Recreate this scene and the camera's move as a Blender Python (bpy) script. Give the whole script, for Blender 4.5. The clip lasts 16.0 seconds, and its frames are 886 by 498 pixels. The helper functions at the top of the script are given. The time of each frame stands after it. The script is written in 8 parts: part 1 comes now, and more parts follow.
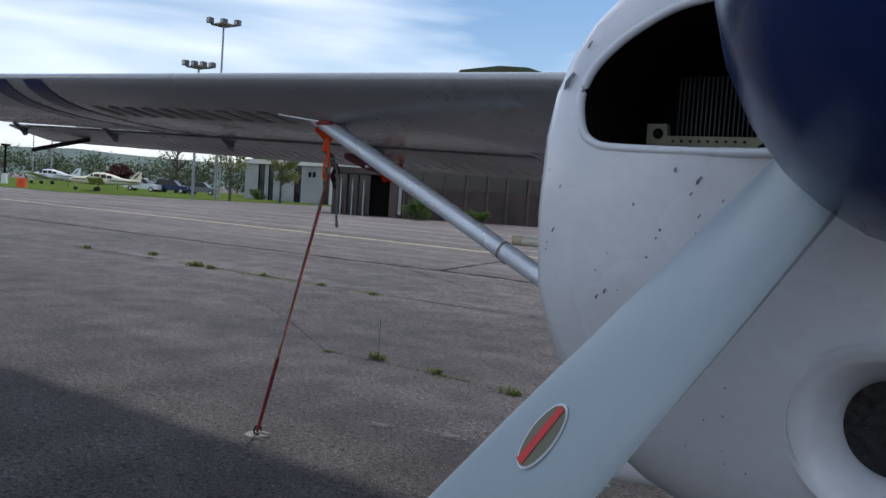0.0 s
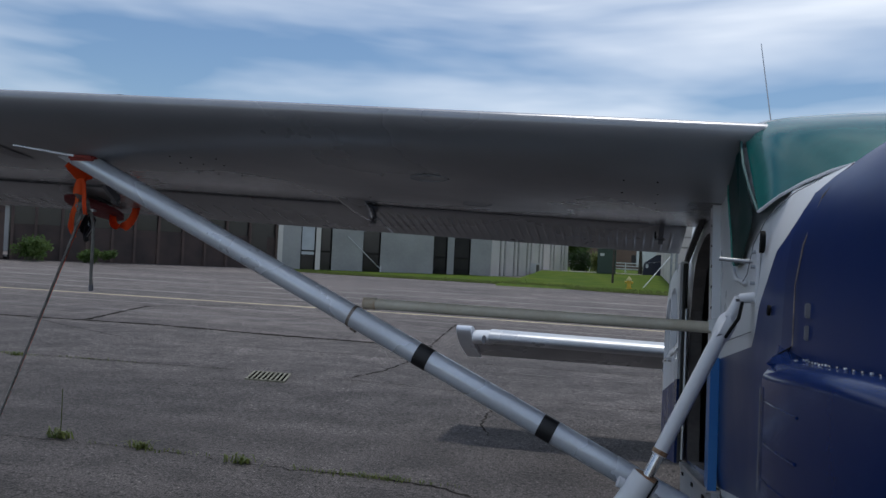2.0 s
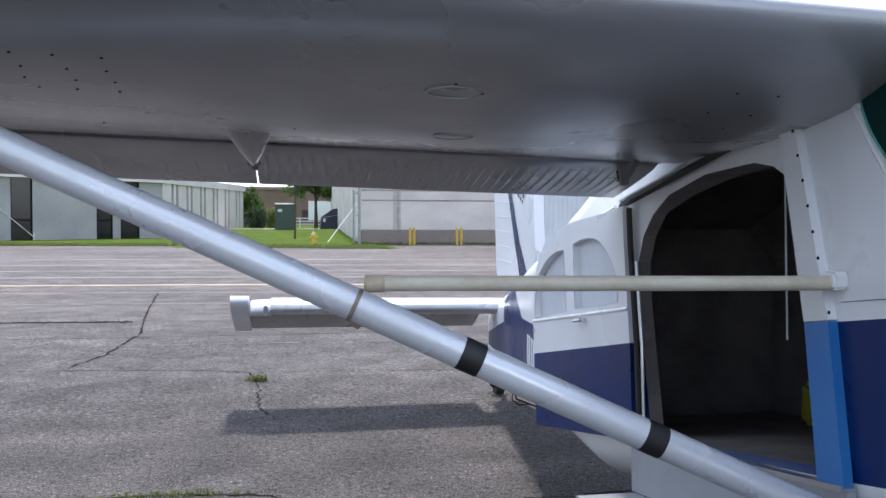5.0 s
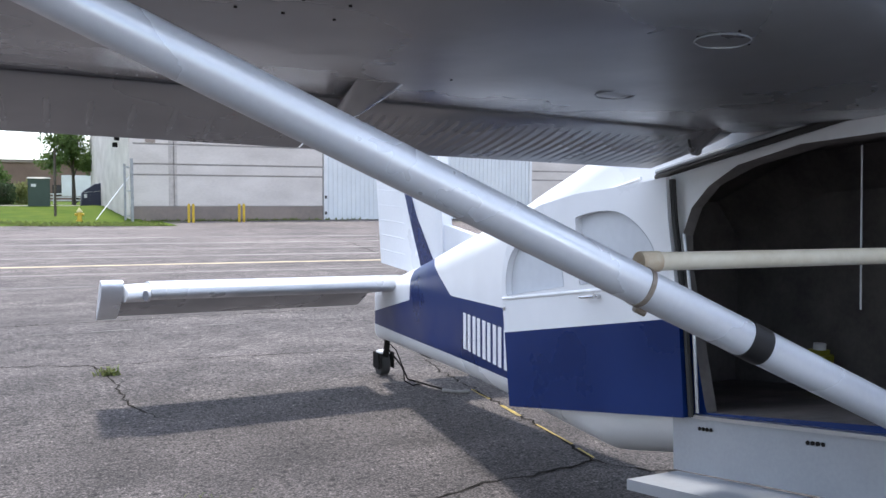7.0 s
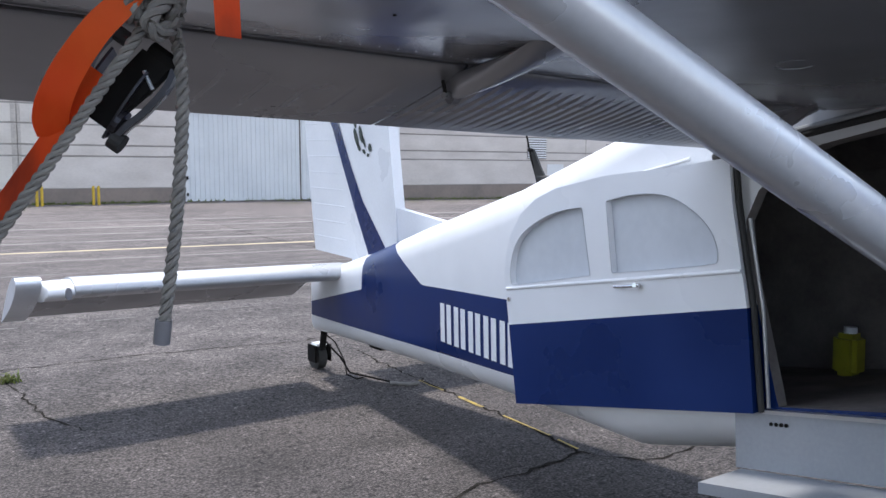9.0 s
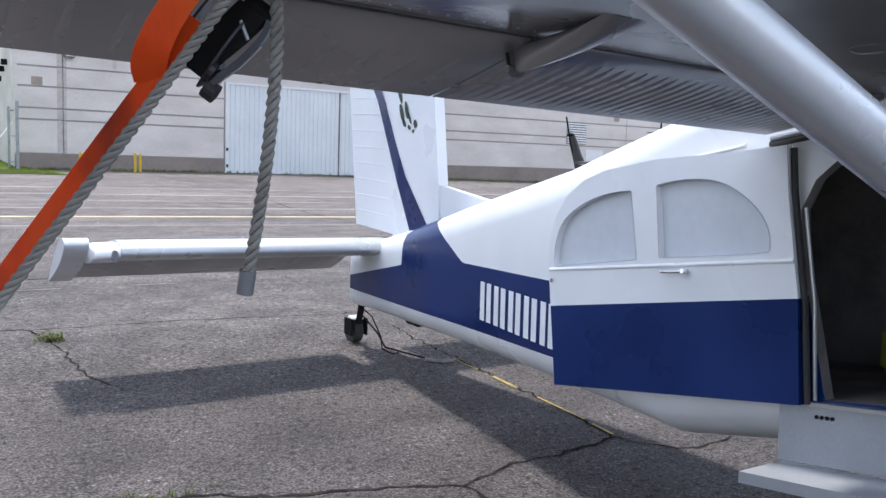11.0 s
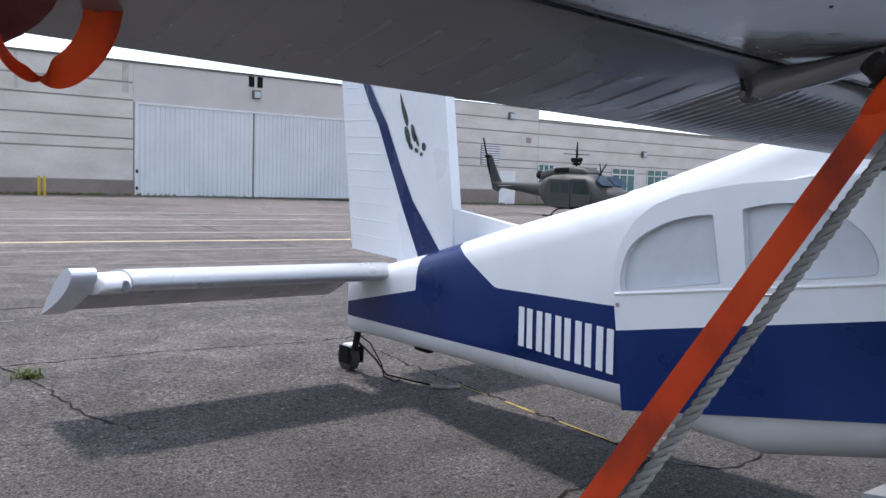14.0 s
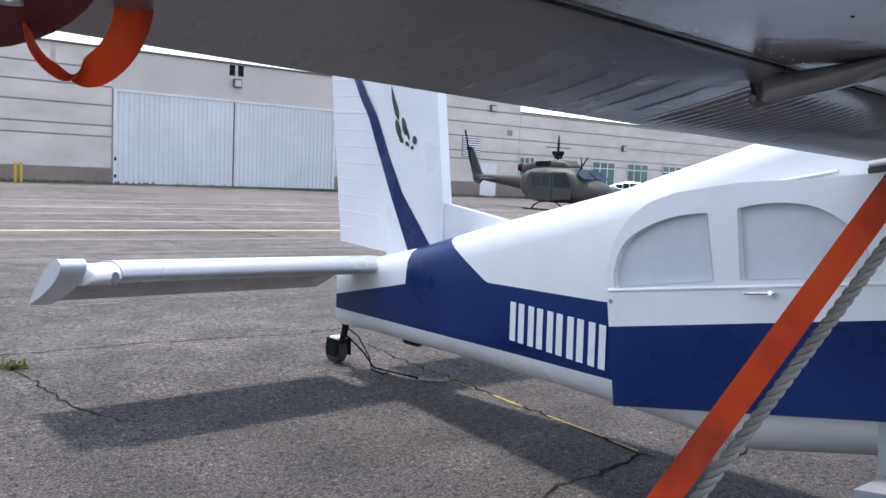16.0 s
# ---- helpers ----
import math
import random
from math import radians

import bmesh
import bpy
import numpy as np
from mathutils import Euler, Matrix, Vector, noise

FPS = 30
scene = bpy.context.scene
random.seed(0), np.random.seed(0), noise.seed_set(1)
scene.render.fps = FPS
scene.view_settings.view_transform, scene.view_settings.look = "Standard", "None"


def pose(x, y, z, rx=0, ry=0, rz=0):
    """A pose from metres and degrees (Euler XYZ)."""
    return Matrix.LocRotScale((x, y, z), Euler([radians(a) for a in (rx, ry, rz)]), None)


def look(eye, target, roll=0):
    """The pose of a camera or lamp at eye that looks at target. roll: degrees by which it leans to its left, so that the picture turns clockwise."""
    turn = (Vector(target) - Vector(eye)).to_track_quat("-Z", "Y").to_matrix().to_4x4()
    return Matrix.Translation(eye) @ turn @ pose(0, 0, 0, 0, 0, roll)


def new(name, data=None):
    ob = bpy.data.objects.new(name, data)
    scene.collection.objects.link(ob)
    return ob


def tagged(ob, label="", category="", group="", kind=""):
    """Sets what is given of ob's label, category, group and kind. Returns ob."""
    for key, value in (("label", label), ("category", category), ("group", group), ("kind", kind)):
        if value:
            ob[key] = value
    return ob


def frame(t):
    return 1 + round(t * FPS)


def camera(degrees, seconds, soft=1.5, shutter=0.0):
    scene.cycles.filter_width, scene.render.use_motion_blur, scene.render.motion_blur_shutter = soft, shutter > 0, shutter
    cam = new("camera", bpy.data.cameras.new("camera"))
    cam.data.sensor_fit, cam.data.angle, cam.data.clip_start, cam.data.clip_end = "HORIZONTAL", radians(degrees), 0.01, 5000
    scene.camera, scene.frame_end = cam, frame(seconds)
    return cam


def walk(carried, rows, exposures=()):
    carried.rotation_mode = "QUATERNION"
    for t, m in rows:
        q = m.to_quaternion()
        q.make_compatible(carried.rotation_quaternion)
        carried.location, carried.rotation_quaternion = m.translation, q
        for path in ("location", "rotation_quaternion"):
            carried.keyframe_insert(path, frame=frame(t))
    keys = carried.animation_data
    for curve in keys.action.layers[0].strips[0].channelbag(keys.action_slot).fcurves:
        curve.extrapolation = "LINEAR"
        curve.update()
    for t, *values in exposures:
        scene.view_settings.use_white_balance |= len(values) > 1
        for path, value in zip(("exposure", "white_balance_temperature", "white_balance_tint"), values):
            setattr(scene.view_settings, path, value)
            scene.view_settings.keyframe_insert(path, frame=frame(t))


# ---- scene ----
cam = camera(54.6, 16.0, soft=1.5)
PATH = [
    (0, (0.139, 0.014, 1.787), (-1.052, 1.617, 1.675), 3.9),
    (0.5, (-0.103, -0.056, 1.8), (-1.058, 1.697, 1.683), 3.5),
    (1, (-0.36, 0.017, 1.786), (-1.208, 1.827, 1.734), 2.2),
    (1.5, (-0.655, 0.14, 1.825), (-1.354, 2.013, 1.86), 2.4),
    (2, (-0.948, 0.164, 1.822), (-1.368, 2.119, 1.841), 2.8),
    (2.5, (-1.125, 0.204, 1.82), (-1.335, 2.193, 1.77), 3.3),
    (3, (-1.272, 0.384, 1.771), (-1.374, 2.377, 1.64), 4.1),
    (3.5, (-1.42, 0.57, 1.763), (-1.281, 2.561, 1.635), 4.5),
    (4, (-1.67, 0.735, 1.78), (-1.314, 2.7, 1.678), 3.9),
    (4.5, (-1.873, 0.935, 1.764), (-1.537, 2.904, 1.656), 1.2),
    (5, (-2.109, 1.161, 1.787), (-1.764, 3.13, 1.724), 0.2),
    (5.2, (-2.221, 1.232, 1.777), (-1.801, 3.186, 1.719), 0.6),
    (7.3, (-3.215, 1.965, 1.759), (-2.353, 3.766, 1.639), 0.0),
    (7.5, (-3.28, 2.049, 1.747), (-2.457, 3.868, 1.637), -0.6),
    (8, (-3.369, 2.293, 1.756), (-2.637, 4.154, 1.69), -2.1),
    (8.5, (-3.493, 2.5, 1.76), (-2.472, 4.216, 1.644), -1.0),
    (8.7, (-3.529, 2.566, 1.785), (-2.4, 4.211, 1.638), -0.6),
    (10.8, (-3.624, 2.623, 1.766), (-2.532, 4.283, 1.541), 2.0),
    (11, (-3.612, 2.621, 1.761), (-2.544, 4.299, 1.551), 2.0),
    (11.5, (-3.578, 2.654, 1.765), (-2.606, 4.394, 1.599), 2.1),
    (12, (-3.674, 2.611, 1.77), (-2.72, 4.362, 1.62), 1.1),
    (12.5, (-3.879, 2.701, 1.773), (-2.836, 4.453, 1.562), 1.4),
    (13, (-4.005, 2.835, 1.755), (-3.010, 4.602, 1.591), 0.1),
    (13.2, (-4.072, 2.878, 1.768), (-3.082, 4.668, 1.639), 0.0),
    (13.5, (-4.152, 3.002, 1.779), (-3.095, 4.791, 1.671), -0.05),
    (14, (-4.23, 3.194, 1.753), (-2.984, 4.751, 1.598), 1.8),
    (14.5, (-4.344, 3.311, 1.766), (-2.93, 4.716, 1.598), 2.4),
    (15, (-4.363, 3.282, 1.768), (-2.948, 4.684, 1.595), 2.7),
    (15.5, (-4.321, 3.272, 1.759), (-2.944, 4.709, 1.563), 3.0),
    (16, (-4.302, 3.24, 1.77), (-3.019, 4.765, 1.597), 2.5),
]
EXPOSURES = [(0, -0.61, 6190, 10), (0.5, -0.51, 6190, 10), (1, -0.69, 6190, 10), (1.5, -1.19, 6140, 9), (2, -1.11, 6090, 9), (2.5, -0.96, 6140, 10), (3, -0.33, 6230, 10), (3.5, 0.05, 6280, 11), (4, -0.15, 6280, 11), (4.5, -0.03, 6230, 12), (5, 0.37, 6230, 12), (7.5, 0.55, 6330, 12), (8.5, 0.29, 6330, 12), (11, 0.42, 6330, 12), (12.5, 0.15, 6330, 12), (14, 0.11, 6330, 12), (15, 0.31, 6330, 12), (16, 0.3, 6330, 12)]
walk(cam, [(t, look(eye, target, roll)) for t, eye, target, roll in PATH], EXPOSURES)

# ---- world and sun ----
SUN_ELEV, SUN_AZ = 66.0, 6.0   # the sun stands behind the tail, slightly to the right of +y
sun_dir = Vector((math.sin(radians(SUN_AZ)) * math.cos(radians(SUN_ELEV)), math.cos(radians(SUN_AZ)) * math.cos(radians(SUN_ELEV)), math.sin(radians(SUN_ELEV))))
world = bpy.data.worlds.new("sky")
world.use_nodes = True
scene.world = world
wn, wl = world.node_tree.nodes, world.node_tree.links
wn.clear()
w_out, w_bg = wn.new("ShaderNodeOutputWorld"), wn.new("ShaderNodeBackground")
sky = wn.new("ShaderNodeTexSky")
sky.sky_type, sky.sun_disc = "NISHITA", False
sky.sun_elevation, sky.sun_rotation = radians(SUN_ELEV), radians(SUN_AZ)
sky.air_density, sky.dust_density, sky.ozone_density = 1.0, 0.5, 2.2
w_tc, w_map = wn.new("ShaderNodeTexCoord"), wn.new("ShaderNodeMapping")
w_map.inputs["Scale"].default_value = (1.1, 1.1, 6.0)
w_map.inputs["Rotation"].default_value = (0.10, 0.06, 0.5)
w_noise = wn.new("ShaderNodeTexNoise")
w_noise.inputs["Scale"].default_value, w_noise.inputs["Detail"].default_value = 1.7, 4.5
w_noise.inputs["Roughness"].default_value, w_noise.inputs["Distortion"].default_value = 0.5, 0.25
w_ramp = wn.new("ShaderNodeValToRGB")
w_ramp.color_ramp.elements[0].position, w_ramp.color_ramp.elements[1].position = 0.38, 0.76
w_mix = wn.new("ShaderNodeMixRGB")
w_mix.inputs["Color2"].default_value = (23.0, 23.5, 24.4, 1)
wl.new(w_tc.outputs["Generated"], w_map.inputs["Vector"])
wl.new(w_map.outputs["Vector"], w_noise.inputs["Vector"])
wl.new(w_noise.outputs["Fac"], w_ramp.inputs["Fac"])
wl.new(w_ramp.outputs["Color"], w_mix.inputs["Fac"])
w_hue = wn.new("ShaderNodeHueSaturation")
w_hue.inputs["Saturation"].default_value, w_hue.inputs["Value"].default_value = 1.08, 1.9
wl.new(sky.outputs["Color"], w_hue.inputs["Color"])
wl.new(w_hue.outputs["Color"], w_mix.inputs["Color1"])
wl.new(w_mix.outputs["Color"], w_bg.inputs["Color"])
wl.new(w_bg.outputs["Background"], w_out.inputs["Surface"])
w_bg.inputs["Strength"].default_value = 0.092
sun = new("sun", bpy.data.lights.new("sun", "SUN"))
sun.data.energy, sun.data.angle, sun.data.color = 3.6, radians(5.0), (1.0, 0.95, 0.88)
sun.matrix_basis = look(sun_dir * 60, (0, 0, 0))


# ---- materials ----
def nodes_of(name):
    m = bpy.data.materials.new(name)
    m.use_nodes = True
    n, l = m.node_tree.nodes, m.node_tree.links
    return m, n, l, n["Principled BSDF"]


def noise_node(n, l, scale, detail=4.0, coord="Object", stretch=None):
    tc, tx = n.new("ShaderNodeTexCoord"), n.new("ShaderNodeTexNoise")
    tx.inputs["Scale"].default_value, tx.inputs["Detail"].default_value = scale, detail
    if stretch:
        mp = n.new("ShaderNodeMapping")
        mp.inputs["Scale"].default_value = stretch
        l.new(tc.outputs[coord], mp.inputs["Vector"])
        l.new(mp.outputs["Vector"], tx.inputs["Vector"])
    else:
        l.new(tc.outputs[coord], tx.inputs["Vector"])
    return tx


def ramp(n, l, src, stops, linear=True):
    r = n.new("ShaderNodeValToRGB")
    e = r.color_ramp.elements
    while len(e) < len(stops):
        e.new(0.5)
    for k, (p, c) in zip(e, stops):
        k.position, k.color = p, (*c, 1) if len(c) == 3 else c
    l.new(src, r.inputs["Fac"])
    return r


def mat(name, a, b=None, rough=0.5, metal=0.0, big=1.5, fine=40.0, bump=0.02, spread=0.12, stretch=None, coat=0.0, dist=0.01):
    """A surface whose colour wanders between a and b at two scales, with fine relief."""
    m, n, l, p = nodes_of(name)
    b = b or tuple(min(1, c * 0.82) for c in a)
    t1, t2 = noise_node(n, l, big, 5, stretch=stretch), noise_node(n, l, fine, 3, stretch=stretch)
    mix = n.new("ShaderNodeMath")
    mix.operation = "MULTIPLY_ADD"
    mix.inputs[1].default_value, mix.inputs[2].default_value = 0.35, 0.0
    l.new(t2.outputs["Fac"], mix.inputs[0])
    add = n.new("ShaderNodeMath")
    l.new(mix.outputs[0], add.inputs[0])
    l.new(t1.outputs["Fac"], add.inputs[1])
    r = ramp(n, l, add.outputs[0], [(0.5, a), (0.9, b)])
    l.new(r.outputs["Color"], p.inputs["Base Color"])
    rr = ramp(n, l, t1.outputs["Fac"], [(0.3, (max(0.02, rough - spread),) * 3), (0.7, (min(1, rough + spread),) * 3)])
    l.new(rr.outputs["Color"], p.inputs["Roughness"])
    p.inputs["Metallic"].default_value, p.inputs["Coat Weight"].default_value = metal, coat
    if bump:
        bp = n.new("ShaderNodeBump")
        bp.inputs["Strength"].default_value, bp.inputs["Distance"].default_value = bump, dist
        l.new(t2.outputs["Fac"], bp.inputs["Height"])
        l.new(bp.outputs["Normal"], p.inputs["Normal"])
    return m


def profile_node(n, l, src, pts):
    """z as a piecewise straight function of y (0 to 10 m), z from 0 to 4 m."""
    sc = n.new("ShaderNodeMath")
    sc.operation = "MULTIPLY"
    sc.inputs[1].default_value = 0.1
    l.new(src, sc.inputs[0])
    r = ramp(n, l, sc.outputs[0], [(y / 10, (z / 4,) * 3) for y, z in pts])
    up = n.new("ShaderNodeMath")
    up.operation = "MULTIPLY"
    up.inputs[1].default_value = 4
    l.new(r.outputs["Color"], up.inputs[0])
    return up.outputs[0]


def two_tone(name, upper, lower, white=(0.77, 0.785, 0.81), blue=(0.0015, 0.016, 0.092)):
    """Gloss paint: blue between the profiles lower(y) and upper(y), white outside, a little chipped and dusty."""
    m, n, l, p = nodes_of(name)
    tc, sep = n.new("ShaderNodeTexCoord"), n.new("ShaderNodeSeparateXYZ")
    l.new(tc.outputs["Object"], sep.inputs[0])
    zu, zl = profile_node(n, l, sep.outputs["Y"], upper), profile_node(n, l, sep.outputs["Y"], lower)

    def op(kind, x, y):
        k = n.new("ShaderNodeMath")
        k.operation = kind
        for i, v in enumerate((x, y)):
            if isinstance(v, float):
                k.inputs[i].default_value = v
            else:
                l.new(v, k.inputs[i])
        return k.outputs[0]
    mask = op("MULTIPLY", op("LESS_THAN", sep.outputs["Z"], zu), op("GREATER_THAN", sep.outputs["Z"], zl))
    t1, t2 = noise_node(n, l, 1.3, 6), noise_node(n, l, 55.0, 3)
    wr = ramp(n, l, t1.outputs["Fac"], [(0.35, white), (0.75, tuple(c * 0.86 for c in white))])
    br = ramp(n, l, t1.outputs["Fac"], [(0.35, blue), (0.8, tuple(min(1, c * 1.5 + 0.006) for c in blue))])
    mx = n.new("ShaderNodeMixRGB")
    l.new(mask, mx.inputs["Fac"])
    l.new(wr.outputs["Color"], mx.inputs["Color1"])
    l.new(br.outputs["Color"], mx.inputs["Color2"])
    l.new(mx.outputs["Color"], p.inputs["Base Color"])
    rr = ramp(n, l, t1.outputs["Fac"], [(0.3, (0.22,) * 3), (0.7, (0.42,) * 3)])
    l.new(rr.outputs["Color"], p.inputs["Roughness"])
    p.inputs["Specular IOR Level"].default_value = 0.25
    bp = n.new("ShaderNodeBump")
    bp.inputs["Strength"].default_value, bp.inputs["Distance"].default_value = 0.03, 0.004
    l.new(t1.outputs["Fac"], bp.inputs["Height"])
    l.new(bp.outputs["Normal"], p.inputs["Normal"])
    return m


ZU = [(2.0, 3.9), (2.205, 3.9), (2.21, 2.085), (2.25, 2.052), (2.29, 2.012), (2.34, 1.96), (2.37, 1.93), (2.40, 1.897), (2.445, 1.855), (2.49, 1.808), (2.525, 1.772), (2.555, 1.738), (2.60, 1.680), (2.637, 1.62), (3.35, 1.508), (4.7, 1.27), (6.3, 1.10), (7.4, 1.065), (8.0, 1.35), (8.42, 1.40), (8.43, 0.92), (9.6, 0.68)]
ZL = [(1.0, 1.45), (2.2, 1.27), (3.3, 1.07), (4.6, 0.86), (6.17, 0.674), (9.5, 0.56)]
fuselage_paint = two_tone("fuselage_paint", ZU, ZL)
door_paint = two_tone("door_paint", [(4.0, 1.39), (4.69, 1.262), (6.2, 0.985)], [(4.0, 0.1), (6.5, 0.1)])
white_paint = mat("white_paint", (0.77, 0.785, 0.81), (0.68, 0.695, 0.715), 0.35, big=1.2, fine=60, bump=0.01)
blue_paint = mat("blue_paint", (0.002, 0.015, 0.088), (0.005, 0.021, 0.10), 0.25, big=2, fine=50, bump=0.02)
sky_blue_paint = mat("sky_blue_paint", (0.02, 0.14, 0.42), (0.03, 0.17, 0.45), 0.35, big=3)
nose_paint = mat("nose_paint", (0.74, 0.765, 0.82), (0.64, 0.66, 0.70), 0.24, big=1.6, fine=60, bump=0.01, spread=0.06, coat=0.5)
wing_paint = mat("wing_paint", (0.41, 0.42, 0.44), (0.33, 0.335, 0.35), 0.29, 0.48, big=1.1, fine=2.6, bump=0.45, spread=0.12, dist=0.02)
strut_paint = mat("strut_paint", (0.74, 0.78, 0.84), (0.64, 0.67, 0.72), 0.30, 0.35, big=2.5, fine=70, bump=0.01)
bare_metal = mat("bare_metal", (0.55, 0.56, 0.58), (0.42, 0.43, 0.45), 0.35, 0.85, big=3, fine=80, bump=0.02)
grey_sheet = mat("grey_sheet", (0.38, 0.40, 0.43), (0.31, 0.33, 0.36), 0.4, 0.3, big=2, fine=60)
blade_paint = mat("blade_paint", (0.33, 0.39, 0.43), (0.28, 0.34, 0.38), 0.42, big=3, fine=90, bump=0.015)
rubber = mat("rubber", (0.02, 0.02, 0.02), (0.035, 0.034, 0.033), 0.75, big=6, fine=120, bump=0.1)
black_tape = mat("black_tape", (0.012, 0.012, 0.013), (0.02, 0.02, 0.021), 0.5, big=9)
dark_inside = mat("dark_inside", (0.20, 0.18, 0.17), (0.11, 0.10, 0.10), 0.8, big=4)
# for black parts, and for the shade painted into inlets, vents and slots
part_and_shade_black = mat("part_and_shade_black", (0.01, 0.01, 0.01), (0.02, 0.018, 0.017), 0.8, big=6)
part_and_shade_black.node_tree.nodes["Principled BSDF"].inputs["Specular IOR Level"].default_value = 0.08
teal_glass = mat("teal_glass", (0.014, 0.115, 0.108), (0.02, 0.15, 0.135), 0.15, big=3, bump=0.0, spread=0.06)
teal_glass.node_tree.nodes["Principled BSDF"].inputs["Specular IOR Level"].default_value = 0.4
post_teal = mat("post_teal", (0.045, 0.12, 0.115), (0.03, 0.09, 0.09), 0.7, big=6)
teal_edge = mat("teal_edge", (0.10, 0.34, 0.28), (0.07, 0.26, 0.22), 0.3, big=6)
dark_glass = mat("dark_glass", (0.012, 0.075, 0.07), (0.015, 0.09, 0.08), 0.1, big=3, bump=0.0, spread=0.03)
tail_grey = mat("tail_grey", (0.56, 0.58, 0.61), (0.46, 0.48, 0.50), 0.36, 0.3, big=2.2, fine=70, bump=0.01)
side_film = mat("side_film", (0.003, 0.024, 0.024), (0.006, 0.038, 0.035), 0.35, big=3, bump=0.0)
side_film.node_tree.nodes["Principled BSDF"].inputs["Specular IOR Level"].default_value = 0.08
cream_paint = mat("cream_paint", (0.62, 0.58, 0.47), (0.50, 0.45, 0.34), 0.45, big=6, fine=60)


def webbing():
    """Orange woven strap: ribbed, soiled in long patches, a little light coming through."""
    m, n, l, p = nodes_of("orange_web")
    t1, t2 = noise_node(n, l, 5.5, 5, stretch=(1, 1, 0.5)), noise_node(n, l, 240.0, 2)
    r = ramp(n, l, t1.outputs["Fac"], [(0.37, (0.42, 0.045, 0.014)), (0.47, (0.92, 0.105, 0.013)), (0.62, (1.0, 0.17, 0.025))])
    l.new(r.outputs["Color"], p.inputs["Base Color"])
    p.inputs["Roughness"].default_value = 0.6
    bp = n.new("ShaderNodeBump")
    bp.inputs["Strength"].default_value, bp.inputs["Distance"].default_value = 0.3, 0.002
    l.new(t2.outputs["Fac"], bp.inputs["Height"]), l.new(bp.outputs["Normal"], p.inputs["Normal"])
    tr, mx = n.new("ShaderNodeBsdfTranslucent"), n.new("ShaderNodeMixShader")
    l.new(r.outputs["Color"], tr.inputs["Color"])
    mx.inputs[0].default_value = 0.42
    out = n["Material Output"]
    l.new(p.outputs[0], mx.inputs[1]), l.new(tr.outputs[0], mx.inputs[2]), l.new(mx.outputs[0], out.inputs["Surface"])
    return m


orange_web = webbing()
red_cloth = mat("red_cloth", (0.20, 0.025, 0.03), (0.14, 0.02, 0.025), 0.75, big=9, fine=200, bump=0.2)
grey_rope = mat("grey_rope", (0.30, 0.29, 0.27), (0.20, 0.19, 0.18), 0.85, big=20, fine=260, bump=0.4, dist=0.003)
red_rope = mat("red_rope", (0.30, 0.03, 0.05), (0.16, 0.03, 0.04), 0.85, big=20, fine=260, bump=0.4, dist=0.003)
mark_white = mat("mark_white", (0.75, 0.77, 0.80), (0.66, 0.68, 0.7), 0.4, big=8)
mark_dark = mat("mark_dark", (0.02, 0.03, 0.025), (0.03, 0.045, 0.03), 0.5, big=8)
mark_grey = mat("mark_grey", (0.16, 0.16, 0.18), (0.22, 0.22, 0.24), 0.5, big=8)
yellow_paint = mat("yellow_paint", (0.62, 0.42, 0.03), (0.5, 0.33, 0.04), 0.5, big=6)
frosted = mat("frosted_panel", (0.55, 0.58, 0.62), (0.48, 0.51, 0.55), 0.5, big=2.5, fine=20, bump=0.02)
chrome = mat("chrome", (0.75, 0.75, 0.76), (0.6, 0.6, 0.61), 0.15, 1.0, big=5, bump=0.0, spread=0.05)
purple_dark = mat("ratchet_metal", (0.025, 0.024, 0.03), (0.06, 0.058, 0.068), 0.4, 0.5, big=12)


# ---- mesh helpers ----
def mesh_ob(name, bm, material, smooth=False):
    bmesh.ops.recalc_face_normals(bm, faces=bm.faces)
    me = bpy.data.meshes.new(name)
    bm.to_mesh(me)
    bm.free()
    for m in material if isinstance(material, (list, tuple)) else [material]:
        me.materials.append(m)
    if smooth:
        for p in me.polygons:
            p.use_smooth = True
        me.set_sharp_from_angle(angle=radians(38))
    return new(name, me)


def part(name, bm, material, parent, label="", smooth=False):
    ob = mesh_ob(name, bm, material, smooth)
    ob.parent = parent
    return tagged(ob, label) if label else ob


def thing(name, label, category, group="", kind=""):
    return tagged(new(name), label, category, group, kind)


def struct(name, bm, material, label="", category="", smooth=False, kind="structure"):
    return tagged(mesh_ob(name, bm, material, smooth), label, category, kind=kind)


def box(bm, lo, hi, bevel=0.0):
    lo, hi = Vector(lo), Vector(hi)
    r = bmesh.ops.create_cube(bm, size=1.0, matrix=Matrix.Translation((lo + hi) / 2) @ Matrix.Diagonal((*(hi - lo), 1)))
    if bevel:
        edges = list({e for v in r["verts"] for e in v.link_edges})
        bmesh.ops.bevel(bm, geom=edges, offset=bevel, segments=2, affect="EDGES")
    return bm


def boxm(lo, hi, bevel=0.0):
    return box(bmesh.new(), lo, hi, bevel)


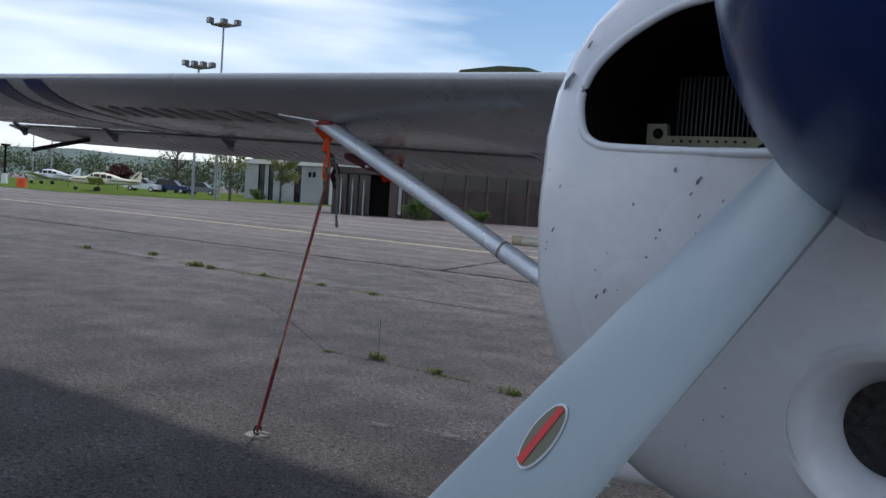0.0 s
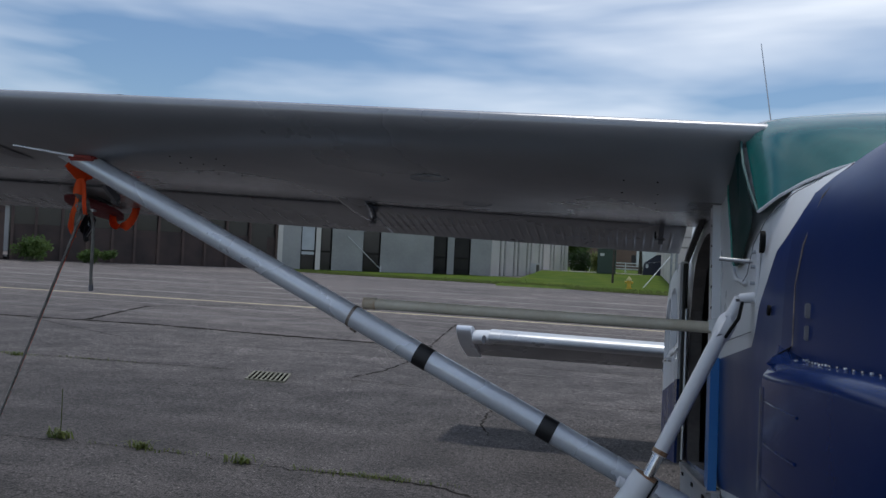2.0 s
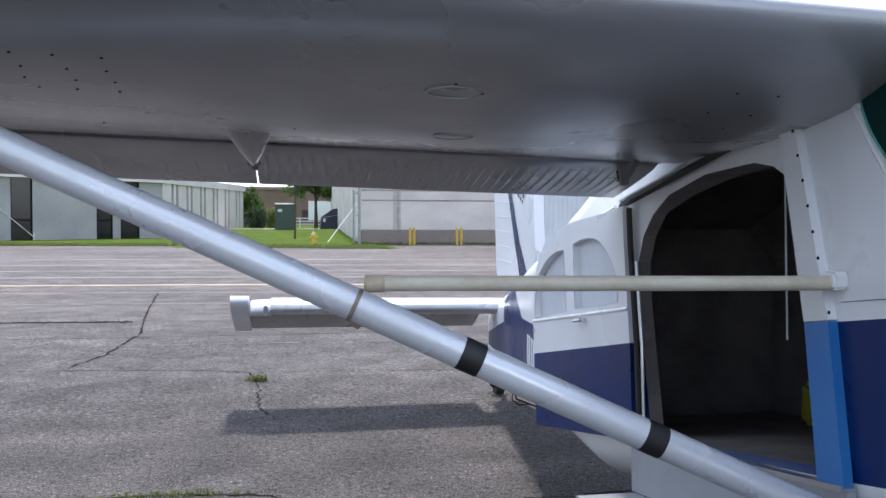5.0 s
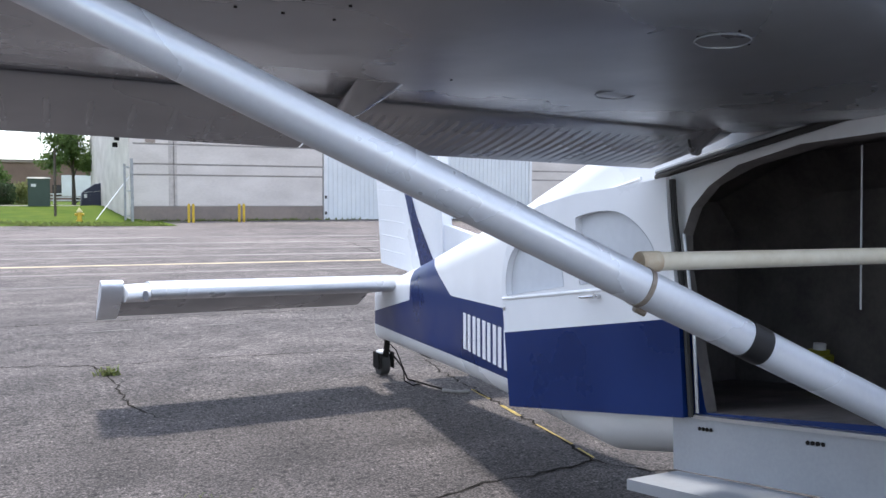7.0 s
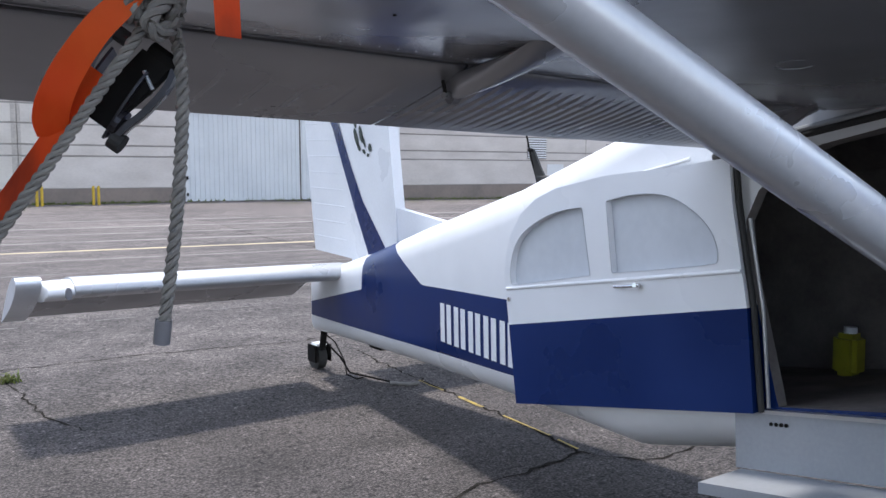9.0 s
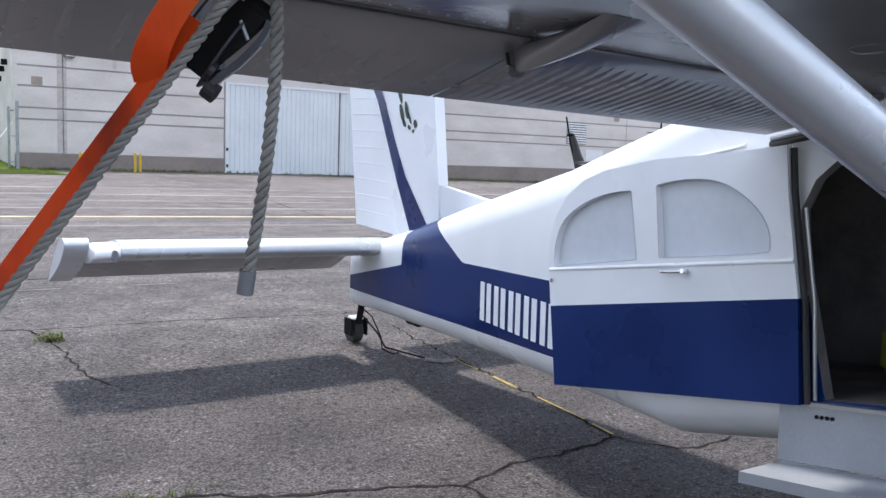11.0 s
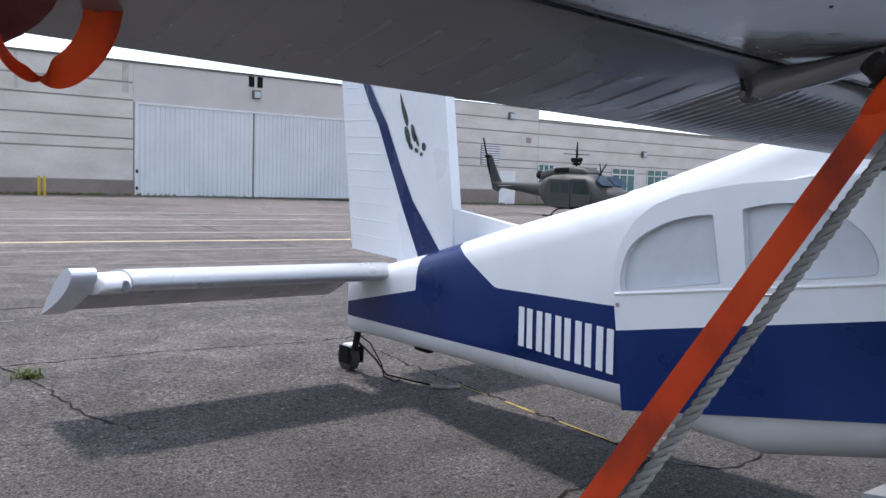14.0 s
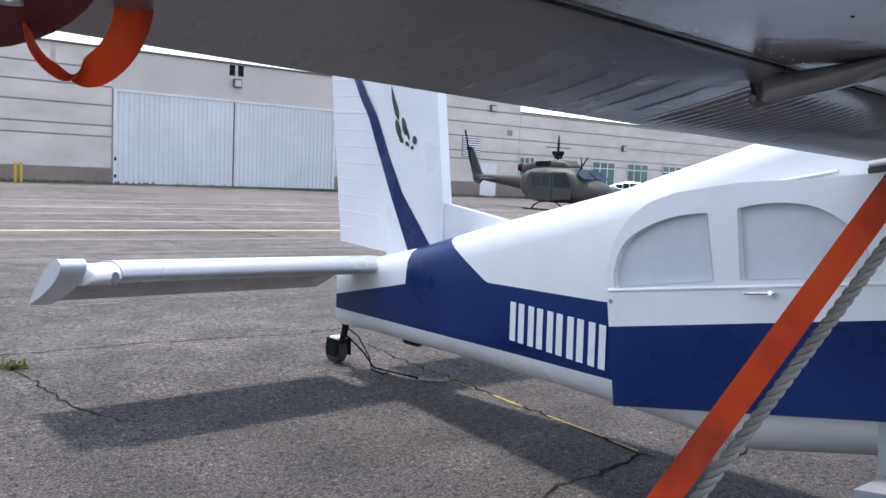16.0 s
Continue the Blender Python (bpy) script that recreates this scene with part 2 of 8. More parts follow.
def tube(bm, pts, r, seg=12, r2=None, caps=True):
    """A round bar along the points; r to r2."""
    pts = [Vector(p) for p in pts]
    rings = []
    for i, p in enumerate(pts):
        d = (pts[min(i + 1, len(pts) - 1)] - pts[max(i - 1, 0)]).normalized()
        a = d.cross(Vector((0, 0, 1)) if abs(d.z) < 0.95 else Vector((1, 0, 0))).normalized()
        b = d.cross(a)
        rr = r + ((r2 if r2 is not None else r) - r) * i / max(1, len(pts) - 1)
        rings.append([bm.verts.new(p + rr * (math.cos(2 * math.pi * k / seg) * a + math.sin(2 * math.pi * k / seg) * b)) for k in range(seg)])
    for u, v in zip(rings, rings[1:]):
        for k in range(seg):
            bm.faces.new((u[k], u[(k + 1) % seg], v[(k + 1) % seg], v[k]))
    if caps:
        bm.faces.new(rings[0]), bm.faces.new(rings[-1])
    return bm


def loft(bm, rings, closed=True, caps=True):
    vs = [[bm.verts.new(p) for p in r] for r in rings]
    n = len(vs[0])
    for u, v in zip(vs, vs[1:]):
        for k in range(n if closed else n - 1):
            bm.faces.new((u[k], u[(k + 1) % n], v[(k + 1) % n], v[k]))
    if caps and closed:
        bm.faces.new(vs[0]), bm.faces.new(vs[-1])
    return bm


def plate(bm, outline, thick, axis=0):
    """A flat piece: outline of points, thickened along an axis."""
    off = Vector([thick if k == axis else 0 for k in range(3)])
    a, b = [bm.verts.new(Vector(p)) for p in outline], [bm.verts.new(Vector(p) + off) for p in outline]
    bm.faces.new(a), bm.faces.new(b)
    for k in range(len(a)):
        bm.faces.new((a[k], a[(k + 1) % len(a)], b[(k + 1) % len(a)], b[k]))
    return bm


def prism(pts, z0, z1):
    return loft(bmesh.new(), [[(x, y, z) for x, y in pts] for z in (z0, z1)])


def disc(bm, c, r, axis, seg=24, thick=0.02):
    c, axis = Vector(c), Vector(axis).normalized()
    return tube(bm, [c, c + axis * thick], r, seg)


def cut(ob, cutter):
    """Carves the cutter out of ob and removes it."""
    md = ob.modifiers.new("cut", "BOOLEAN")
    md.operation, md.object, md.solver, md.material_mode = "DIFFERENCE", cutter, "EXACT", "TRANSFER"
    bpy.context.view_layer.update()
    me = bpy.data.meshes.new_from_object(ob.evaluated_get(bpy.context.evaluated_depsgraph_get()))
    ob.modifiers.remove(md)
    ob.data = me
    bpy.data.objects.remove(cutter)


def lerp(pts, x):
    for (a, u), (b, v) in zip(pts, pts[1:]):
        if x <= b:
            return u + (v - u) * max(0.0, (x - a)) / (b - a)
    return pts[-1][1]


# ---- ground ----
def ground_z(x, y):
    """The apron is level round the aircraft, rises a little towards the buildings and falls off to the east."""
    return max(0.0, min(0.0045 * (y - 8), 0.45)) - max(0.0, min(0.010 * (x - 18), 0.32))


def asphalt():
    m, n, l, p = nodes_of("asphalt")
    t1, t2, t3 = noise_node(n, l, 0.16, 6), noise_node(n, l, 1.7, 5), noise_node(n, l, 60.0, 4)
    t4 = noise_node(n, l, 0.5, 4, stretch=(0.12, 2.2, 1.0))
    a = ramp(n, l, t1.outputs["Fac"], [(0.35, (0.094, 0.084, 0.083)), (0.68, (0.152, 0.135, 0.130))])
    b = ramp(n, l, t2.outputs["Fac"], [(0.35, (0.72,) * 3), (0.65, (1.15,) * 3)])
    c = ramp(n, l, t3.outputs["Fac"], [(0.38, (0.40,) * 3), (0.50, (0.97,) * 3), (0.64, (2.0,) * 3)])
    t5 = noise_node(n, l, 21.0, 4)
    f = ramp(n, l, t5.outputs["Fac"], [(0.34, (0.26,) * 3), (0.43, (0.90,) * 3), (0.60, (1.08,) * 3), (0.70, (2.0,) * 3)])
    d = ramp(n, l, t4.outputs["Fac"], [(0.35, (0.85,) * 3), (0.7, (1.18,) * 3)])
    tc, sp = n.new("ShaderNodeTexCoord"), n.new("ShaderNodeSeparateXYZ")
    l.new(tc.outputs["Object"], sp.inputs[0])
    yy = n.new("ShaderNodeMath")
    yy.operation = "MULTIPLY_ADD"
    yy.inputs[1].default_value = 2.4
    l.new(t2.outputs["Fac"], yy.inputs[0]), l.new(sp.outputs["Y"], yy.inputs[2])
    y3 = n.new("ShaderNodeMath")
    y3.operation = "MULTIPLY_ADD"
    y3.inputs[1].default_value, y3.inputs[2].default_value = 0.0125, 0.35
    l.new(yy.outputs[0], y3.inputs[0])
    # first stop: unseen pale ground ahead, added to bounce light onto the nose
    g = ramp(n, l, y3.outputs[0], [(0.30, (1.25, 1.22, 1.2)), (0.355, (0.37,) * 3), (0.40, (0.43,) * 3), (0.43, (0.48, 0.475, 0.47)), (0.46, (0.62, 0.61, 0.60)), (0.500, (0.66, 0.65, 0.64)), (0.513, (0.78, 0.77, 0.76)), (0.565, (0.82, 0.81, 0.80)), (0.585, (0.97, 0.95, 0.93)), (0.79, (1.2, 1.17, 1.14))])  # paler paving past the seam; darker near end paints shade, fade paints grazing light
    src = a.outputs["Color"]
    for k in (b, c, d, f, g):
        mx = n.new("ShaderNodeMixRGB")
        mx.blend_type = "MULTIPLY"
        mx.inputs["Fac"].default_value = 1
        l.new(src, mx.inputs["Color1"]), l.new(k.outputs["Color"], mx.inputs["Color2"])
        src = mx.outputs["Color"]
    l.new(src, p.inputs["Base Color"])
    p.inputs["Roughness"].default_value = 0.88
    p.inputs["Specular IOR Level"].default_value = 0.36
    bp = n.new("ShaderNodeBump")
    bp.inputs["Strength"].default_value, bp.inputs["Distance"].default_value = 0.8, 0.01
    l.new(t3.outputs["Fac"], bp.inputs["Height"])
    b2 = n.new("ShaderNodeBump")
    b2.inputs["Strength"].default_value, b2.inputs["Distance"].default_value = 0.3, 0.02
    l.new(t5.outputs["Fac"], b2.inputs["Height"]), l.new(bp.outputs["Normal"], b2.inputs["Normal"]), l.new(b2.outputs["Normal"], p.inputs["Normal"])
    return m


asphalt_mat = asphalt()
grass_mat = mat("grass_soil", (0.050, 0.095, 0.010), (0.115, 0.150, 0.026), 0.95, big=0.7, fine=9, bump=0.8, dist=0.05)
grass_mat.node_tree.nodes["Principled BSDF"].inputs["Specular IOR Level"].default_value = 0.05


def sheet(bm, xs, ys, lift=0.0):
    vs = [[bm.verts.new((x, y, ground_z(x, y) + lift)) for x in xs] for y in ys]
    for r, s in zip(vs, vs[1:]):
        for k in range(len(xs) - 1):
            bm.faces.new((r[k], r[k + 1], s[k + 1], s[k]))
    return bm


far_x = [-2500, -900, -400, -200, -100, -50, -20, -12, -6, 0, 6, 12, 18, 34, 50, 60, 100, 200, 500, 2500]
far_y = [-1500, -300, -60, -20, -5, 0, 4, 8, 12, 20, 30, 40, 50, 60, 80, 108, 150, 300, 900, 3000]
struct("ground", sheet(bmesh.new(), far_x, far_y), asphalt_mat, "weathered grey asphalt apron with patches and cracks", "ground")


def strip(x0, x1, y0, y1, lift, step=3.0, bend=((0, 0), (1, 0))):
    """A band across the apron; bend gives its sideways drift along x."""
    n = max(1, int(abs(x1 - x0) / step))
    bm = bmesh.new()
    prev = None
    for k in range(n + 1):
        x = x0 + (x1 - x0) * k / n
        dy = lerp(bend, x)
        cur = [bm.verts.new((x, y + dy, ground_z(x, y + dy) + lift)) for y in (y0, y1)]
        if prev:
            bm.faces.new((prev[0], cur[0], cur[1], prev[1]))
        prev = cur
    return bm


def field(x0, x1, y0, y1, lift, nx, ny, wob, front=None):
    """A sheet with an uneven rim."""
    bm = bmesh.new()
    vs = [[None] * (nx + 1) for _ in range(ny + 1)]
    for j in range(ny + 1):
        for i in range(nx + 1):
            x = x0 + (x1 - x0) * i / nx
            ya = front(x) if front else y0
            y = ya + (y1 - ya) * j / ny
            if j in (0, ny) or i in (0, nx):
                y += wob * noise.noise((x * 0.35, j * 7.0, 1.0))
                x += wob * noise.noise((y * 0.35, i * 7.0, 2.0))
            vs[j][i] = bm.verts.new((x, y, ground_z(x, y) + lift))
    for j in range(ny):
        for i in range(nx):
            bm.faces.new((vs[j][i], vs[j][i + 1], vs[j + 1][i + 1], vs[j + 1][i]))
    return bm


def lawn_front(x):
    return lerp([(-28.5, 63.2), (-24, 58.8), (-20, 57.5), (-9, 56.5), (-3, 53), (3, 51.5)], x)


struct("lawn", field(-28.5, 4, 51.5, 76, 0.03, 40, 6, 0.6, lawn_front), grass_mat, "green lawn strip along the grey building", "grass")
struct("lawn_verge", field(-10, 2.6, 76, 125, 0.03, 12, 20, 0.4), grass_mat, "lawn between the two buildings", "grass")
struct("lawn_far", field(-190, -68, 44, 100, 0.03, 60, 12, 1.0, lambda x: lerp([(-190, 44), (-78, 43), (-73, 49), (-70, 64), (-68, 74)], x)), grass_mat, "lawn beside the parked light aircraft", "grass")
line_mat = mat("line_paint", (0.60, 0.50, 0.31), (0.36, 0.31, 0.22), 0.8, big=1.2, fine=9, bump=0.1)
worn_line = mat("worn_line", (0.30, 0.28, 0.255), (0.15, 0.137, 0.13), 0.85, big=0.5, fine=7, bump=0.1)
faint_line = mat("faint_line", (0.19, 0.18, 0.17), (0.10, 0.095, 0.092), 0.85, big=3, fine=20, bump=0.1)
DRIFT = [(-120, 1.0), (-33, 0.25), (-12, -0.1), (-5, -0.35), (0, -0.75), (6.7, -1.5), (40, -5.5), (110, -14.0)]
for n_, y_, wd, mm in (("line_marking", 25.3, 0.30, line_mat), ("line_marking", 22.9, 0.14, worn_line), ("seam_line", 35.0, 0.5, worn_line), ("seam_line", 28.3, 0.35, worn_line), ("seam_line", 31.5, 0.3, worn_line), ("seam_line", 20.2, 0.16, faint_line), ("seam_line", 39.5, 0.5, worn_line)):
    struct(n_, strip(-120, 110, y_ - wd / 2, y_ + wd / 2, 0.006, bend=DRIFT), mm, "worn pale line across the apron", "line marking")
for x_ in (-4.84, -4.08, -3.2, -2.5, -1.1, 0.4):
    struct("faded_dash", strip(x_, x_ + 0.52, 13.76, 13.80, 0.005, step=0.3), faint_line, "faded pale dash on the asphalt", "line marking")

# ---- the aircraft ----
plane = thing("airplane", "white and blue high-wing single-engine utility aircraft tied down on the apron", "airplane")


def fuse_ring(y, zb, zsh, zt, w, r=0.13):
    h = zt - zsh
    k = lerp([(2.2, 0.74), (3.0, 0.66), (3.8, 0.42)], y)  # flatter, squarer belly in front
    q = [(math.pi / 2) * k / 7 for k in range(8)]
    half = [(0, zb), (0.25 * w, zb)] + [(k * w + (1 - k) * w * math.sin(a), zb + 2.1 * r * (1 - math.cos(a))) for a in q] + [(w, (zb + zsh) / 2 + 0.05), (w, zsh), (0.975 * w, zsh + 0.4 * h), (0.88 * w, zsh + 0.75 * h), (0.68 * w, zsh + 0.94 * h), (0.4 * w, zt - 0.004), (0, zt)]
    return [(-a, y, z) for a, z in half] + [(a, y, z) for a, z in half[-2:0:-1]]


ZT = [(2.2, 2.12), (2.45, 2.13), (2.6, 2.145), (2.8, 2.17), (2.98, 2.25), (3.05, 2.325), (3.5, 2.35), (4.9, 2.2), (5.565, 1.985), (6.38, 1.73), (7.48, 1.46), (8.4, 1.21), (9.05, 1.06), (9.6, 0.94)]
ZB = [(2.2, 1.15), (3.23, 0.88), (4.8, 0.60), (5.43, 0.45), (6.2, 0.47), (7.5, 0.46), (9.3, 0.42), (9.6, 0.40)]
WD = [(2.2, 0.600), (2.6, 0.602), (3.3, 0.615), (4.7, 0.62), (5.5, 0.60), (6.16, 0.56), (7.15, 0.44), (8.42, 0.295), (9.6, 0.16)]
SH = [(2.2, 0.45), (2.6, 0.40), (2.9, 0.16), (3.05, 0.07), (3.5, 0.07), (4.9, 0.16), (6.4, 0.22), (7.5, 0.22), (9.6, 0.12)]
ys = [2.2, 2.35, 2.5, 2.6, 2.7, 2.8, 2.9, 2.98, 3.05, 3.15, 3.3, 3.6, 4.0, 4.5, 4.9, 5.2, 5.43, 5.6, 6.0, 6.38, 6.8, 7.15, 7.5, 8.0, 8.42, 8.8, 9.2, 9.6]
fuselage = part("fuselage", loft(bmesh.new(), [fuse_ring(y, lerp(ZB, y), lerp(ZT, y) - lerp(SH, y), lerp(ZT, y), lerp(WD, y), min(0.13, 0.3 * lerp(WD, y))) for y in ys]), fuselage_paint, plane, "white fuselage with a dark blue band and an open cargo doorway", smooth=True)
DOORWAY = [(3.357, 1.09), (3.46, 1.673), (3.50, 1.84), (3.56, 1.92), (3.65, 1.965), (3.768, 1.985), (4.10, 1.965), (4.403, 1.90), (4.56, 1.82), (4.66, 1.73), (4.715, 1.61), (4.70, 1.45), (4.548, 0.885)]
cut(fuselage, mesh_ob("cutter", plate(bmesh.new(), [(-1.0, y, z) for y, z in DOORWAY], 1.2), dark_inside))
cabin = loft(bmesh.new(), [[(-0.56, y, f), (0.56, y, f), (0.56, y, c - 0.2), (0.4, y, c), (-0.4, y, c), (-0.56, y, c - 0.2)] for y, f, c in ((2.75, 1.2, 2.05), (3.3, 1.11, 2.12), (5.0, 0.80, 2.0), (5.6, 0.72, 1.75))])
cut(fuselage, mesh_ob("cutter", cabin, dark_inside))


# nose
def cowl_ring(y, zb, zt, w, c=0.0, e=0.62):
    zc, h = (zb + zt) / 2, (zt - zb) / 2
    out = []
    for k in range(40):
        a = 2 * math.pi * k / 40
        ca, sa = math.cos(a), math.sin(a)
        out.append((c + w * math.copysign(abs(ca) ** e, ca), y, zc + h * math.copysign(abs(sa) ** e, sa)))
    return out


NOSE = [(1.020, 1.60, 2.05, 0.30, 0.75), (1.022, 1.53, 2.09, 0.38, 0.72), (1.028, 1.48, 2.115, 0.435, 0.70), (1.04, 1.44, 2.135, 0.488, 0.69), (1.06, 1.41, 2.15, 0.506, 0.68), (1.10, 1.375, 2.165, 0.523, 0.66), (1.15, 1.35, 2.175, 0.531, 0.62), (1.22, 1.335, 2.185, 0.540, 0.56), (1.34, 1.31, 2.20, 0.55, 0.48)]


def chin(y, z):
    """The lower part of the nose slopes aft."""
    return y + 0.34 * max(0.0, 1.70 - z) * max(0.0, (1.34 - y) / 0.32)


nose = part("nose_cowl", loft(bmesh.new(), [[(px, chin(py, pz), pz) for px, py, pz in cowl_ring(y, zb, zt, w, 0.03, e)] for y, zb, zt, w, e in NOSE]), nose_paint, plane, "chipped white nose cowl with air inlets", smooth=True)


def nose_x(y, z):
    """The cowl's right-hand surface at y and z."""
    zb, zt, w, e = (lerp([(r[0], r[k]) for r in NOSE], y) for k in (1, 2, 3, 4))
    q = min(0.98, abs(z - (zb + zt) / 2) / ((zt - zb) / 2))
    return 0.03 - w * (1 - q ** (2 / e)) ** (e / 2)




def round_off(pts, n=5):
    """The same closed outline with its corners drawn as a smooth curve."""
    out = []
    for i in range(len(pts)):
        a, b, c, d = (Vector(pts[(i + k) % len(pts)]) for k in (-1, 0, 1, 2))
        for k in range(n):
            t = k / n
            out.append(tuple(0.5 * (2 * b + (c - a) * t + (2 * a - 5 * b + 4 * c - d) * t * t + (3 * b - a - 3 * c + d) * t ** 3)))
    return out


INLET = round_off([(-0.409, 1.935), (-0.403, 1.897), (-0.386, 1.877), (-0.34, 1.869), (-0.15, 1.867), (0.02, 1.88), (0.02, 2.05), (-0.14, 2.066), (-0.235, 2.052), (-0.283, 2.043), (-0.326, 2.024), (-0.365, 1.999), (-0.395, 1.970)])
IX, IZ = -0.018, 1.552  # middle of the round intake
# the cutters' black paints the shade on the openings' inner walls
cut(nose, mesh_ob("cutter", plate(bmesh.new(), [(x, 0.8, z) for x, z in INLET], 0.50, 1), part_and_shade_black))
cut(nose, mesh_ob("cutter", tube(bmesh.new(), [(IX, 0.8, IZ), (IX, 1.20, IZ)], 0.106, 36), part_and_shade_black))
cowl = part("engine_cowl", loft(bmesh.new(), [cowl_ring(y, zb, zt, w, c, e) for y, zb, zt, w, c, e in ((1.345, 1.372, 2.215, 0.500, 0.02, 0.56), (1.7, 1.29, 2.185, 0.556, 0.008, 0.53), (2.0, 1.21, 2.145, 0.586, 0, 0.51), (2.205, 1.17, 2.118, 0.603, 0, 0.50))]), two_tone("cowl_paint", [(0.5, 3.9), (2.5, 3.9)], [(0.5, 1.5), (1.35, 1.40), (2.2, 1.27)]), plane, "dark blue engine cowl with rivets and worn seams", smooth=True)
AX = Vector((0, -math.cos(radians(10)), math.sin(radians(10))))
HUB = Vector((0.072, 0.89, 1.987))
bm = bmesh.new()
rings = []
for k in range(11):
    s = k / 10
    c = HUB + AX * (0.34 * s)
    r = 0.222 * math.sqrt(max(0.0, 1 - s ** 2.1)) + 0.004
    u = Vector((1, 0, 0))
    v = AX.cross(u)
    rings.append([c + r * (math.cos(2 * math.pi * j / 32) * u + math.sin(2 * math.pi * j / 32) * v) for j in range(32)])
part("spinner", loft(bm, rings), blue_paint, plane, "dark blue propeller spinner", smooth=True)


def blade(angle):
    d = Vector((math.sin(angle), 0, 0)) + (-math.cos(angle)) * Vector((0, math.sin(radians(10)), math.cos(radians(10))))
    tan = d.cross(AX).normalized()
    rings = []
    for r, ch, th, beta in ((0.06, 0.09, 0.08, -50), (0.14, 0.13, 0.06, -48), (0.22, 0.160, 0.042, -43.6), (0.32, 0.166, 0.032, -37.5), (0.45, 0.166, 0.025, -29.5), (0.60, 0.166, 0.020, -20.4), (0.75, 0.164, 0.016, -12), (0.95, 0.158, 0.012, -4), (1.15, 0.14, 0.01, 1), (1.24, 0.11, 0.007, 3), (1.27, 0.06, 0.004, 3)):
        b = radians(beta)
        cv = tan * math.cos(b) + AX * math.sin(b)
        nv = d.cross(cv)
        c = HUB + Vector((-0.042, 0, 0.0065)) + AX * -0.04 + d * r
        rings.append([c + cv * ch * 0.5 * math.cos(2 * math.pi * k / 24) + nv * th * 0.5 * math.sin(2 * math.pi * k / 24) for k in range(24)])
    return loft(bmesh.new(), rings)


for a_ in (-35.6, 84.4, 204.4):
    part("propeller_blade", blade(radians(a_)), blade_paint, plane, "grey painted propeller blade", smooth=True)

# wing
def flap_z(ax):
    """Height of the flap's nose along the span."""
    return 2.004 + 0.0290 * ax

def foil(x, y0, z0, chord, f0=0.0, f1=1.0, pitch=11.0, n=34, lift=0.0):
    """Section points in the plane of x, nose at y0, z0, from fraction f0 to f1 of the chord."""
    def up(f):
        return 0.63 * 0.14 * (2.969 * math.sqrt(f) - 1.26 * f - 3.516 * f * f + 2.843 * f ** 3 - 1.015 * f ** 4) * 1.25
    fs = [f0 + (f1 - f0) * (1 - math.cos(math.pi * k / n)) / 2 for k in range(n + 1)]
    bulb = [max(0.0, 1 - f / 0.18) ** 2 for f in fs]  # raised, fuller nose
    pts = [(f, lift * b + up(f) * (1 - 13 * lift * b)) for f, b in zip(fs[::-1], bulb[::-1])] + [(f, lift * b - 0.62 * up(f)) for f, b in list(zip(fs, bulb))[(1 if f0 == 0 else 0):]]
    c, s = math.cos(radians(pitch)), math.sin(radians(pitch))
    return [(x, y0 + chord * (f * c + t * s), z0 + chord * (-f * s + t * c)) for f, t in pts]


def bulge(f):
    return 0.63 * 0.14 * (2.969 * math.sqrt(f) - 1.26 * f - 3.516 * f * f + 2.843 * f ** 3 - 1.015 * f ** 4) * 1.25


WING_PITCH, FLAP_PITCH, FLAP_Y = 6.5, 14.4, 4.374


def section(x, y0, z0, chord, f0, f1, pitch, ku, kl, lift, n=40):
    """A wing section with ku and kl of the full bulge above and below, its nose raised by lift."""
    fs = [f0 + (f1 - f0) * (1 - math.cos(math.pi * k / n)) / 2 for k in range(n + 1)]
    top = [(f, lift * max(0.0, 1 - f / 0.18) ** 2 + ku * bulge(f)) for f in fs[::-1]]
    low = [(f, lift * max(0.0, 1 - f / 0.18) ** 2 - kl * bulge(f)) for f in (fs[1:] if f0 == 0 else fs)]
    c, s = math.cos(radians(pitch)), math.sin(radians(pitch))
    return [(x, y0 + chord * (f * c + t * s), z0 + chord * (-f * s + t * c)) for f, t in top + low]


def wing_z(ax):
    return 2.225 + 0.0325 * ax


def wing_at(side, ax, f0, f1):
    return section(side * ax, 2.98, wing_z(ax), 1.90, f0, f1, WING_PITCH, 0.42, 0.58, 0.014)


def flap_at(side, ax):
    return section(side * ax, FLAP_Y, flap_z(ax), 0.50, 0.0, 1.0, FLAP_PITCH, 0.8, 0.22, 0.0, 30)


def shroud_at(side, ax):
    """The upper skin carried on over the nose of the flap."""
    c, s = math.cos(radians(WING_PITCH)), math.sin(radians(WING_PITCH))
    fs = (0.725, 0.76, 0.80)
    pts = [(f, 0.42 * bulge(f) - 0.0005) for f in fs] + [(f, 0.42 * bulge(f) - 0.004) for f in fs[::-1]]
    return [(side * ax, 2.98 + 1.9 * (f * c + t * s), wing_z(ax) + 1.9 * (-f * s + t * c)) for f, t in pts]


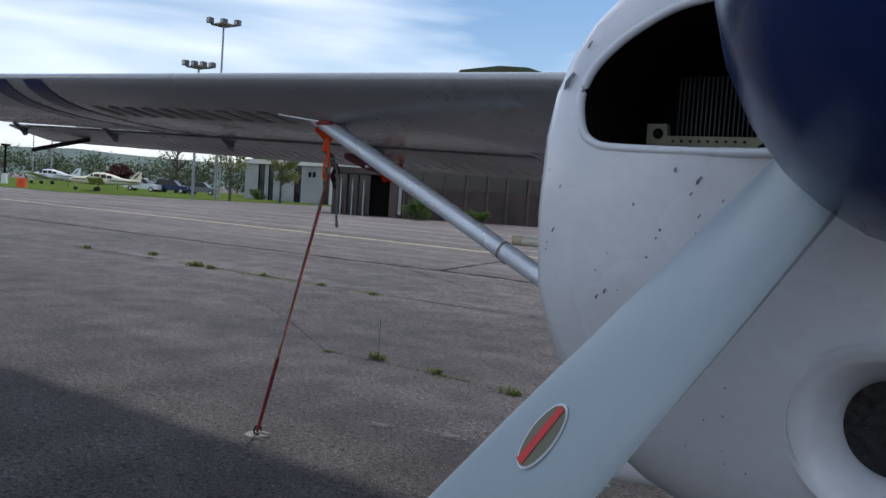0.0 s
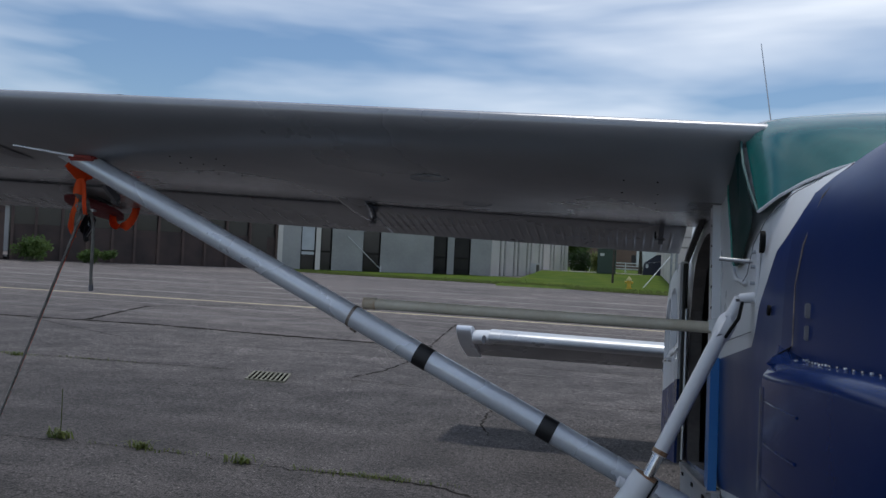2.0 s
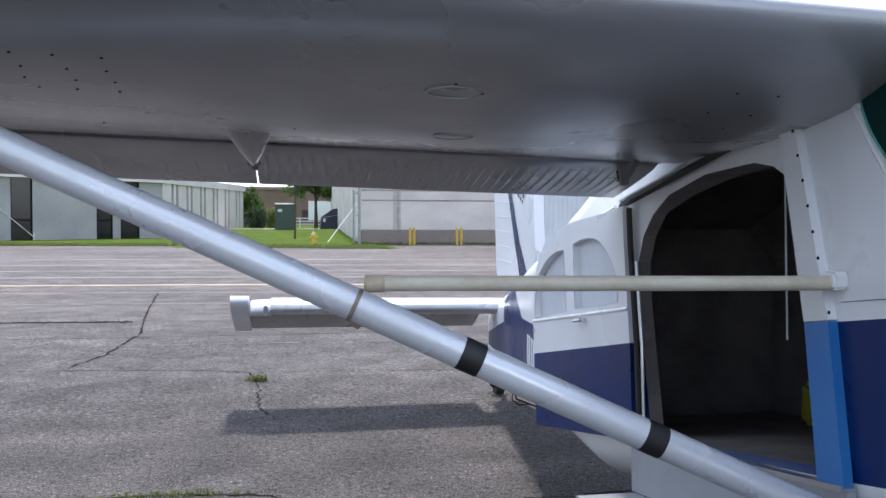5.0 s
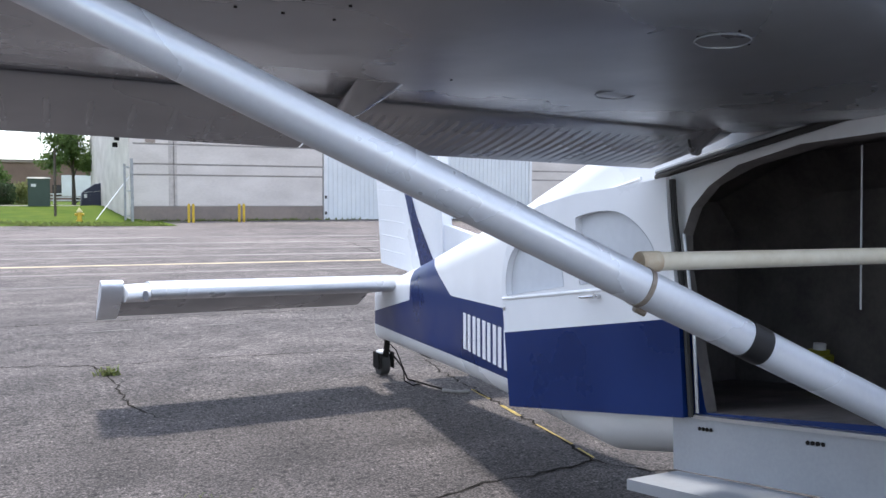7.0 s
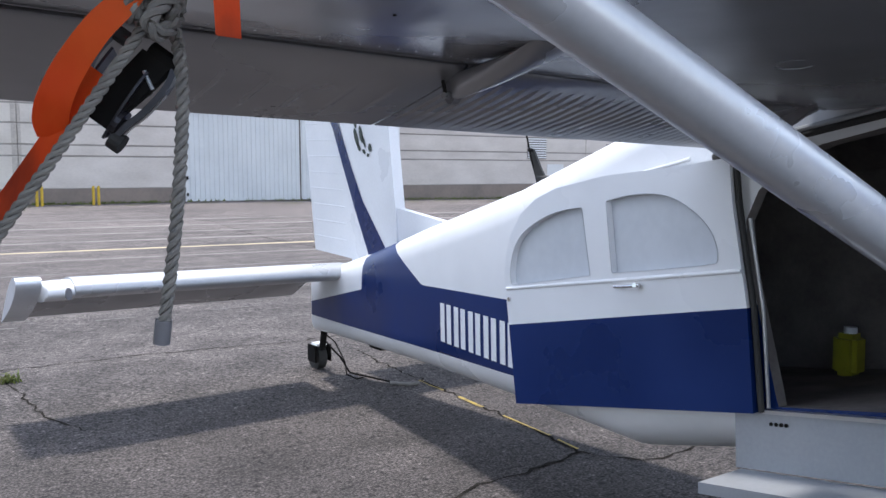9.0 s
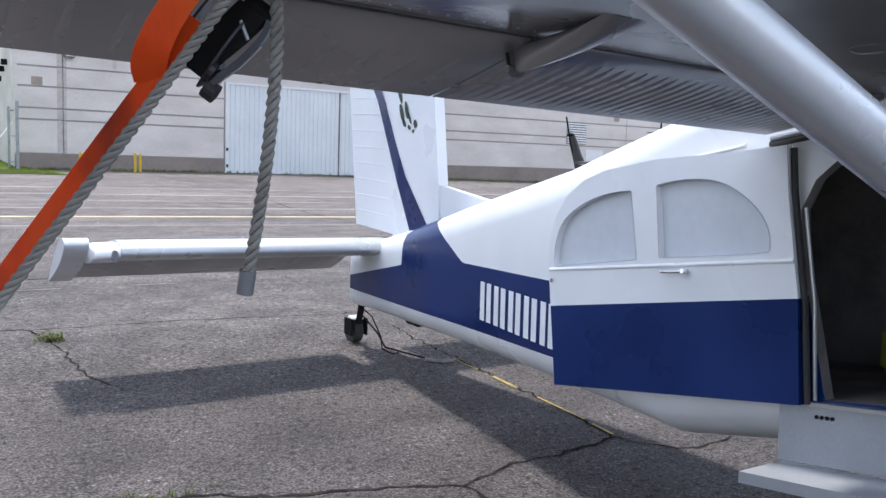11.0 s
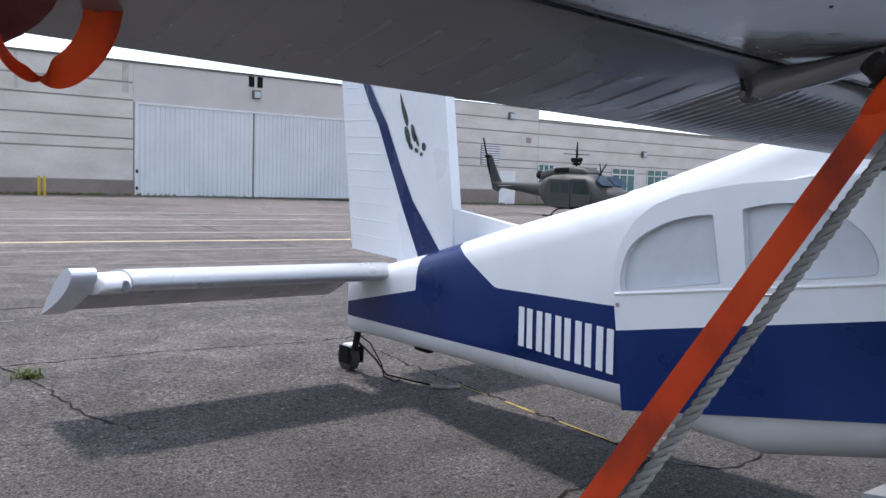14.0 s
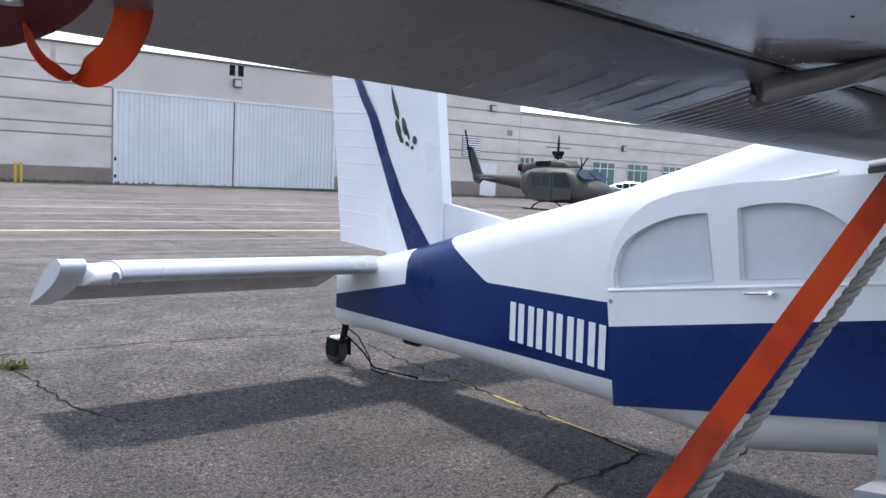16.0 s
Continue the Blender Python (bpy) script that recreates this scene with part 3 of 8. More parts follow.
for side, nm in ((-1, "right"), (1, "left")):
    part("wing_shroud", loft(bmesh.new(), [shroud_at(side, a) for a in (0.5, 3.0, 6.0, 8.6)]), wing_paint, plane, "upper skin over the flap's nose")
    part("wing", loft(bmesh.new(), [wing_at(side, a, 0.0, 0.735) for a in (0.3, 0.6, 1.5, 3.0, 4.5, 6.0, 7.2, 8.5)] + [section(side * 8.75, 3.0, wing_z(8.75), 1.86, 0, 0.735, 7, 0.45, 0.5, 0.018), section(side * 8.85, 3.1, wing_z(8.9), 1.7, 0, 0.72, 7, 0.3, 0.3, 0.015)]), wing_paint, plane, "silver-grey wing with a worn white leading edge", smooth=True)
    part("flap", loft(bmesh.new(), [flap_at(side, a) for a in (0.68, 1.2, 1.7, 2.246)]), wing_paint, plane, "silver-grey flap with pressed ribs", smooth=True)
    part("aileron", loft(bmesh.new(), [flap_at(side, a) for a in (2.254, 3.5, 5.0, 6.4, 7.6, 8.7)]), wing_paint, plane, "silver-grey aileron", smooth=True)

# strut, bar, gear
def strut_bar(p, q, half, chord):
    """A streamlined bar: round front, thin rear edge."""
    p, q = Vector(p), Vector(q)
    d = (q - p).normalized()
    back = (Vector((0, 1, 0)) - d * d.y).normalized()
    up = d.cross(back)
    if up.z < 0:
        up = -up
    n = 22
    fs = [(1 - math.cos(math.pi * k / n)) / 2 for k in range(n + 1)]

    def thick(f):
        return half * 1.02 * (2.969 * math.sqrt(f) - 1.26 * f - 3.516 * f * f + 2.843 * f ** 3 - 1.036 * f ** 4)
    sect = [(chord * (2 * f - 1), thick(f)) for f in fs] + [(chord * (2 * f - 1), -thick(f)) for f in fs[-2:0:-1]]
    return loft(bmesh.new(), [[c + back * a + up * h for a, h in sect] for c in (p, q)])


S0, S1 = Vector((-3.36, 3.425, 2.226)), Vector((-0.70, 3.225, 1.003))
strut = part("wing_strut", strut_bar(S0, S1, 0.041, 0.068), strut_paint, plane, "pale grey painted wing strut", smooth=True)


def on_strut(x):
    return S0 + (S1 - S0) * ((x - S0.x) / (S1.x - S0.x))


for x_ in (-1.667, -1.195):
    part("tape_band", strut_bar(on_strut(x_ - 0.026), on_strut(x_ + 0.026), 0.0425, 0.0705), black_tape, strut, "black tape band", smooth=True)
rusty_clamp = mat("rusty_clamp", (0.20, 0.15, 0.11), (0.33, 0.30, 0.27), 0.55, 0.3, big=30, fine=120)
clamp = part("hose_clamp", strut_bar(on_strut(-1.961), on_strut(-1.951), 0.043, 0.071), rusty_clamp, strut, "thin metal clamp", smooth=True)
part("screw", tube(bmesh.new(), [on_strut(-1.956) + Vector((-0.012, -0.020, -0.044)), on_strut(-1.956) + Vector((0.012, -0.022, -0.056))], 0.008, 10), rusty_clamp, clamp, "rusty clamp screw")
part("strut_end", tube(bmesh.new(), [on_strut(-0.73), on_strut(-0.66), on_strut(-0.58)], 0.034, 16, 0.020), strut_paint, plane, "tapered strut end fitting", smooth=True)
part("grab_bar", tube(bmesh.new(), [(-1.91, 3.335, 1.63), (-0.62, 3.30, 1.622)], 0.0205, 16), cream_paint, plane, "cream painted grab bar beside the door", smooth=True)
G0, G1, G2 = Vector((-0.64, 2.65, 1.75)), Vector((-0.89, 2.58, 1.20)), Vector((-1.45, 2.48, 0.30))
part("shock_strut", tube(tube(bmesh.new(), [G0.lerp(G1, 0.18), G0.lerp(G1, 0.80)], 0.020, 16), [G0.lerp(G1, 0.80), G1], 0.013, 14), white_paint, plane, "worn white shock strut", smooth=True)
part("gear_leg", tube(bmesh.new(), [G1 + Vector((0.02, 0, 0.05)), G2], 0.039, 16, 0.036), white_paint, plane, "scuffed white landing gear leg", smooth=True)
for sx in (-1, 1):
    wheel = part("main_wheel", tube(bmesh.new(), [(sx * 1.42, 2.46, 0.30), (sx * 1.62, 2.46, 0.30)], 0.30, 32), rubber, plane, "black rubber main wheel", smooth=True)
    part("rim", tube(bmesh.new(), [(sx * 1.415, 2.46, 0.30), (sx * 1.625, 2.46, 0.30)], 0.15, 24), bare_metal, wheel, "metal rim", smooth=True)
part("gear_leg", tube(bmesh.new(), [(0.6, 2.6, 1.0), (1.42, 2.46, 0.30)], 0.055, 16, 0.045), white_paint, plane, "white landing gear leg", smooth=True)

# sliding door
DOOR = [(4.62, 0.853), (4.66, 1.264), (4.74, 1.68), (4.76, 1.86), (5.0, 1.83), (5.45, 1.79), (5.78, 1.73), (5.93, 1.675), (6.05, 1.59), (6.13, 1.48), (6.17, 1.36), (6.180, 1.25), (6.165, 1.148), (6.08, 0.578)]
WIN_A = [(5.55, 1.315), (5.53, 1.318), (5.534, 1.34), (5.586, 1.618), (5.59, 1.64), (5.612, 1.638), (5.70, 1.628), (5.82, 1.60), (5.95, 1.545), (6.055, 1.475), (6.105, 1.40), (6.128, 1.30), (6.124, 1.24), (6.115, 1.212), (6.09, 1.217)]
WIN_B = [(5.365, 1.346), (5.388, 1.342), (5.392, 1.365), (5.428, 1.648), (5.432, 1.672), (5.408, 1.68), (5.30, 1.703), (5.16, 1.714), (5.04, 1.70), (4.92, 1.64), (4.84, 1.57), (4.805, 1.50), (4.80, 1.445), (4.82, 1.425)]


def clipped(pts, n=2):
    """The same closed outline with each corner cut off n times over."""
    for _ in range(n):
        pts = [(a[0] + (b[0] - a[0]) * q, a[1] + (b[1] - a[1]) * q) for a, b in zip(pts, pts[1:] + pts[:1]) for q in (0.25, 0.75)]
    return pts


WIN_A, WIN_B = clipped(WIN_A), clipped(WIN_B)
bm, sides = bmesh.new(), []
for x_ in (-0.675, -0.640):  # two pierced skins joined round the rim and the openings
    loops = [[bm.verts.new((x_, *p)) for p in edge] for edge in (DOOR, WIN_A, WIN_B)]
    rim = [bm.edges.new(e) for lp in loops for e in zip(lp, lp[1:] + lp[:1])]
    bmesh.ops.triangle_fill(bm, use_beauty=True, edges=rim)
    sides.append(loops)
for a, b in zip(*sides):
    for k in range(len(a)):
        m = (k + 1) % len(a)
        bm.faces.new((a[k], a[m], b[m], b[k]))
bmesh.ops.recalc_face_normals(bm, faces=bm.faces)
door = part("sliding_door", bm, door_paint, plane, "white and blue sliding cargo door slid aft")
for win in (WIN_A, WIN_B):
    cy, cz = sum(p[0] for p in win) / len(win), sum(p[1] for p in win) / len(win)
    part("window_panel", plate(bmesh.new(), [(-0.640, cy + (y - cy) * 1.03, cz + (z - cz) * 1.03) for y, z in win], 0.008), frosted, door, "frosted white window panel")
    part("window_seal", tube(bmesh.new(), [(-0.677, y, z) for y, z in win + win[:1]], 0.0012, 6, caps=False), grey_sheet, door, "dark seal round the window", smooth=True)


# tail
def fin_shape(pts, half, root=0.0):
    bm = bmesh.new()
    rings = [[(-half, y, z) for y, z in pts], [(half, y, z) for y, z in pts]]
    return loft(bm, rings)


part("fin", fin_shape([(8.30, 1.2), (8.324, 1.545), (8.57, 3.2), (9.35, 3.2), (9.15, 1.75), (9.03, 1.05)], 0.045), white_paint, plane, "white tail fin")
part("dorsal_fin", fin_shape([(7.3, 1.42), (8.324, 1.55), (8.324, 1.15), (7.3, 1.3)], 0.03), white_paint, plane, "white dorsal fin")
part("rudder", fin_shape([(9.035, 1.10), (9.154, 1.75), (9.354, 3.2), (10.06, 3.15), (9.975, 2.612), (9.744, 1.134)], 0.04), white_paint, plane, "white ribbed rudder")
for side in (-1, 1):
    tp = part("tailplane", loft(bmesh.new(), [foil(side * a, 8.88, 0.99 + 0.012 * a, 0.86, 0, 0.56, 5) for a in (0.12, 1.2, 2.30)]), tail_grey, plane, "silver-grey tailplane", smooth=True)
    part("tip_cap", loft(bmesh.new(), [foil(side * a, 8.885 + dy, 1.005 - 0.2 * dy, 0.84 - dy, 0, 0.52, 5) for a, dy in ((2.303, 0.0), (2.42, 0.01), (2.47, 0.03), (2.485, 0.06))]), white_paint, tp, "pale rounded tailplane tip", smooth=True)
    # solid dark plug whose colour paints the shade in the opening
    part("tip_hole", loft(bmesh.new(), [[(side * (2.345 + 0.022 * math.cos(t)), y_, 1.0 + 0.042 * math.sin(t)) for t in [2 * math.pi * k / 20 for k in range(20)]] for y_ in (8.872, 8.95)]), mark_grey, tp, "dark oval opening in the tip")
    part("elevator", loft(bmesh.new(), [foil(side * a, 9.33, 0.965 + 0.005 * a, 0.46, 0, 1, 31, 8) for a in (0.30, 1.2, 2.50)]), wing_paint, plane, "silver-grey drooping elevator", smooth=True)
    part("elevator_horn", loft(bmesh.new(), [foil(side * a, 8.97 + 0.01 * k, 1.085, 0.84, 0, 1, 26) for k, a in enumerate((2.50, 2.64, 2.66))]), strut_paint, plane, "silver-grey elevator horn", smooth=True)
tw = part("tail_wheel", tube(bmesh.new(), [(-0.042, 9.82, 0.12), (0.042, 9.82, 0.12)], 0.12, 24), rubber, plane, "small black tail wheel", smooth=True)
part("fork", tube(bmesh.new(), [(0, 9.62, 0.55), (0, 9.72, 0.22)], 0.03, 12), part_and_shade_black, tw, smooth=True)



# ---- aircraft details: nose ----
part("oil_cooler", boxm((-0.335, 1.197, 1.898), (-0.165, 1.215, 1.984)), mat("cooler_core", (0.05, 0.05, 0.055), (0.015, 0.015, 0.016), 0.6, 0.4, big=2, fine=220, bump=0.6, stretch=(6, 1, 0.4)), nose, "finned oil cooler core")
fin_dark = mat("fin_dark", (0.045, 0.045, 0.05), (0.03, 0.03, 0.034), 0.6, 0.3, big=9)
zinc = mat("zinc_primer", (0.42, 0.40, 0.24), (0.3, 0.29, 0.2), 0.6, big=20)
bm = plate(bmesh.new(), [(x, 1.178, z) for x, z in ((-0.376, 1.888), (-0.222, 1.884), (-0.205, 1.897), (-0.150, 1.895), (-0.150, 1.909), (-0.198, 1.912), (-0.222, 1.899), (-0.345, 1.900), (-0.347, 1.917), (-0.376, 1.917))], 0.012, 1)
part("cooler_frame", bm, zinc, nose, "yellowish metal cooler frame")
for k in range(9):
    part("frame_bolt", disc(bmesh.new(), (-0.335 + 0.0125 * k, 1.176, 1.8925), 0.0018, (0, -1, 0), 8, 0.002), part_and_shade_black, nose)
bm = bmesh.new()
for k in range(26):  # cooling fins
    box(bm, (-0.333 + 0.0065 * k, 1.182, 1.901), (-0.3310 + 0.0065 * k, 1.198, 1.982))
tagged(part("fin_pack", bm, fin_dark, nose, "row of thin cooling fins"), "row of thin cooling fins", kind="stuff")
# a black disc that paints the hole's shade
part("frame_hole", disc(bmesh.new(), (-0.358, 1.1765, 1.903), 0.0075, (0, -1, 0), 16, 0.002), part_and_shade_black, nose, "dark hole in the frame")


def nose_y(x, z):
    """How far aft the cowl's skin lies at x and z."""
    a, b = 1.02, 1.338
    for _ in range(24):
        m = (a + b) / 2
        a, b = (m, b) if nose_x(m, z) > x else (a, m)
    return chin(b, z)


def flare_ring(r, depth):
    ang = [2 * math.pi * k / 48 for k in range(48)]
    out = []
    for t in ang:
        x, z = IX + r * math.cos(t), IZ + r * math.sin(t)
        xo, zo = IX + 0.112 * math.cos(t), IZ + 0.112 * math.sin(t)
        lip = nose_y(min(xo, 0.06 - xo), zo)
        out.append((x, lip + (1.145 - lip) * depth - 0.001, z))
    return out


part("inlet_flare", loft(bmesh.new(), [flare_ring(r, d) for r, d in ((0.112, 0.015), (0.107, 0.02), (0.1, 0.07), (0.092, 0.18), (0.085, 0.34), (0.074, 0.55), (0.066, 0.8), (0.060, 1.0), (0.059, 1.3))], caps=False), nose_paint, nose, "flared white air inlet", smooth=True)
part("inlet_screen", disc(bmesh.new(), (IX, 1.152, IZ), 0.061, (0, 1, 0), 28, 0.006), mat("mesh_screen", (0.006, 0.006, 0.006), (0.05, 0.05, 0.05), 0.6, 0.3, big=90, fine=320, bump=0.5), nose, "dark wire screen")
rnd = random.Random(5)
chip_mat = mat("chip_metal", (0.10, 0.11, 0.15), (0.20, 0.20, 0.22), 0.5, 0.3, big=60)


for k in range(130):  # paint chips down to the metal
    front = k % 2 == 0
    zc, xc, yc = rnd.uniform(1.42, 2.10), -0.45 + 0.30 * rnd.random() ** 1.6, rnd.uniform(1.07, 1.325)
    r_ = rnd.choice((0.0006, 0.0008, 0.0011, 0.0015, 0.002)) * (1.6 if k % 13 == 0 else 0.9)
    ring = [(r_ * rnd.uniform(0.2, 1.3) * math.cos(a), r_ * rnd.uniform(0.4, 2.0) * math.sin(a)) for a in (0, 0.9, 1.8, 2.7, 3.6, 4.5, 5.4)]
    bm = bmesh.new()
    if front:
        if nose_y(xc, zc) > 1.12 or INLET[0][1] - 0.06 < zc:
            continue
        bm.faces.new([bm.verts.new((xc + u, nose_y(xc + u, zc + v) - 0.003, zc + v)) for u, v in ring])
    else:
        bm.faces.new([bm.verts.new((nose_x(yc + u, zc + v) - 0.003, yc + u, zc + v)) for u, v in ring])
    part("paint_chip", bm, chip_mat, nose)
for x_, z_, r_ in ((-0.429, 1.957, 0.013), (-0.447, 1.955, 0.004), (-0.402, 2.004, 0.006), (-0.335, 2.074, 0.008), (-0.318, 2.077, 0.010), (-0.234, 1.831, 0.006), (-0.230, 1.789, 0.003), (-0.242, 1.815, 0.003), (-0.435, 1.758, 0.004), (-0.428, 1.817, 0.003), (-0.349, 1.685, 0.004), (-0.362, 1.676, 0.004), (-0.343, 1.639, 0.005)):
    bm = bmesh.new()
    bm.faces.new([bm.verts.new((x_ + r_ * u, nose_y(x_ + r_ * u, z_ + r_ * v) - 0.003, z_ + r_ * v)) for u, v in ((-0.6, -0.9), (0.1, -0.5), (0.3, 0.2), (0.8, 0.7), (0.4, 1.0), (-0.2, 0.4), (-0.5, 0.1))])
    part("paint_chip", bm, chip_mat, nose)
part("inlet_lip", tube(bmesh.new(), [(x, nose_y(x, z) + 0.0035, z) for x, z in INLET + INLET[:1] if x < 0.0], 0.006, 10), nose_paint, nose, "rounded lip of the inlet", smooth=True)
dd = Vector((math.sin(radians(-35.6)), 0, 0)) - math.cos(radians(-35.6)) * Vector((0, math.sin(radians(10)), math.cos(radians(10))))


def decal(center, along, across, normal, a, b, material, name, parent, lift, label=""):
    bm = bmesh.new()
    vs = [bm.verts.new(center + normal * lift + along * a * math.cos(2 * math.pi * k / 28) + across * b * math.sin(2 * math.pi * k / 28)) for k in range(28)]
    bm.faces.new(vs)
    return part(name, bm, material, parent, label)


tan_ = dd.cross(AX).normalized()
cv_ = (tan_ * math.cos(radians(-21.6)) + AX * math.sin(radians(-21.6))).normalized()
nv_ = dd.cross(cv_).normalized()
if nv_.y > 0:
    nv_ = -nv_
dc = HUB + Vector((-0.042, 0, 0.0065)) + AX * -0.04 + dd * 0.58 + cv_ * 0.015 + nv_ * 0.0125
sa_ = dd * math.cos(radians(6)) - cv_ * math.sin(radians(6))
sc_ = cv_ * math.cos(radians(6)) + dd * math.sin(radians(6))
blade_ob = [o for o in plane.children if o.name.startswith("propeller_blade")][0]
for a_, b_, m_, lf, nm in ((0.045, 0.021, mark_white, 0.0, "sticker_rim"), (0.042, 0.0185, mat("sticker_olive", (0.13, 0.13, 0.08), (0.16, 0.15, 0.1), 0.4), 0.0012, "sticker_field")):
    decal(dc, sa_, sc_, nv_, a_, b_, m_, nm, blade_ob, lf, "oval maker's sticker")
bm = bmesh.new()
vs = [bm.verts.new(dc + nv_ * 0.0024 + sa_ * u + sc_ * v) for u, v in ((-0.040, -0.004), (-0.040, 0.005), (0.040, 0.008), (0.040, -0.003))]
bm.faces.new(vs)
part("sticker_band", bm, mat("sticker_red", (0.6, 0.03, 0.03), (0.55, 0.03, 0.03), 0.4), blade_ob, "red band on the sticker")

# cheek fairing beside the engine


def cheek_ring(y, zb, zt, w):
    arc = [(math.pi / 2) * k / 5 for k in range(6)]
    top = [(-(w - 0.045 + 0.045 * math.sin(a)), zt - 0.035 + 0.035 * math.cos(a)) for a in arc]
    low = [(-(w - 0.045 + 0.045 * math.cos(a)), zb + 0.035 - 0.035 * math.sin(a)) for a in arc]
    return [(x, y, z) for x, z in [(-0.42, zt + 0.01)] + top + low + [(-0.42, zb)]]


cheek = part("cheek_fairing", loft(bmesh.new(), [cheek_ring(*r) for r in ((1.38, 1.50, 1.64, 0.50), (1.42, 1.47, 1.66, 0.545), (1.50, 1.45, 1.667, 0.585), (1.62, 1.425, 1.667, 0.622), (1.76, 1.39, 1.66, 0.655), (1.86, 1.37, 1.652, 0.672), (1.94, 1.35, 1.648, 0.680), (1.955, 1.35, 1.642, 0.670))]), blue_paint, plane, "dark blue side fairing with pressed ridges", smooth=True)
for z_ in (1.575, 1.495, 1.425):
    part("ridge", tube(bmesh.new(), [(-0.650, 1.74, z_), (-0.667, 1.84, z_), (-0.676, 1.91, z_), (-0.674, 1.93, z_)], 0.0035, 8), blue_paint, cheek, smooth=True)
seam = mat("seam_wear", (0.35, 0.30, 0.24), (0.10, 0.07, 0.08), 0.7, big=14, fine=60)
part("fairing_shelf", loft(bmesh.new(), [[(-0.57, y, z - 0.05), (-x, y, z), (-0.57, y, z + 0.003)] for y, x, z in ((1.952, 0.672, 1.644), (2.08, 0.632, 1.652), (2.20, 0.608, 1.657), (2.29, 0.596, 1.660))]), blue_paint, cheek, "thin shelf tapering out of the fairing")
part("seam", tube(bmesh.new(), [(-0.50, 2.07, 2.058), (-0.556, 2.075, 1.988), (-0.587, 2.09, 1.885), (-0.598, 2.10, 1.80), (-0.600, 2.09, 1.67)], 0.0018, 6), seam, cowl, "worn seam")
part("seam", tube(bmesh.new(), [(-0.683, 1.935, 1.60), (-0.682, 1.93, 1.40)], 0.0014, 6), mark_grey, cheek, "worn seam")
for k in range(26):
    y_ = 1.40 + k * 0.028
    part("rivet", disc(bmesh.new(), (-0.50 - 0.09 * min(1, k / 14), y_, lerp([(1.38, 1.64), (1.42, 1.66), (1.5, 1.667), (1.62, 1.667), (1.78, 1.66), (1.92, 1.65), (2.08, 1.645)], y_) + 0.0025), 0.003, (0, 0, 1), 8, 0.003), chrome if k % 3 else mark_white, cheek)
part("exhaust_stub", tube(tube(bmesh.new(), [(-0.42, 1.46, 1.36), (-0.565, 1.50, 1.335)], 0.052, 20), [(-0.55, 1.50, 1.338), (-0.57, 1.50, 1.334)], 0.056, 20), white_paint, plane, "chipped white stub pipe", smooth=True)
# screen, side window, fittings
# foot and head of the windscreen on the right-hand half, from the post to the middle
FOOT = [(-0.601, 2.655, 1.990), (-0.558, 2.597, 2.030), (-0.502, 2.560, 2.066), (-0.452, 2.505, 2.090), (-0.40, 2.445, 2.106), (-0.30, 2.385, 2.122), (-0.15, 2.34, 2.130), (0, 2.325, 2.132)]
HEAD = [(-0.600, 3.085, 2.288), (-0.576, 3.082, 2.299), (-0.53, 3.075, 2.312), (-0.47, 3.07, 2.322), (-0.41, 3.065, 2.328), (-0.30, 3.06, 2.336), (-0.15, 3.055, 2.341), (0, 3.05, 2.343)]
rows = []
for k in range(9):
    q = k / 8
    half = [Vector(a).lerp(Vector(b), q) + Vector((-0.012 * (a[0] < -0.2), -0.02, 0.03)) * math.sin(math.pi * q) * min(1.0, k_ * 0.45) for k_, (a, b) in enumerate(zip(FOOT, HEAD))]
    rows.append(half + [Vector((-p.x, p.y, p.z)) for p in half[-2::-1]])
part("windscreen", loft(bmesh.new(), rows, closed=False, caps=False), teal_glass, plane, "teal tinted windscreen", smooth=True)
SIDEWIN = round_off([(3.04, 2.270), (3.08, 2.205), (3.19, 2.155), (3.225, 2.115), (3.195, 2.04), (3.15, 1.98), (3.08, 1.905), (3.02, 1.857), (2.94, 1.838), (2.85, 1.845), (2.79, 1.865), (2.725, 1.912), (2.650, 1.982), (2.74, 2.052), (2.84, 2.124), (2.94, 2.197)], 3)


def win_x(z):
    return lerp([(1.80, -0.616), (1.95, -0.610), (2.12, -0.616), (2.25, -0.617), (2.29, -0.592)], z)


bm = bmesh.new()
mid = bm.verts.new((win_x(2.02) - 0.005, 2.96, 2.02))
rim = [bm.verts.new((win_x(z) - 0.006, y, z)) for y, z in SIDEWIN]
for a, b in zip(rim, rim[1:] + rim[:1]):
    bm.faces.new((mid, a, b))
part("side_window", bm, side_film, plane, "dark teal side window")
part("window_edge", tube(bmesh.new(), [(win_x(z) - 0.007, y, z) for y, z in SIDEWIN[3:24]], 0.004, 6), teal_edge, plane, "pale green edge of the window sheet", smooth=True)
part("window_frame", tube(bmesh.new(), [(win_x(z) - 0.001 + 0.003 * max(0, k - 19), y, z) for k, (y, z) in enumerate(round_off([(3.235, 2.10), (3.228, 2.048), (3.161, 1.95), (3.078, 1.857), (2.97, 1.805), (2.874, 1.795), (2.787, 1.812)], 4)[:25])], 0.0065, 8), white_paint, plane, "white raised window frame", smooth=True)
part("screen_post", tube(bmesh.new(), [(-0.603, 3.08, 2.284), (-0.616, 2.975, 2.214), (-0.620, 2.87, 2.143), (-0.615, 2.765, 2.068), (-0.603, 2.66, 1.992)], 0.0042, 8), post_teal, plane, smooth=True)
part("screen_rim", tube(bmesh.new(), [(x - 0.001, y - 0.004, z - 0.001) for x, y, z in FOOT], 0.0045, 8), white_paint, plane, "white rim at the foot of the windscreen", smooth=True)
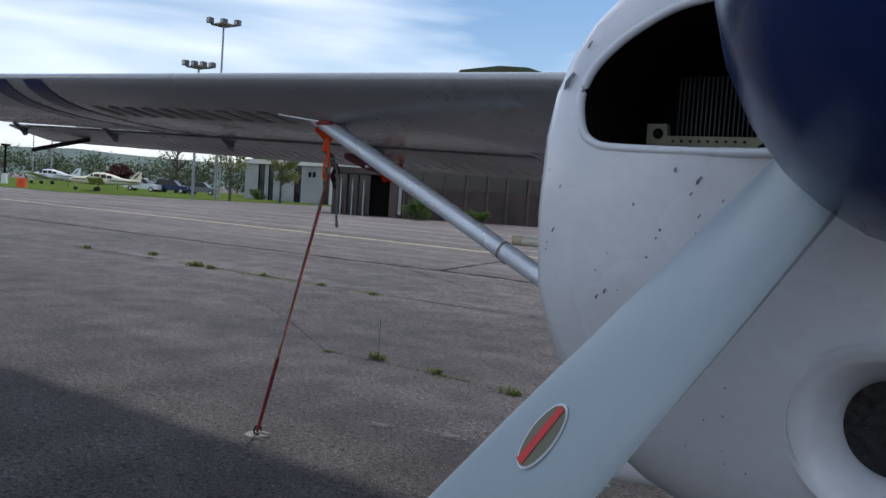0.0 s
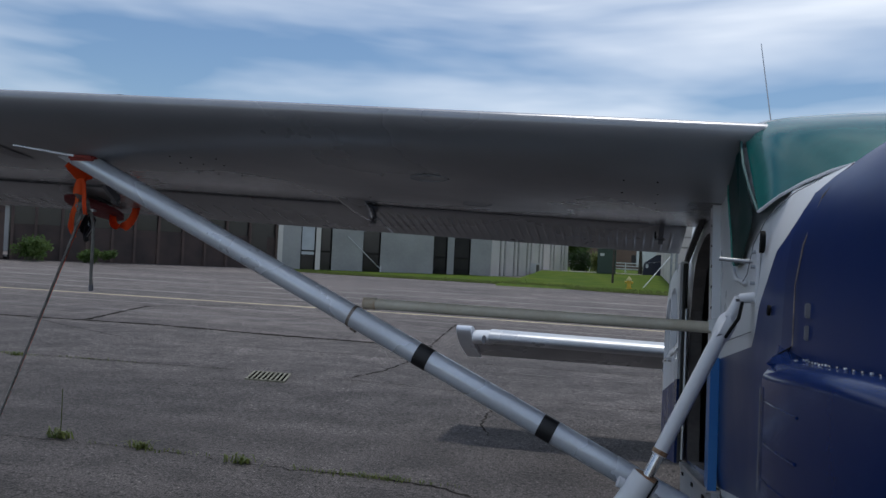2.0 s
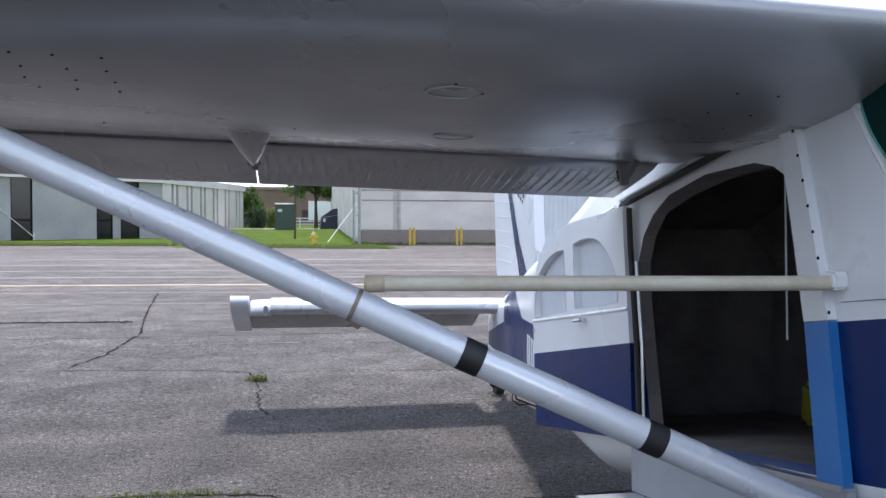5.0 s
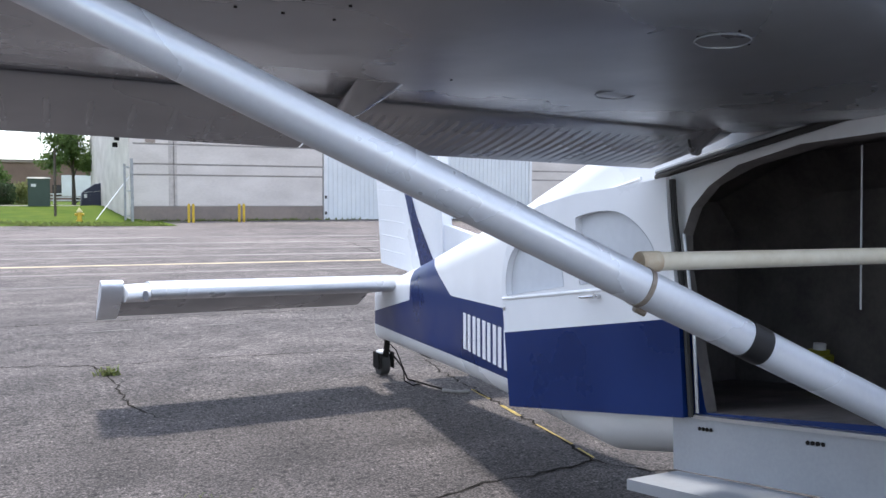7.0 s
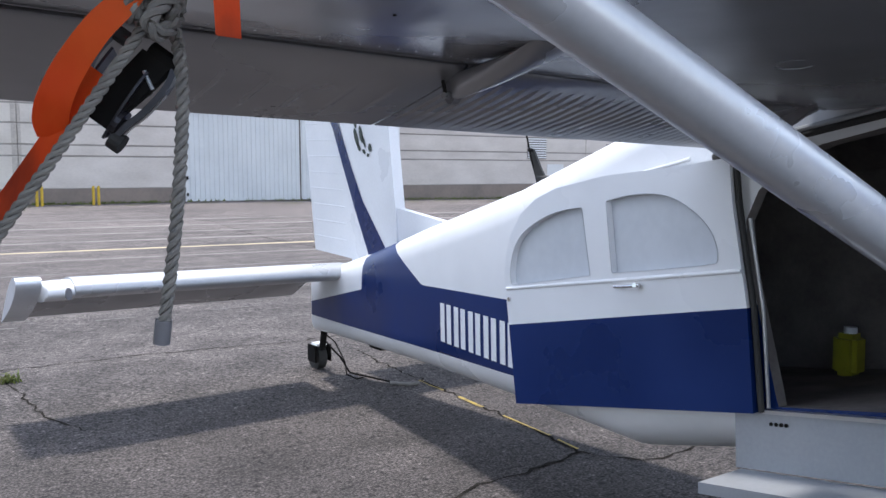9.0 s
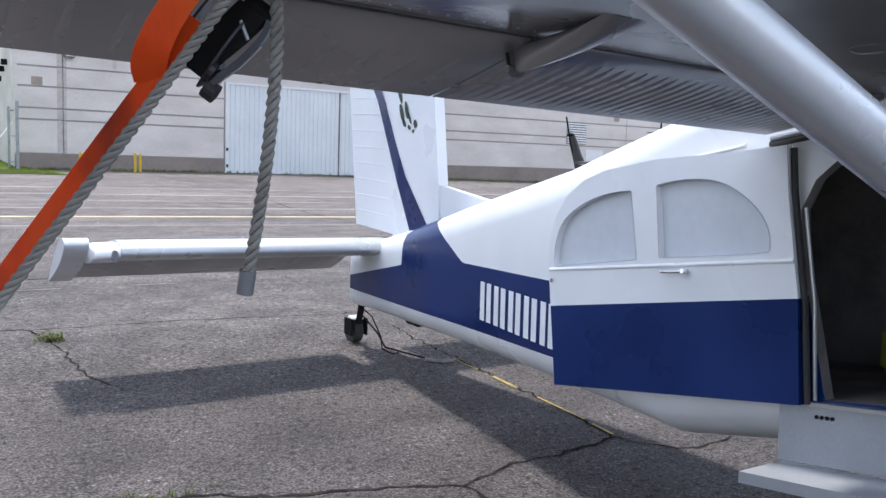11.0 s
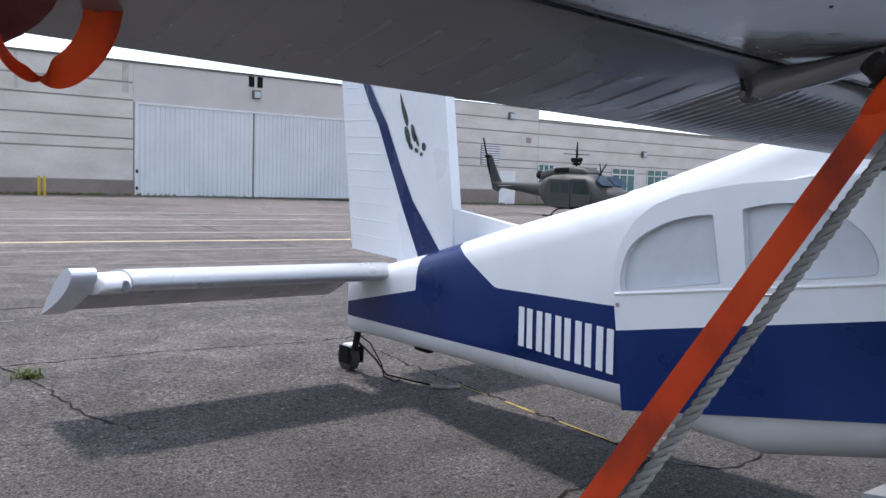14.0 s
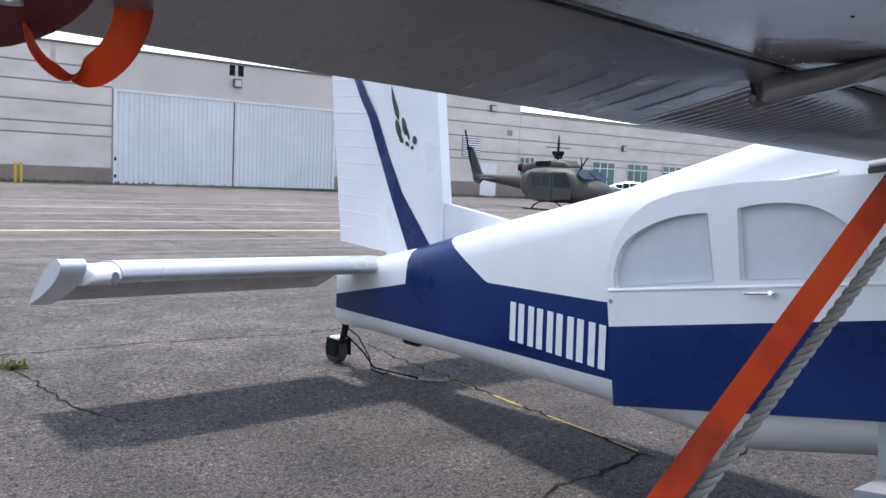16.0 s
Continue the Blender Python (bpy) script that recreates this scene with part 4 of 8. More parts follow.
part("panel_seam", tube(bmesh.new(), [(-0.6135, 2.85, 1.785), (-0.612, 2.74, 1.815), (-0.609, 2.66, 1.90), (-0.592, 2.59, 1.958), (-0.566, 2.54, 2.002), (-0.530, 2.50, 2.036), (-0.48, 2.46, 2.066)], 0.0013, 6), mark_grey, plane, "dark seam round the coaming", smooth=True)
part("root_seal", tube(bmesh.new(), [(-0.585, 3.085, 2.29), (-0.615, 3.04, 2.232), (-0.622, 3.137, 2.178), (-0.625, 3.294, 2.134), (-0.625, 3.426, 2.102), (-0.63, 3.55, 2.08)], 0.006, 8), rubber, plane, "dark seal along the wing root", smooth=True)
part("pitot_probe", tube(bmesh.new(), [(-0.60, 2.712, 1.852), (-0.66, 2.722, 1.854), (-0.69, 2.735, 1.856)], 0.0055, 8), bare_metal, plane, "thin metal probe", smooth=True)
# black plates on the skin paint the shade inside the vents
part("vent_hole", plate(bmesh.new(), [(-0.607, 2.565 + 0.028 * math.cos(a), 1.904 + 0.030 * math.sin(a)) for a in [math.pi * (0.55 + 1.0 * k / 14) for k in range(15)]], 0.012), part_and_shade_black, plane, "dark half-round vent opening")
part("vent_hole", disc(bmesh.new(), (-0.601, 2.387, 1.731), 0.013, (-1, 0, 0.05), 20, 0.006), part_and_shade_black, plane, "dark round vent hole")
part("whip_antenna", tube(bmesh.new(), [(-0.35, 4.0, 2.28), (-0.43, 4.02, 2.80)], 0.0035, 6, 0.002), bare_metal, plane, "thin whip antenna")
part("blade_antenna", box(bmesh.new(), (0.098, 3.985, 2.25), (0.120, 4.035, 2.78), 0.008), grey_sheet, plane, "upright grey antenna")
# gear fittings
rust = mat("rust", (0.22, 0.10, 0.04), (0.40, 0.30, 0.20), 0.8, big=40, fine=120, bump=0.3)
bracket = part("gear_bracket", boxm((-0.606, 2.61, 1.735), (-0.596, 2.69, 1.885), 0.002), white_paint, plane, "white bolted bracket")
for yb in (2.63, 2.67):
    for zb_ in (1.80, 1.845, 1.885):
        part("bolt", disc(bmesh.new(), (-0.606, yb, zb_ - 0.008), 0.0055, (-1, 0, 0), 6, 0.006), grey_sheet, bracket)
part("clevis", tube(tube(bmesh.new(), [(-0.60, 2.63, 1.755), (-0.64, 2.64, 1.748)], 0.014, 12), [G0, G0.lerp(G1, 0.10)], 0.015, 12), white_paint, bracket, "white clevis joint", smooth=True)
part("clevis_bolt", tube(bmesh.new(), [(-0.638, 2.637, 1.749), (-0.652, 2.639, 1.747)], 0.009, 6), bare_metal, bracket)
part("torn_boot", loft(bmesh.new(), [[G0.lerp(G1, s_) + Vector((r_ * math.cos(t) * w_, r_ * math.sin(t), 0.012 * math.sin(3 * t))) for t in [2 * math.pi * k / 14 for k in range(14)]] for s_, r_, w_ in ((0.09, 0.012, 1.0), (0.12, 0.023, 1.1), (0.19, 0.0235, 1.0), (0.20, 0.021, 1.0))]), white_paint, plane, "torn white boot at the strut's head", smooth=True)
part("dark_cable", tube(bmesh.new(), [G0.lerp(G1, 0.02) + Vector((0.01, -0.02, 0)), G0.lerp(G1, 0.1) + Vector((0.02, -0.028, 0)), G0.lerp(G1, 0.2) + Vector((0.012, -0.02, 0))], 0.005, 6), part_and_shade_black, plane, smooth=True)
part("rust_ring", tube(bmesh.new(), [G0.lerp(G1, 0.775), G0.lerp(G1, 0.795)], 0.0212, 16), rust, plane, "rusty ring on the shock strut", smooth=True)
part("gear_knuckle", tube(tube(bmesh.new(), [(-0.84, 2.60, 1.19), (-0.935, 2.58, 1.228)], 0.011, 14), [(-0.932, 2.5805, 1.227), (-0.945, 2.578, 1.232)], 0.015, 14), white_paint, plane, "white stub with a rounded cap", smooth=True)
part("leg_collar", tube(bmesh.new(), [G1 + Vector((0.02, 0, 0.055)), G1 + Vector((0.012, 0, 0.035))], 0.036, 16), rust, plane, "rusty collar on top of the leg", smooth=True)
part("leg_cable", tube(bmesh.new(), [G1 + Vector((0.05, -0.03, 0.05)), G1 + Vector((0.02, -0.052, 0.0)), G1 + Vector((-0.05, -0.045, -0.03)), G1 + Vector((-0.06, 0.0, -0.05))], 0.003, 6), part_and_shade_black, plane, smooth=True)
part("gear_brace", tube(bmesh.new(), [(-0.86, 2.66, 1.17), (-0.60, 3.12, 0.95)], 0.02, 10), bare_metal, plane, "bare metal brace", smooth=True)
part("gear_brace", plate(bmesh.new(), [(-0.86, 2.75, 1.08), (-0.60, 3.25, 0.88), (-0.58, 3.25, 0.92), (-0.84, 2.72, 1.14)], 0.012), white_paint, plane, "white brace plate")
part("collar", tube(bmesh.new(), [G1.lerp(G2, 0.30), G1.lerp(G2, 0.34)], 0.05, 18), white_paint, plane, smooth=True)
part("chrome_rod", tube(bmesh.new(), [G0.lerp(G1, 0.79), G0.lerp(G1, 0.99)], 0.0155, 16), chrome, plane, "bare shock strut rod", smooth=True)

# ---- doorway ----
part("door_post", plate(bmesh.new(), [(-0.645, 3.585, 2.095), (-0.645, 3.50, 2.085), (-0.645, 3.32, 1.518), (-0.645, 3.432, 1.50)], 0.03), white_paint, plane, "white door post")
part("door_post", plate(bmesh.new(), [(-0.645, 3.43, 1.498), (-0.645, 3.318, 1.515), (-0.645, 3.235, 1.07), (-0.645, 3.355, 1.06)], 0.03), sky_blue_paint, plane, "bright blue lower door post")
for k in range(8):
    part("screw", disc(bmesh.new(), (-0.646, 3.50 - 0.19 * k / 7, 2.06 - 0.52 * k / 7), 0.005, (-1, 0, 0), 8, 0.003), part_and_shade_black, plane)
part("bar_bracket", box(bmesh.new(), (-0.66, 3.27, 1.605), (-0.61, 3.33, 1.655), 0.008), white_paint, plane, "small white bar bracket")
part("bar_end", tube(bmesh.new(), [(-1.93, 3.336, 1.63), (-1.88, 3.334, 1.63)], 0.023, 16), mat("rusty_cap", (0.50, 0.44, 0.33), (0.40, 0.30, 0.20), 0.7, big=20), plane, "rusty end of the bar", smooth=True)
part("door_track", tube(bmesh.new(), [(-0.64, 4.86, 1.862), (-0.64, 4.3, 1.968), (-0.64, 3.6, 2.098)], 0.014, 8), rubber, plane, "dark door track", smooth=True)
part("door_track", tube(bmesh.new(), [(-0.64, 4.86, 1.885), (-0.64, 4.3, 1.99), (-0.64, 3.6, 2.12)], 0.012, 8), grey_sheet, plane, "grey metal door rail", smooth=True)
part("door_seal", tube(bmesh.new(), [(-0.65, y, z) for y, z in ((4.60, 0.86), (4.645, 1.26), (4.725, 1.68), (4.745, 1.85))], 0.013, 8), rubber, plane, "worn black door seal", smooth=True)
part("door_edge", tube(bmesh.new(), [(-0.64, y, z) for y, z in ((4.575, 0.88), (4.61, 1.26), (4.68, 1.62))], 0.008, 8), bare_metal, plane, "bare metal edge", smooth=True)
part("roof_rail", tube(bmesh.new(), [(-0.50, 5.93, 1.692), (-0.535, 5.2, 1.907)], 0.013, 8), white_paint, plane, "white rail on the rear roof", smooth=True)
part("roof_rail", tube(bmesh.new(), [(-0.60, 5.98, 1.655), (-0.615, 5.0, 1.86)], 0.008, 8), white_paint, plane, "white door rail", smooth=True)
part("moulding", tube(bmesh.new(), [(-0.676, 6.158, 1.19), (-0.676, 4.69, 1.412)], 0.009, 8), white_paint, door, smooth=True)
handle = part("handle", tube(bmesh.new(), [(-0.70, 5.20, 1.305), (-0.705, 5.32, 1.287), (-0.70, 5.35, 1.285)], 0.008, 10), chrome, door, "chrome handle", smooth=True)
part("handle_base", tube(bmesh.new(), [(-0.676, 5.22, 1.30), (-0.71, 5.22, 1.305)], 0.011, 16), chrome, handle, smooth=True)
part("bolt", disc(bmesh.new(), (-0.676, 6.135, 1.135), 0.012, (-1, 0, 0), 14, 0.008), chrome, door, "small bolt")
part("sill", plate(bmesh.new(), [(-0.65, 3.24, 1.075), (-0.65, 4.60, 0.868), (-0.65, 4.60, 0.853), (-0.65, 3.24, 1.06)], 0.06), bare_metal, plane, "scuffed metal door sill")
part("sill_panel", plate(bmesh.new(), [(-0.632, 3.24, 1.06), (-0.632, 4.735, 0.83), (-0.632, 4.725, 0.60), (-0.632, 3.22, 0.84)], 0.03), grey_sheet, plane, "grey sheet metal panel under the door")
for y_ in (3.45, 3.95, 4.5):
    for k in range(4):
        # black dots paint the shade in the slots
        part("slot", disc(bmesh.new(), (-0.634, y_ + 0.022 * k, lerp([(3.24, 1.02), (4.735, 0.79)], y_ + 0.022 * k)), 0.008, (-1, 0, 0), 10, 0.004), part_and_shade_black, plane)
step = part("step", loft(bmesh.new(), [[(-0.63, y, z), (-0.90, y, z), (-0.90, y, z - 0.045), (-0.885, y, z - 0.045), (-0.885, y, z - 0.012), (-0.63, y, z - 0.012)] for y, z in ((3.30, 0.815), (4.70, 0.60))]), grey_sheet, plane, "grey metal boarding step")

# ---- tail details ----
STRIPE_L = [(9.70, 3.2), (9.675, 2.85), (9.614, 2.59), (9.50, 2.409), (9.36, 2.231), (9.172, 1.885), (8.99, 1.557), (8.72, 1.11)]
STRIPE_R = [(9.60, 3.2), (9.57, 2.82), (9.51, 2.585), (9.37, 2.40), (9.225, 2.225), (9.028, 1.887), (8.84, 1.60), (8.42, 1.17)]
bm = bmesh.new()
loft(bm, [[(-0.049, *a), (-0.049, *b)] for a, b in zip(STRIPE_L, STRIPE_R)], closed=False, caps=False)
part("fin_stripe", bm, blue_paint, plane, "dark blue stripe on the fin")
emblem = part("fin_emblem", plate(bmesh.new(), [(-0.050, y, z) for y, z in round_off([(9.045, 2.478), (9.036, 2.39), (9.010, 2.31), (8.972, 2.235), (8.935, 2.20), (8.928, 2.245), (8.955, 2.315), (9.005, 2.395)], 3)], 0.002), mark_dark, plane, "plain dark emblem on the fin")
for (cy, cz, a, b, rot) in ((8.930, 2.125, 0.085, 0.030, 66), (8.850, 2.145, 0.078, 0.027, 70), (8.885, 2.040, 0.040, 0.022, 45), (8.802, 2.085, 0.060, 0.016, 60), (8.800, 2.003, 0.030, 0.017, 30), (8.705, 2.032, 0.035, 0.028, 70), (8.735, 1.972, 0.020, 0.016, 0)):
    r_ = radians(rot)
    decal(Vector((-0.0505, cy, cz)), Vector((0, -math.cos(r_), -math.sin(r_))), Vector((0, math.sin(r_), -math.cos(r_))), Vector((-1, 0, 0)), a, b, mark_dark, "patch", emblem, 0.0)
for k in range(13):
    z_ = 1.25 + k * 0.145
    part("rudder_rib", tube(bmesh.new(), [(-0.042, 9.12 + (z_ - 1.2) * 0.14, z_), (-0.040, 9.72 + (z_ - 1.134) * 0.15, z_ + 0.02)], 0.005, 6), white_paint, plane)
part("rudder_post", tube(bmesh.new(), [(-0.03, 9.66, 1.0), (-0.03, 9.655, 0.62), (0.0, 9.70, 0.20)], 0.02, 10), part_and_shade_black, plane, "dark rudder post", smooth=True)
rnd = random.Random(9)
for k in range(5):  # the registration, as plain bars
    y0 = 7.12 - k * 0.182
    w_ = lerp(WD, y0) + 0.004
    for off in (0.0, 0.085):
        y_ = y0 - off
        zc = 0.855 - (7.14 - y_) * 0.012
        wv = lerp(WD, y_) + 0.004
        wv2 = lerp(WD, y_ - 0.055) + 0.004
        part("marking_bar", plate(bmesh.new(), [(-wv, y_, zc - 0.125), (-wv2, y_ - 0.055, zc - 0.125), (-wv2, y_ - 0.049, zc + 0.125), (-wv, y_ + 0.006, zc + 0.125)], 0.003), mark_white, plane, "white marking bar")
part("tail_fairing", boxm((-0.055, 9.72, 0.225), (0.055, 9.86, 0.25), 0.01), white_paint, tw, "small pale mudguard")
for x_ in (-0.085, 0.07):
    part("tail_fork", boxm((x_, 9.70, 0.08), (x_ + 0.015, 9.86, 0.24), 0.004), part_and_shade_black, tw, "dark wheel fork")
part("belly_antenna", box(bmesh.new(), (-0.06, 8.55, 0.38), (0.0, 8.75, 0.42), 0.01), part_and_shade_black, plane)

# ---- wing details ----
def under(ax, f):
    """The point of the right wing's lower skin at span ax and chord fraction f."""
    t = 0.014 * max(0.0, 1 - f / 0.18) ** 2 - 0.58 * bulge(f)
    c, s = math.cos(radians(WING_PITCH)), math.sin(radians(WING_PITCH))
    return Vector((-ax, 2.98 + 1.9 * (f * c + t * s), wing_z(ax) + 1.9 * (-f * s + t * c)))


wing_r = [o for o in plane.children if o.name.split(".")[0] == "wing"][0]
down = Vector((0, -0.11, -0.99))
for ax, f, r_ in ((1.70, 0.20, 0.045), (1.60, 0.48, 0.04), (4.3, 0.35, 0.05)):
    bm = bmesh.new()
    c = under(ax, f) + down * 0.002
    tube(bm, [c + Vector((r_ * 1.6 * math.cos(a), r_ * math.sin(a), -r_ * 0.18 * math.sin(a))) for a in [2 * math.pi * k / 28 for k in range(29)]], 0.0025, 5, caps=False)
    part("access_ring", bm, grey_sheet, wing_r, smooth=True)
rnd = random.Random(3)
dots = [(2.55 + 0.10 * i, 0.16 + 0.045 * j) for i in range(3) for j in range(4)] + [(0.85 + 0.12 * i, 0.14 + 0.08 * j) for i in range(2) for j in range(4)] + [(1.62, 0.20), (1.78, 0.20), (1.70, 0.17), (2.1, 0.5), (3.4, 0.45), (2.7, 0.55), (1.2, 0.6), (0.95, 0.62), (0.9, 0.60), (3.3, 0.3)]
for ax, f in dots:
    part("screw", disc(bmesh.new(), under(ax + rnd.uniform(-0.01, 0.01), f) + down * -0.001, 0.0036, down, 8, 0.003), part_and_shade_black, wing_r)
flap_r = [o for o in plane.children if o.name.startswith("flap")][0]


def flap_pt(ax, f, drop=0.0):
    t = -0.22 * bulge(f)
    c, s = math.cos(radians(FLAP_PITCH)), math.sin(radians(FLAP_PITCH))
    return Vector((-ax, FLAP_Y + 0.5 * (f * c + t * s), flap_z(ax) + 0.5 * (-f * s + t * c) - drop))


def ridge(pts, half, heights):
    """A low pressed ridge under a skin: flat-sided, fading out at its ends."""
    bm = bmesh.new()
    rows = [[bm.verts.new(p + Vector((-half, 0, 0.0006))), bm.verts.new(p + Vector((0, 0, -h - 0.0004))), bm.verts.new(p + Vector((half, 0, 0.0006)))] for p, h in zip(pts, heights)]
    for a, b in zip(rows, rows[1:]):
        for k in (0, 1):
            bm.faces.new((a[k], a[k + 1], b[k + 1], b[k]))
    return bm


rib_mesh = None
for k in range(34):  # pressed ribs along the flap
    ax = 0.74 + 0.0445 * k
    if rib_mesh is None:
        ob = part("flap_rib", ridge([flap_pt(0.74, f, 0.0) for f in (0.16, 0.24, 0.5, 0.8, 0.95)], 0.011, (0.0, 0.005, 0.0055, 0.004, 0.0)), wing_paint, flap_r, smooth=True)
        rib_mesh = ob.data
    else:
        ob = new("flap_rib", rib_mesh)
        ob.parent = flap_r
        ob.location = (-(ax - 0.74), 0, flap_z(ax) - flap_z(0.74))
rib2 = None
for k in range(36):  # short pressed ribs along the aileron
    ax = 2.36 + 0.118 * k
    if rib2 is None:
        ail = [o for o in plane.children if o.name.startswith("aileron")][0]
        ob = part("aileron_rib", ridge([flap_pt(2.36, f, 0.0) for f in (0.30, 0.42, 0.66, 0.90)], 0.012, (0.0, 0.0035, 0.0035, 0.0)), wing_paint, ail, smooth=True)
        rib2 = ob.data
    else:
        ob = new("aileron_rib", rib2)
        ob.parent = ail
        ob.location = (-(ax - 2.36), 0, flap_z(ax) - flap_z(2.36))
for ax in (0.80, 2.25, 3.74, 5.3, 6.9, 8.5):  # hinge brackets
    p = under(ax, 0.70)
    q = flap_pt(ax, 0.12)
    fore = (p.y, p.z + 0.02, p.y + 0.03, p.z - 0.012) if ax != 2.25 else (q.y - 0.035, q.z + 0.02, q.y - 0.02, q.z - 0.02)
    br = part("hinge_bracket", plate(bmesh.new(), [(-ax - 0.006, *fore[:2]), (-ax - 0.006, q.y + 0.03, q.z + 0.01)] + [(-ax - 0.006, q.y + 0.013 + 0.024 * math.cos(t), q.z - 0.044 + 0.024 * math.sin(t)) for t in [0.3 - 3.4 * k / 9 for k in range(10)]] + [(-ax - 0.006, *fore[2:])], 0.022), mark_grey, plane, "dark flap hinge bracket")
    part("pin", tube(bmesh.new(), [(-ax - 0.025, q.y + 0.015, q.z - 0.046), (-ax + 0.025, q.y + 0.015, q.z - 0.046)], 0.009, 12), bare_metal, br)
    part("link", tube(bmesh.new(), [(-ax - 0.02, q.y + 0.01, q.z - 0.05), (-ax - 0.02, q.y + 0.03, q.z + 0.01)], 0.005, 8), rubber, br)
q = flap_pt(2.25, 0.12)
fair = []  # a smooth teardrop from the lower skin back to the hinge
for k in range(11):
    f = k / 10
    top = under(2.25, 0.56 + 0.17 * min(1.0, f / 0.6))
    y_ = under(2.25, 0.56).y * (1 - f) + (q.y + 0.0) * f
    keel = (top.z - 0.002) * (1 - f) + (q.z - 0.058) * f - 0.012 * math.sin(math.pi * f)
    crown = top.z + 0.015 - 0.03 * f
    w_ = 0.062 * (1 - f) ** 0.7 + 0.011
    fair.append([(-2.25 + w_ * math.cos(t), y_, crown + (keel - crown) * (0.5 + 0.5 * math.sin(t))) for t in [2 * math.pi * m / 16 for m in range(16)]])
fair = loft(bmesh.new(), fair)
part("hinge_fairing", fair, wing_paint, plane, "smooth tapering hinge fairing", smooth=True)
for ax, w_ in ((5.47, 0.24), (5.95, 0.24)):  # tip stripes
    bm = bmesh.new()
    fs = [0.002, 0.005, 0.009, 0.014, 0.02, 0.028, 0.038, 0.05, 0.065, 0.08, 0.1, 0.12, 0.145, 0.17, 0.2, 0.25, 0.32, 0.4, 0.5, 0.6, 0.73]
    loft(bm, [[under(a, f) + Vector((0, -0.7, -0.7)) * 0.006 for f in fs] for a in (ax, ax + w_)], closed=False, caps=False)
    part("tip_stripe", bm, blue_paint, wing_r, "dark blue stripe round the wing")
worn_mark = mat("worn_mark", (0.22, 0.22, 0.24), (0.30, 0.30, 0.32), 0.5, big=3, fine=9)
for k in range(5):  # lettering under the wing, as plain bars
    ax = 3.48 + k * 0.37
    for off in (0.0, 0.19):
        bm = bmesh.new()
        loft(bm, [[under(ax + off + w_ + 0.04 * (1 - k2 / 6), 0.14 + 0.11 * k2 / 6) + down * 0.004 for k2 in range(7)] for w_ in (0, 0.10)], closed=False, caps=False)
        part("marking_bar", bm, worn_mark, wing_r, "dark marking bar")
part("balance_arm", tube(bmesh.new(), [(-7.6, 4.6, 2.14), (-8.7, 4.64, 2.03)], 0.022, 10), part_and_shade_black, plane, "dark balance arm under the aileron", smooth=True)
part("strut_fairing", plate(bmesh.new(), [(-3.22, 3.33, 2.165), (-3.44, 3.24, 2.195), (-3.33, 3.52, 2.165)], 0.012, 2), strut_paint, plane, "pale strut fairing plate")
part("skin_lip", tube(bmesh.new(), [under(a, 0.730) + down * 0.003 for a in (0.68, 1.5, 2.5, 3.72, 5.5, 7.4)], 0.0018, 6), wing_paint, wing_r, "bright skin edge before the flap", smooth=True)
# an added black bar paints the shade in the slot before the flap
part("flap_gap", tube(bmesh.new(), [under(a, 0.742) + Vector((0, 0, 0.012)) for a in (0.68, 1.5, 2.5, 3.72, 5.5, 7.4)], 0.011, 6), part_and_shade_black, wing_r, "black bar painting the shade in the gap before the flap", smooth=True)
for k in range(60):  # rivet row along the skin edge
    part("rivet", disc(bmesh.new(), under(0.75 + 0.05 * k, 0.705) + down * -0.0022, 0.003, down, 6, 0.003), grey_sheet, wing_r)
for k in range(9):  # bolts along the top edge of the fairing
    part("bolt", disc(bmesh.new(), (-0.535 - 0.009 * k, 1.46 + 0.068 * k, 1.668 - 0.0025 * k), 0.005, (-0.2, 0, 1), 8, 0.003), chrome, cheek)
part("cowl_latch", boxm((-0.593, 2.003, 1.69), (-0.580, 2.016, 1.72), 0.002), mark_grey, cowl)
part("cowl_latch", boxm((-0.593, 2.001, 1.735), (-0.580, 2.018, 1.765), 0.002), mark_grey, cowl)
part("panel_edge", tube(bmesh.new(), [(-0.598, 2.19, 1.64), (-0.60, 2.10, 1.668), (-0.64, 2.08, 1.645)], 0.0015, 6), part_and_shade_black, cowl)
part("panel_edge", tube(bmesh.new(), [(-0.617, 3.30, 1.57), (-0.612, 2.62, 1.66)], 0.0015, 6), mark_grey, fuselage)

# ---- tie-down ----
TOP, ANCHOR = Vector((-3.205, 3.40, 2.165)), Vector((-4.54, 4.205, 0.015))
LINE_TOP = Vector((-3.164, 3.474, 2.17))


def along(s):
    return LINE_TOP.lerp(ANCHOR, s)


def twisted(bm, pts, r, turns_per_m=27, strands=3, seg=6, only=None):
    """A laid rope: strands wound round the line of points."""
    pts = [Vector(p) for p in pts]
    fine = []
    step = 0.0028
    for a, b in zip(pts, pts[1:]):
        n = max(1, int((b - a).length / step))
        fine += [a.lerp(b, k / n) for k in range(n)]
    fine.append(pts[-1])
    for s in range(strands) if only is None else [only]:
        line, dist = [], 0.0
        for i, p in enumerate(fine):
            d = (fine[min(i + 1, len(fine) - 1)] - fine[max(i - 1, 0)]).normalized()
            u = d.cross(Vector((0.2, 1, 0.1))).normalized()
            v = d.cross(u)
            an = 2 * math.pi * (s / strands + dist * turns_per_m)
            line.append(p + (u * math.cos(an) + v * math.sin(an)) * r * 0.60)
            dist += (fine[min(i + 1, len(fine) - 1)] - p).length
        tube(bm, line, r * 0.50, seg)
    return bm


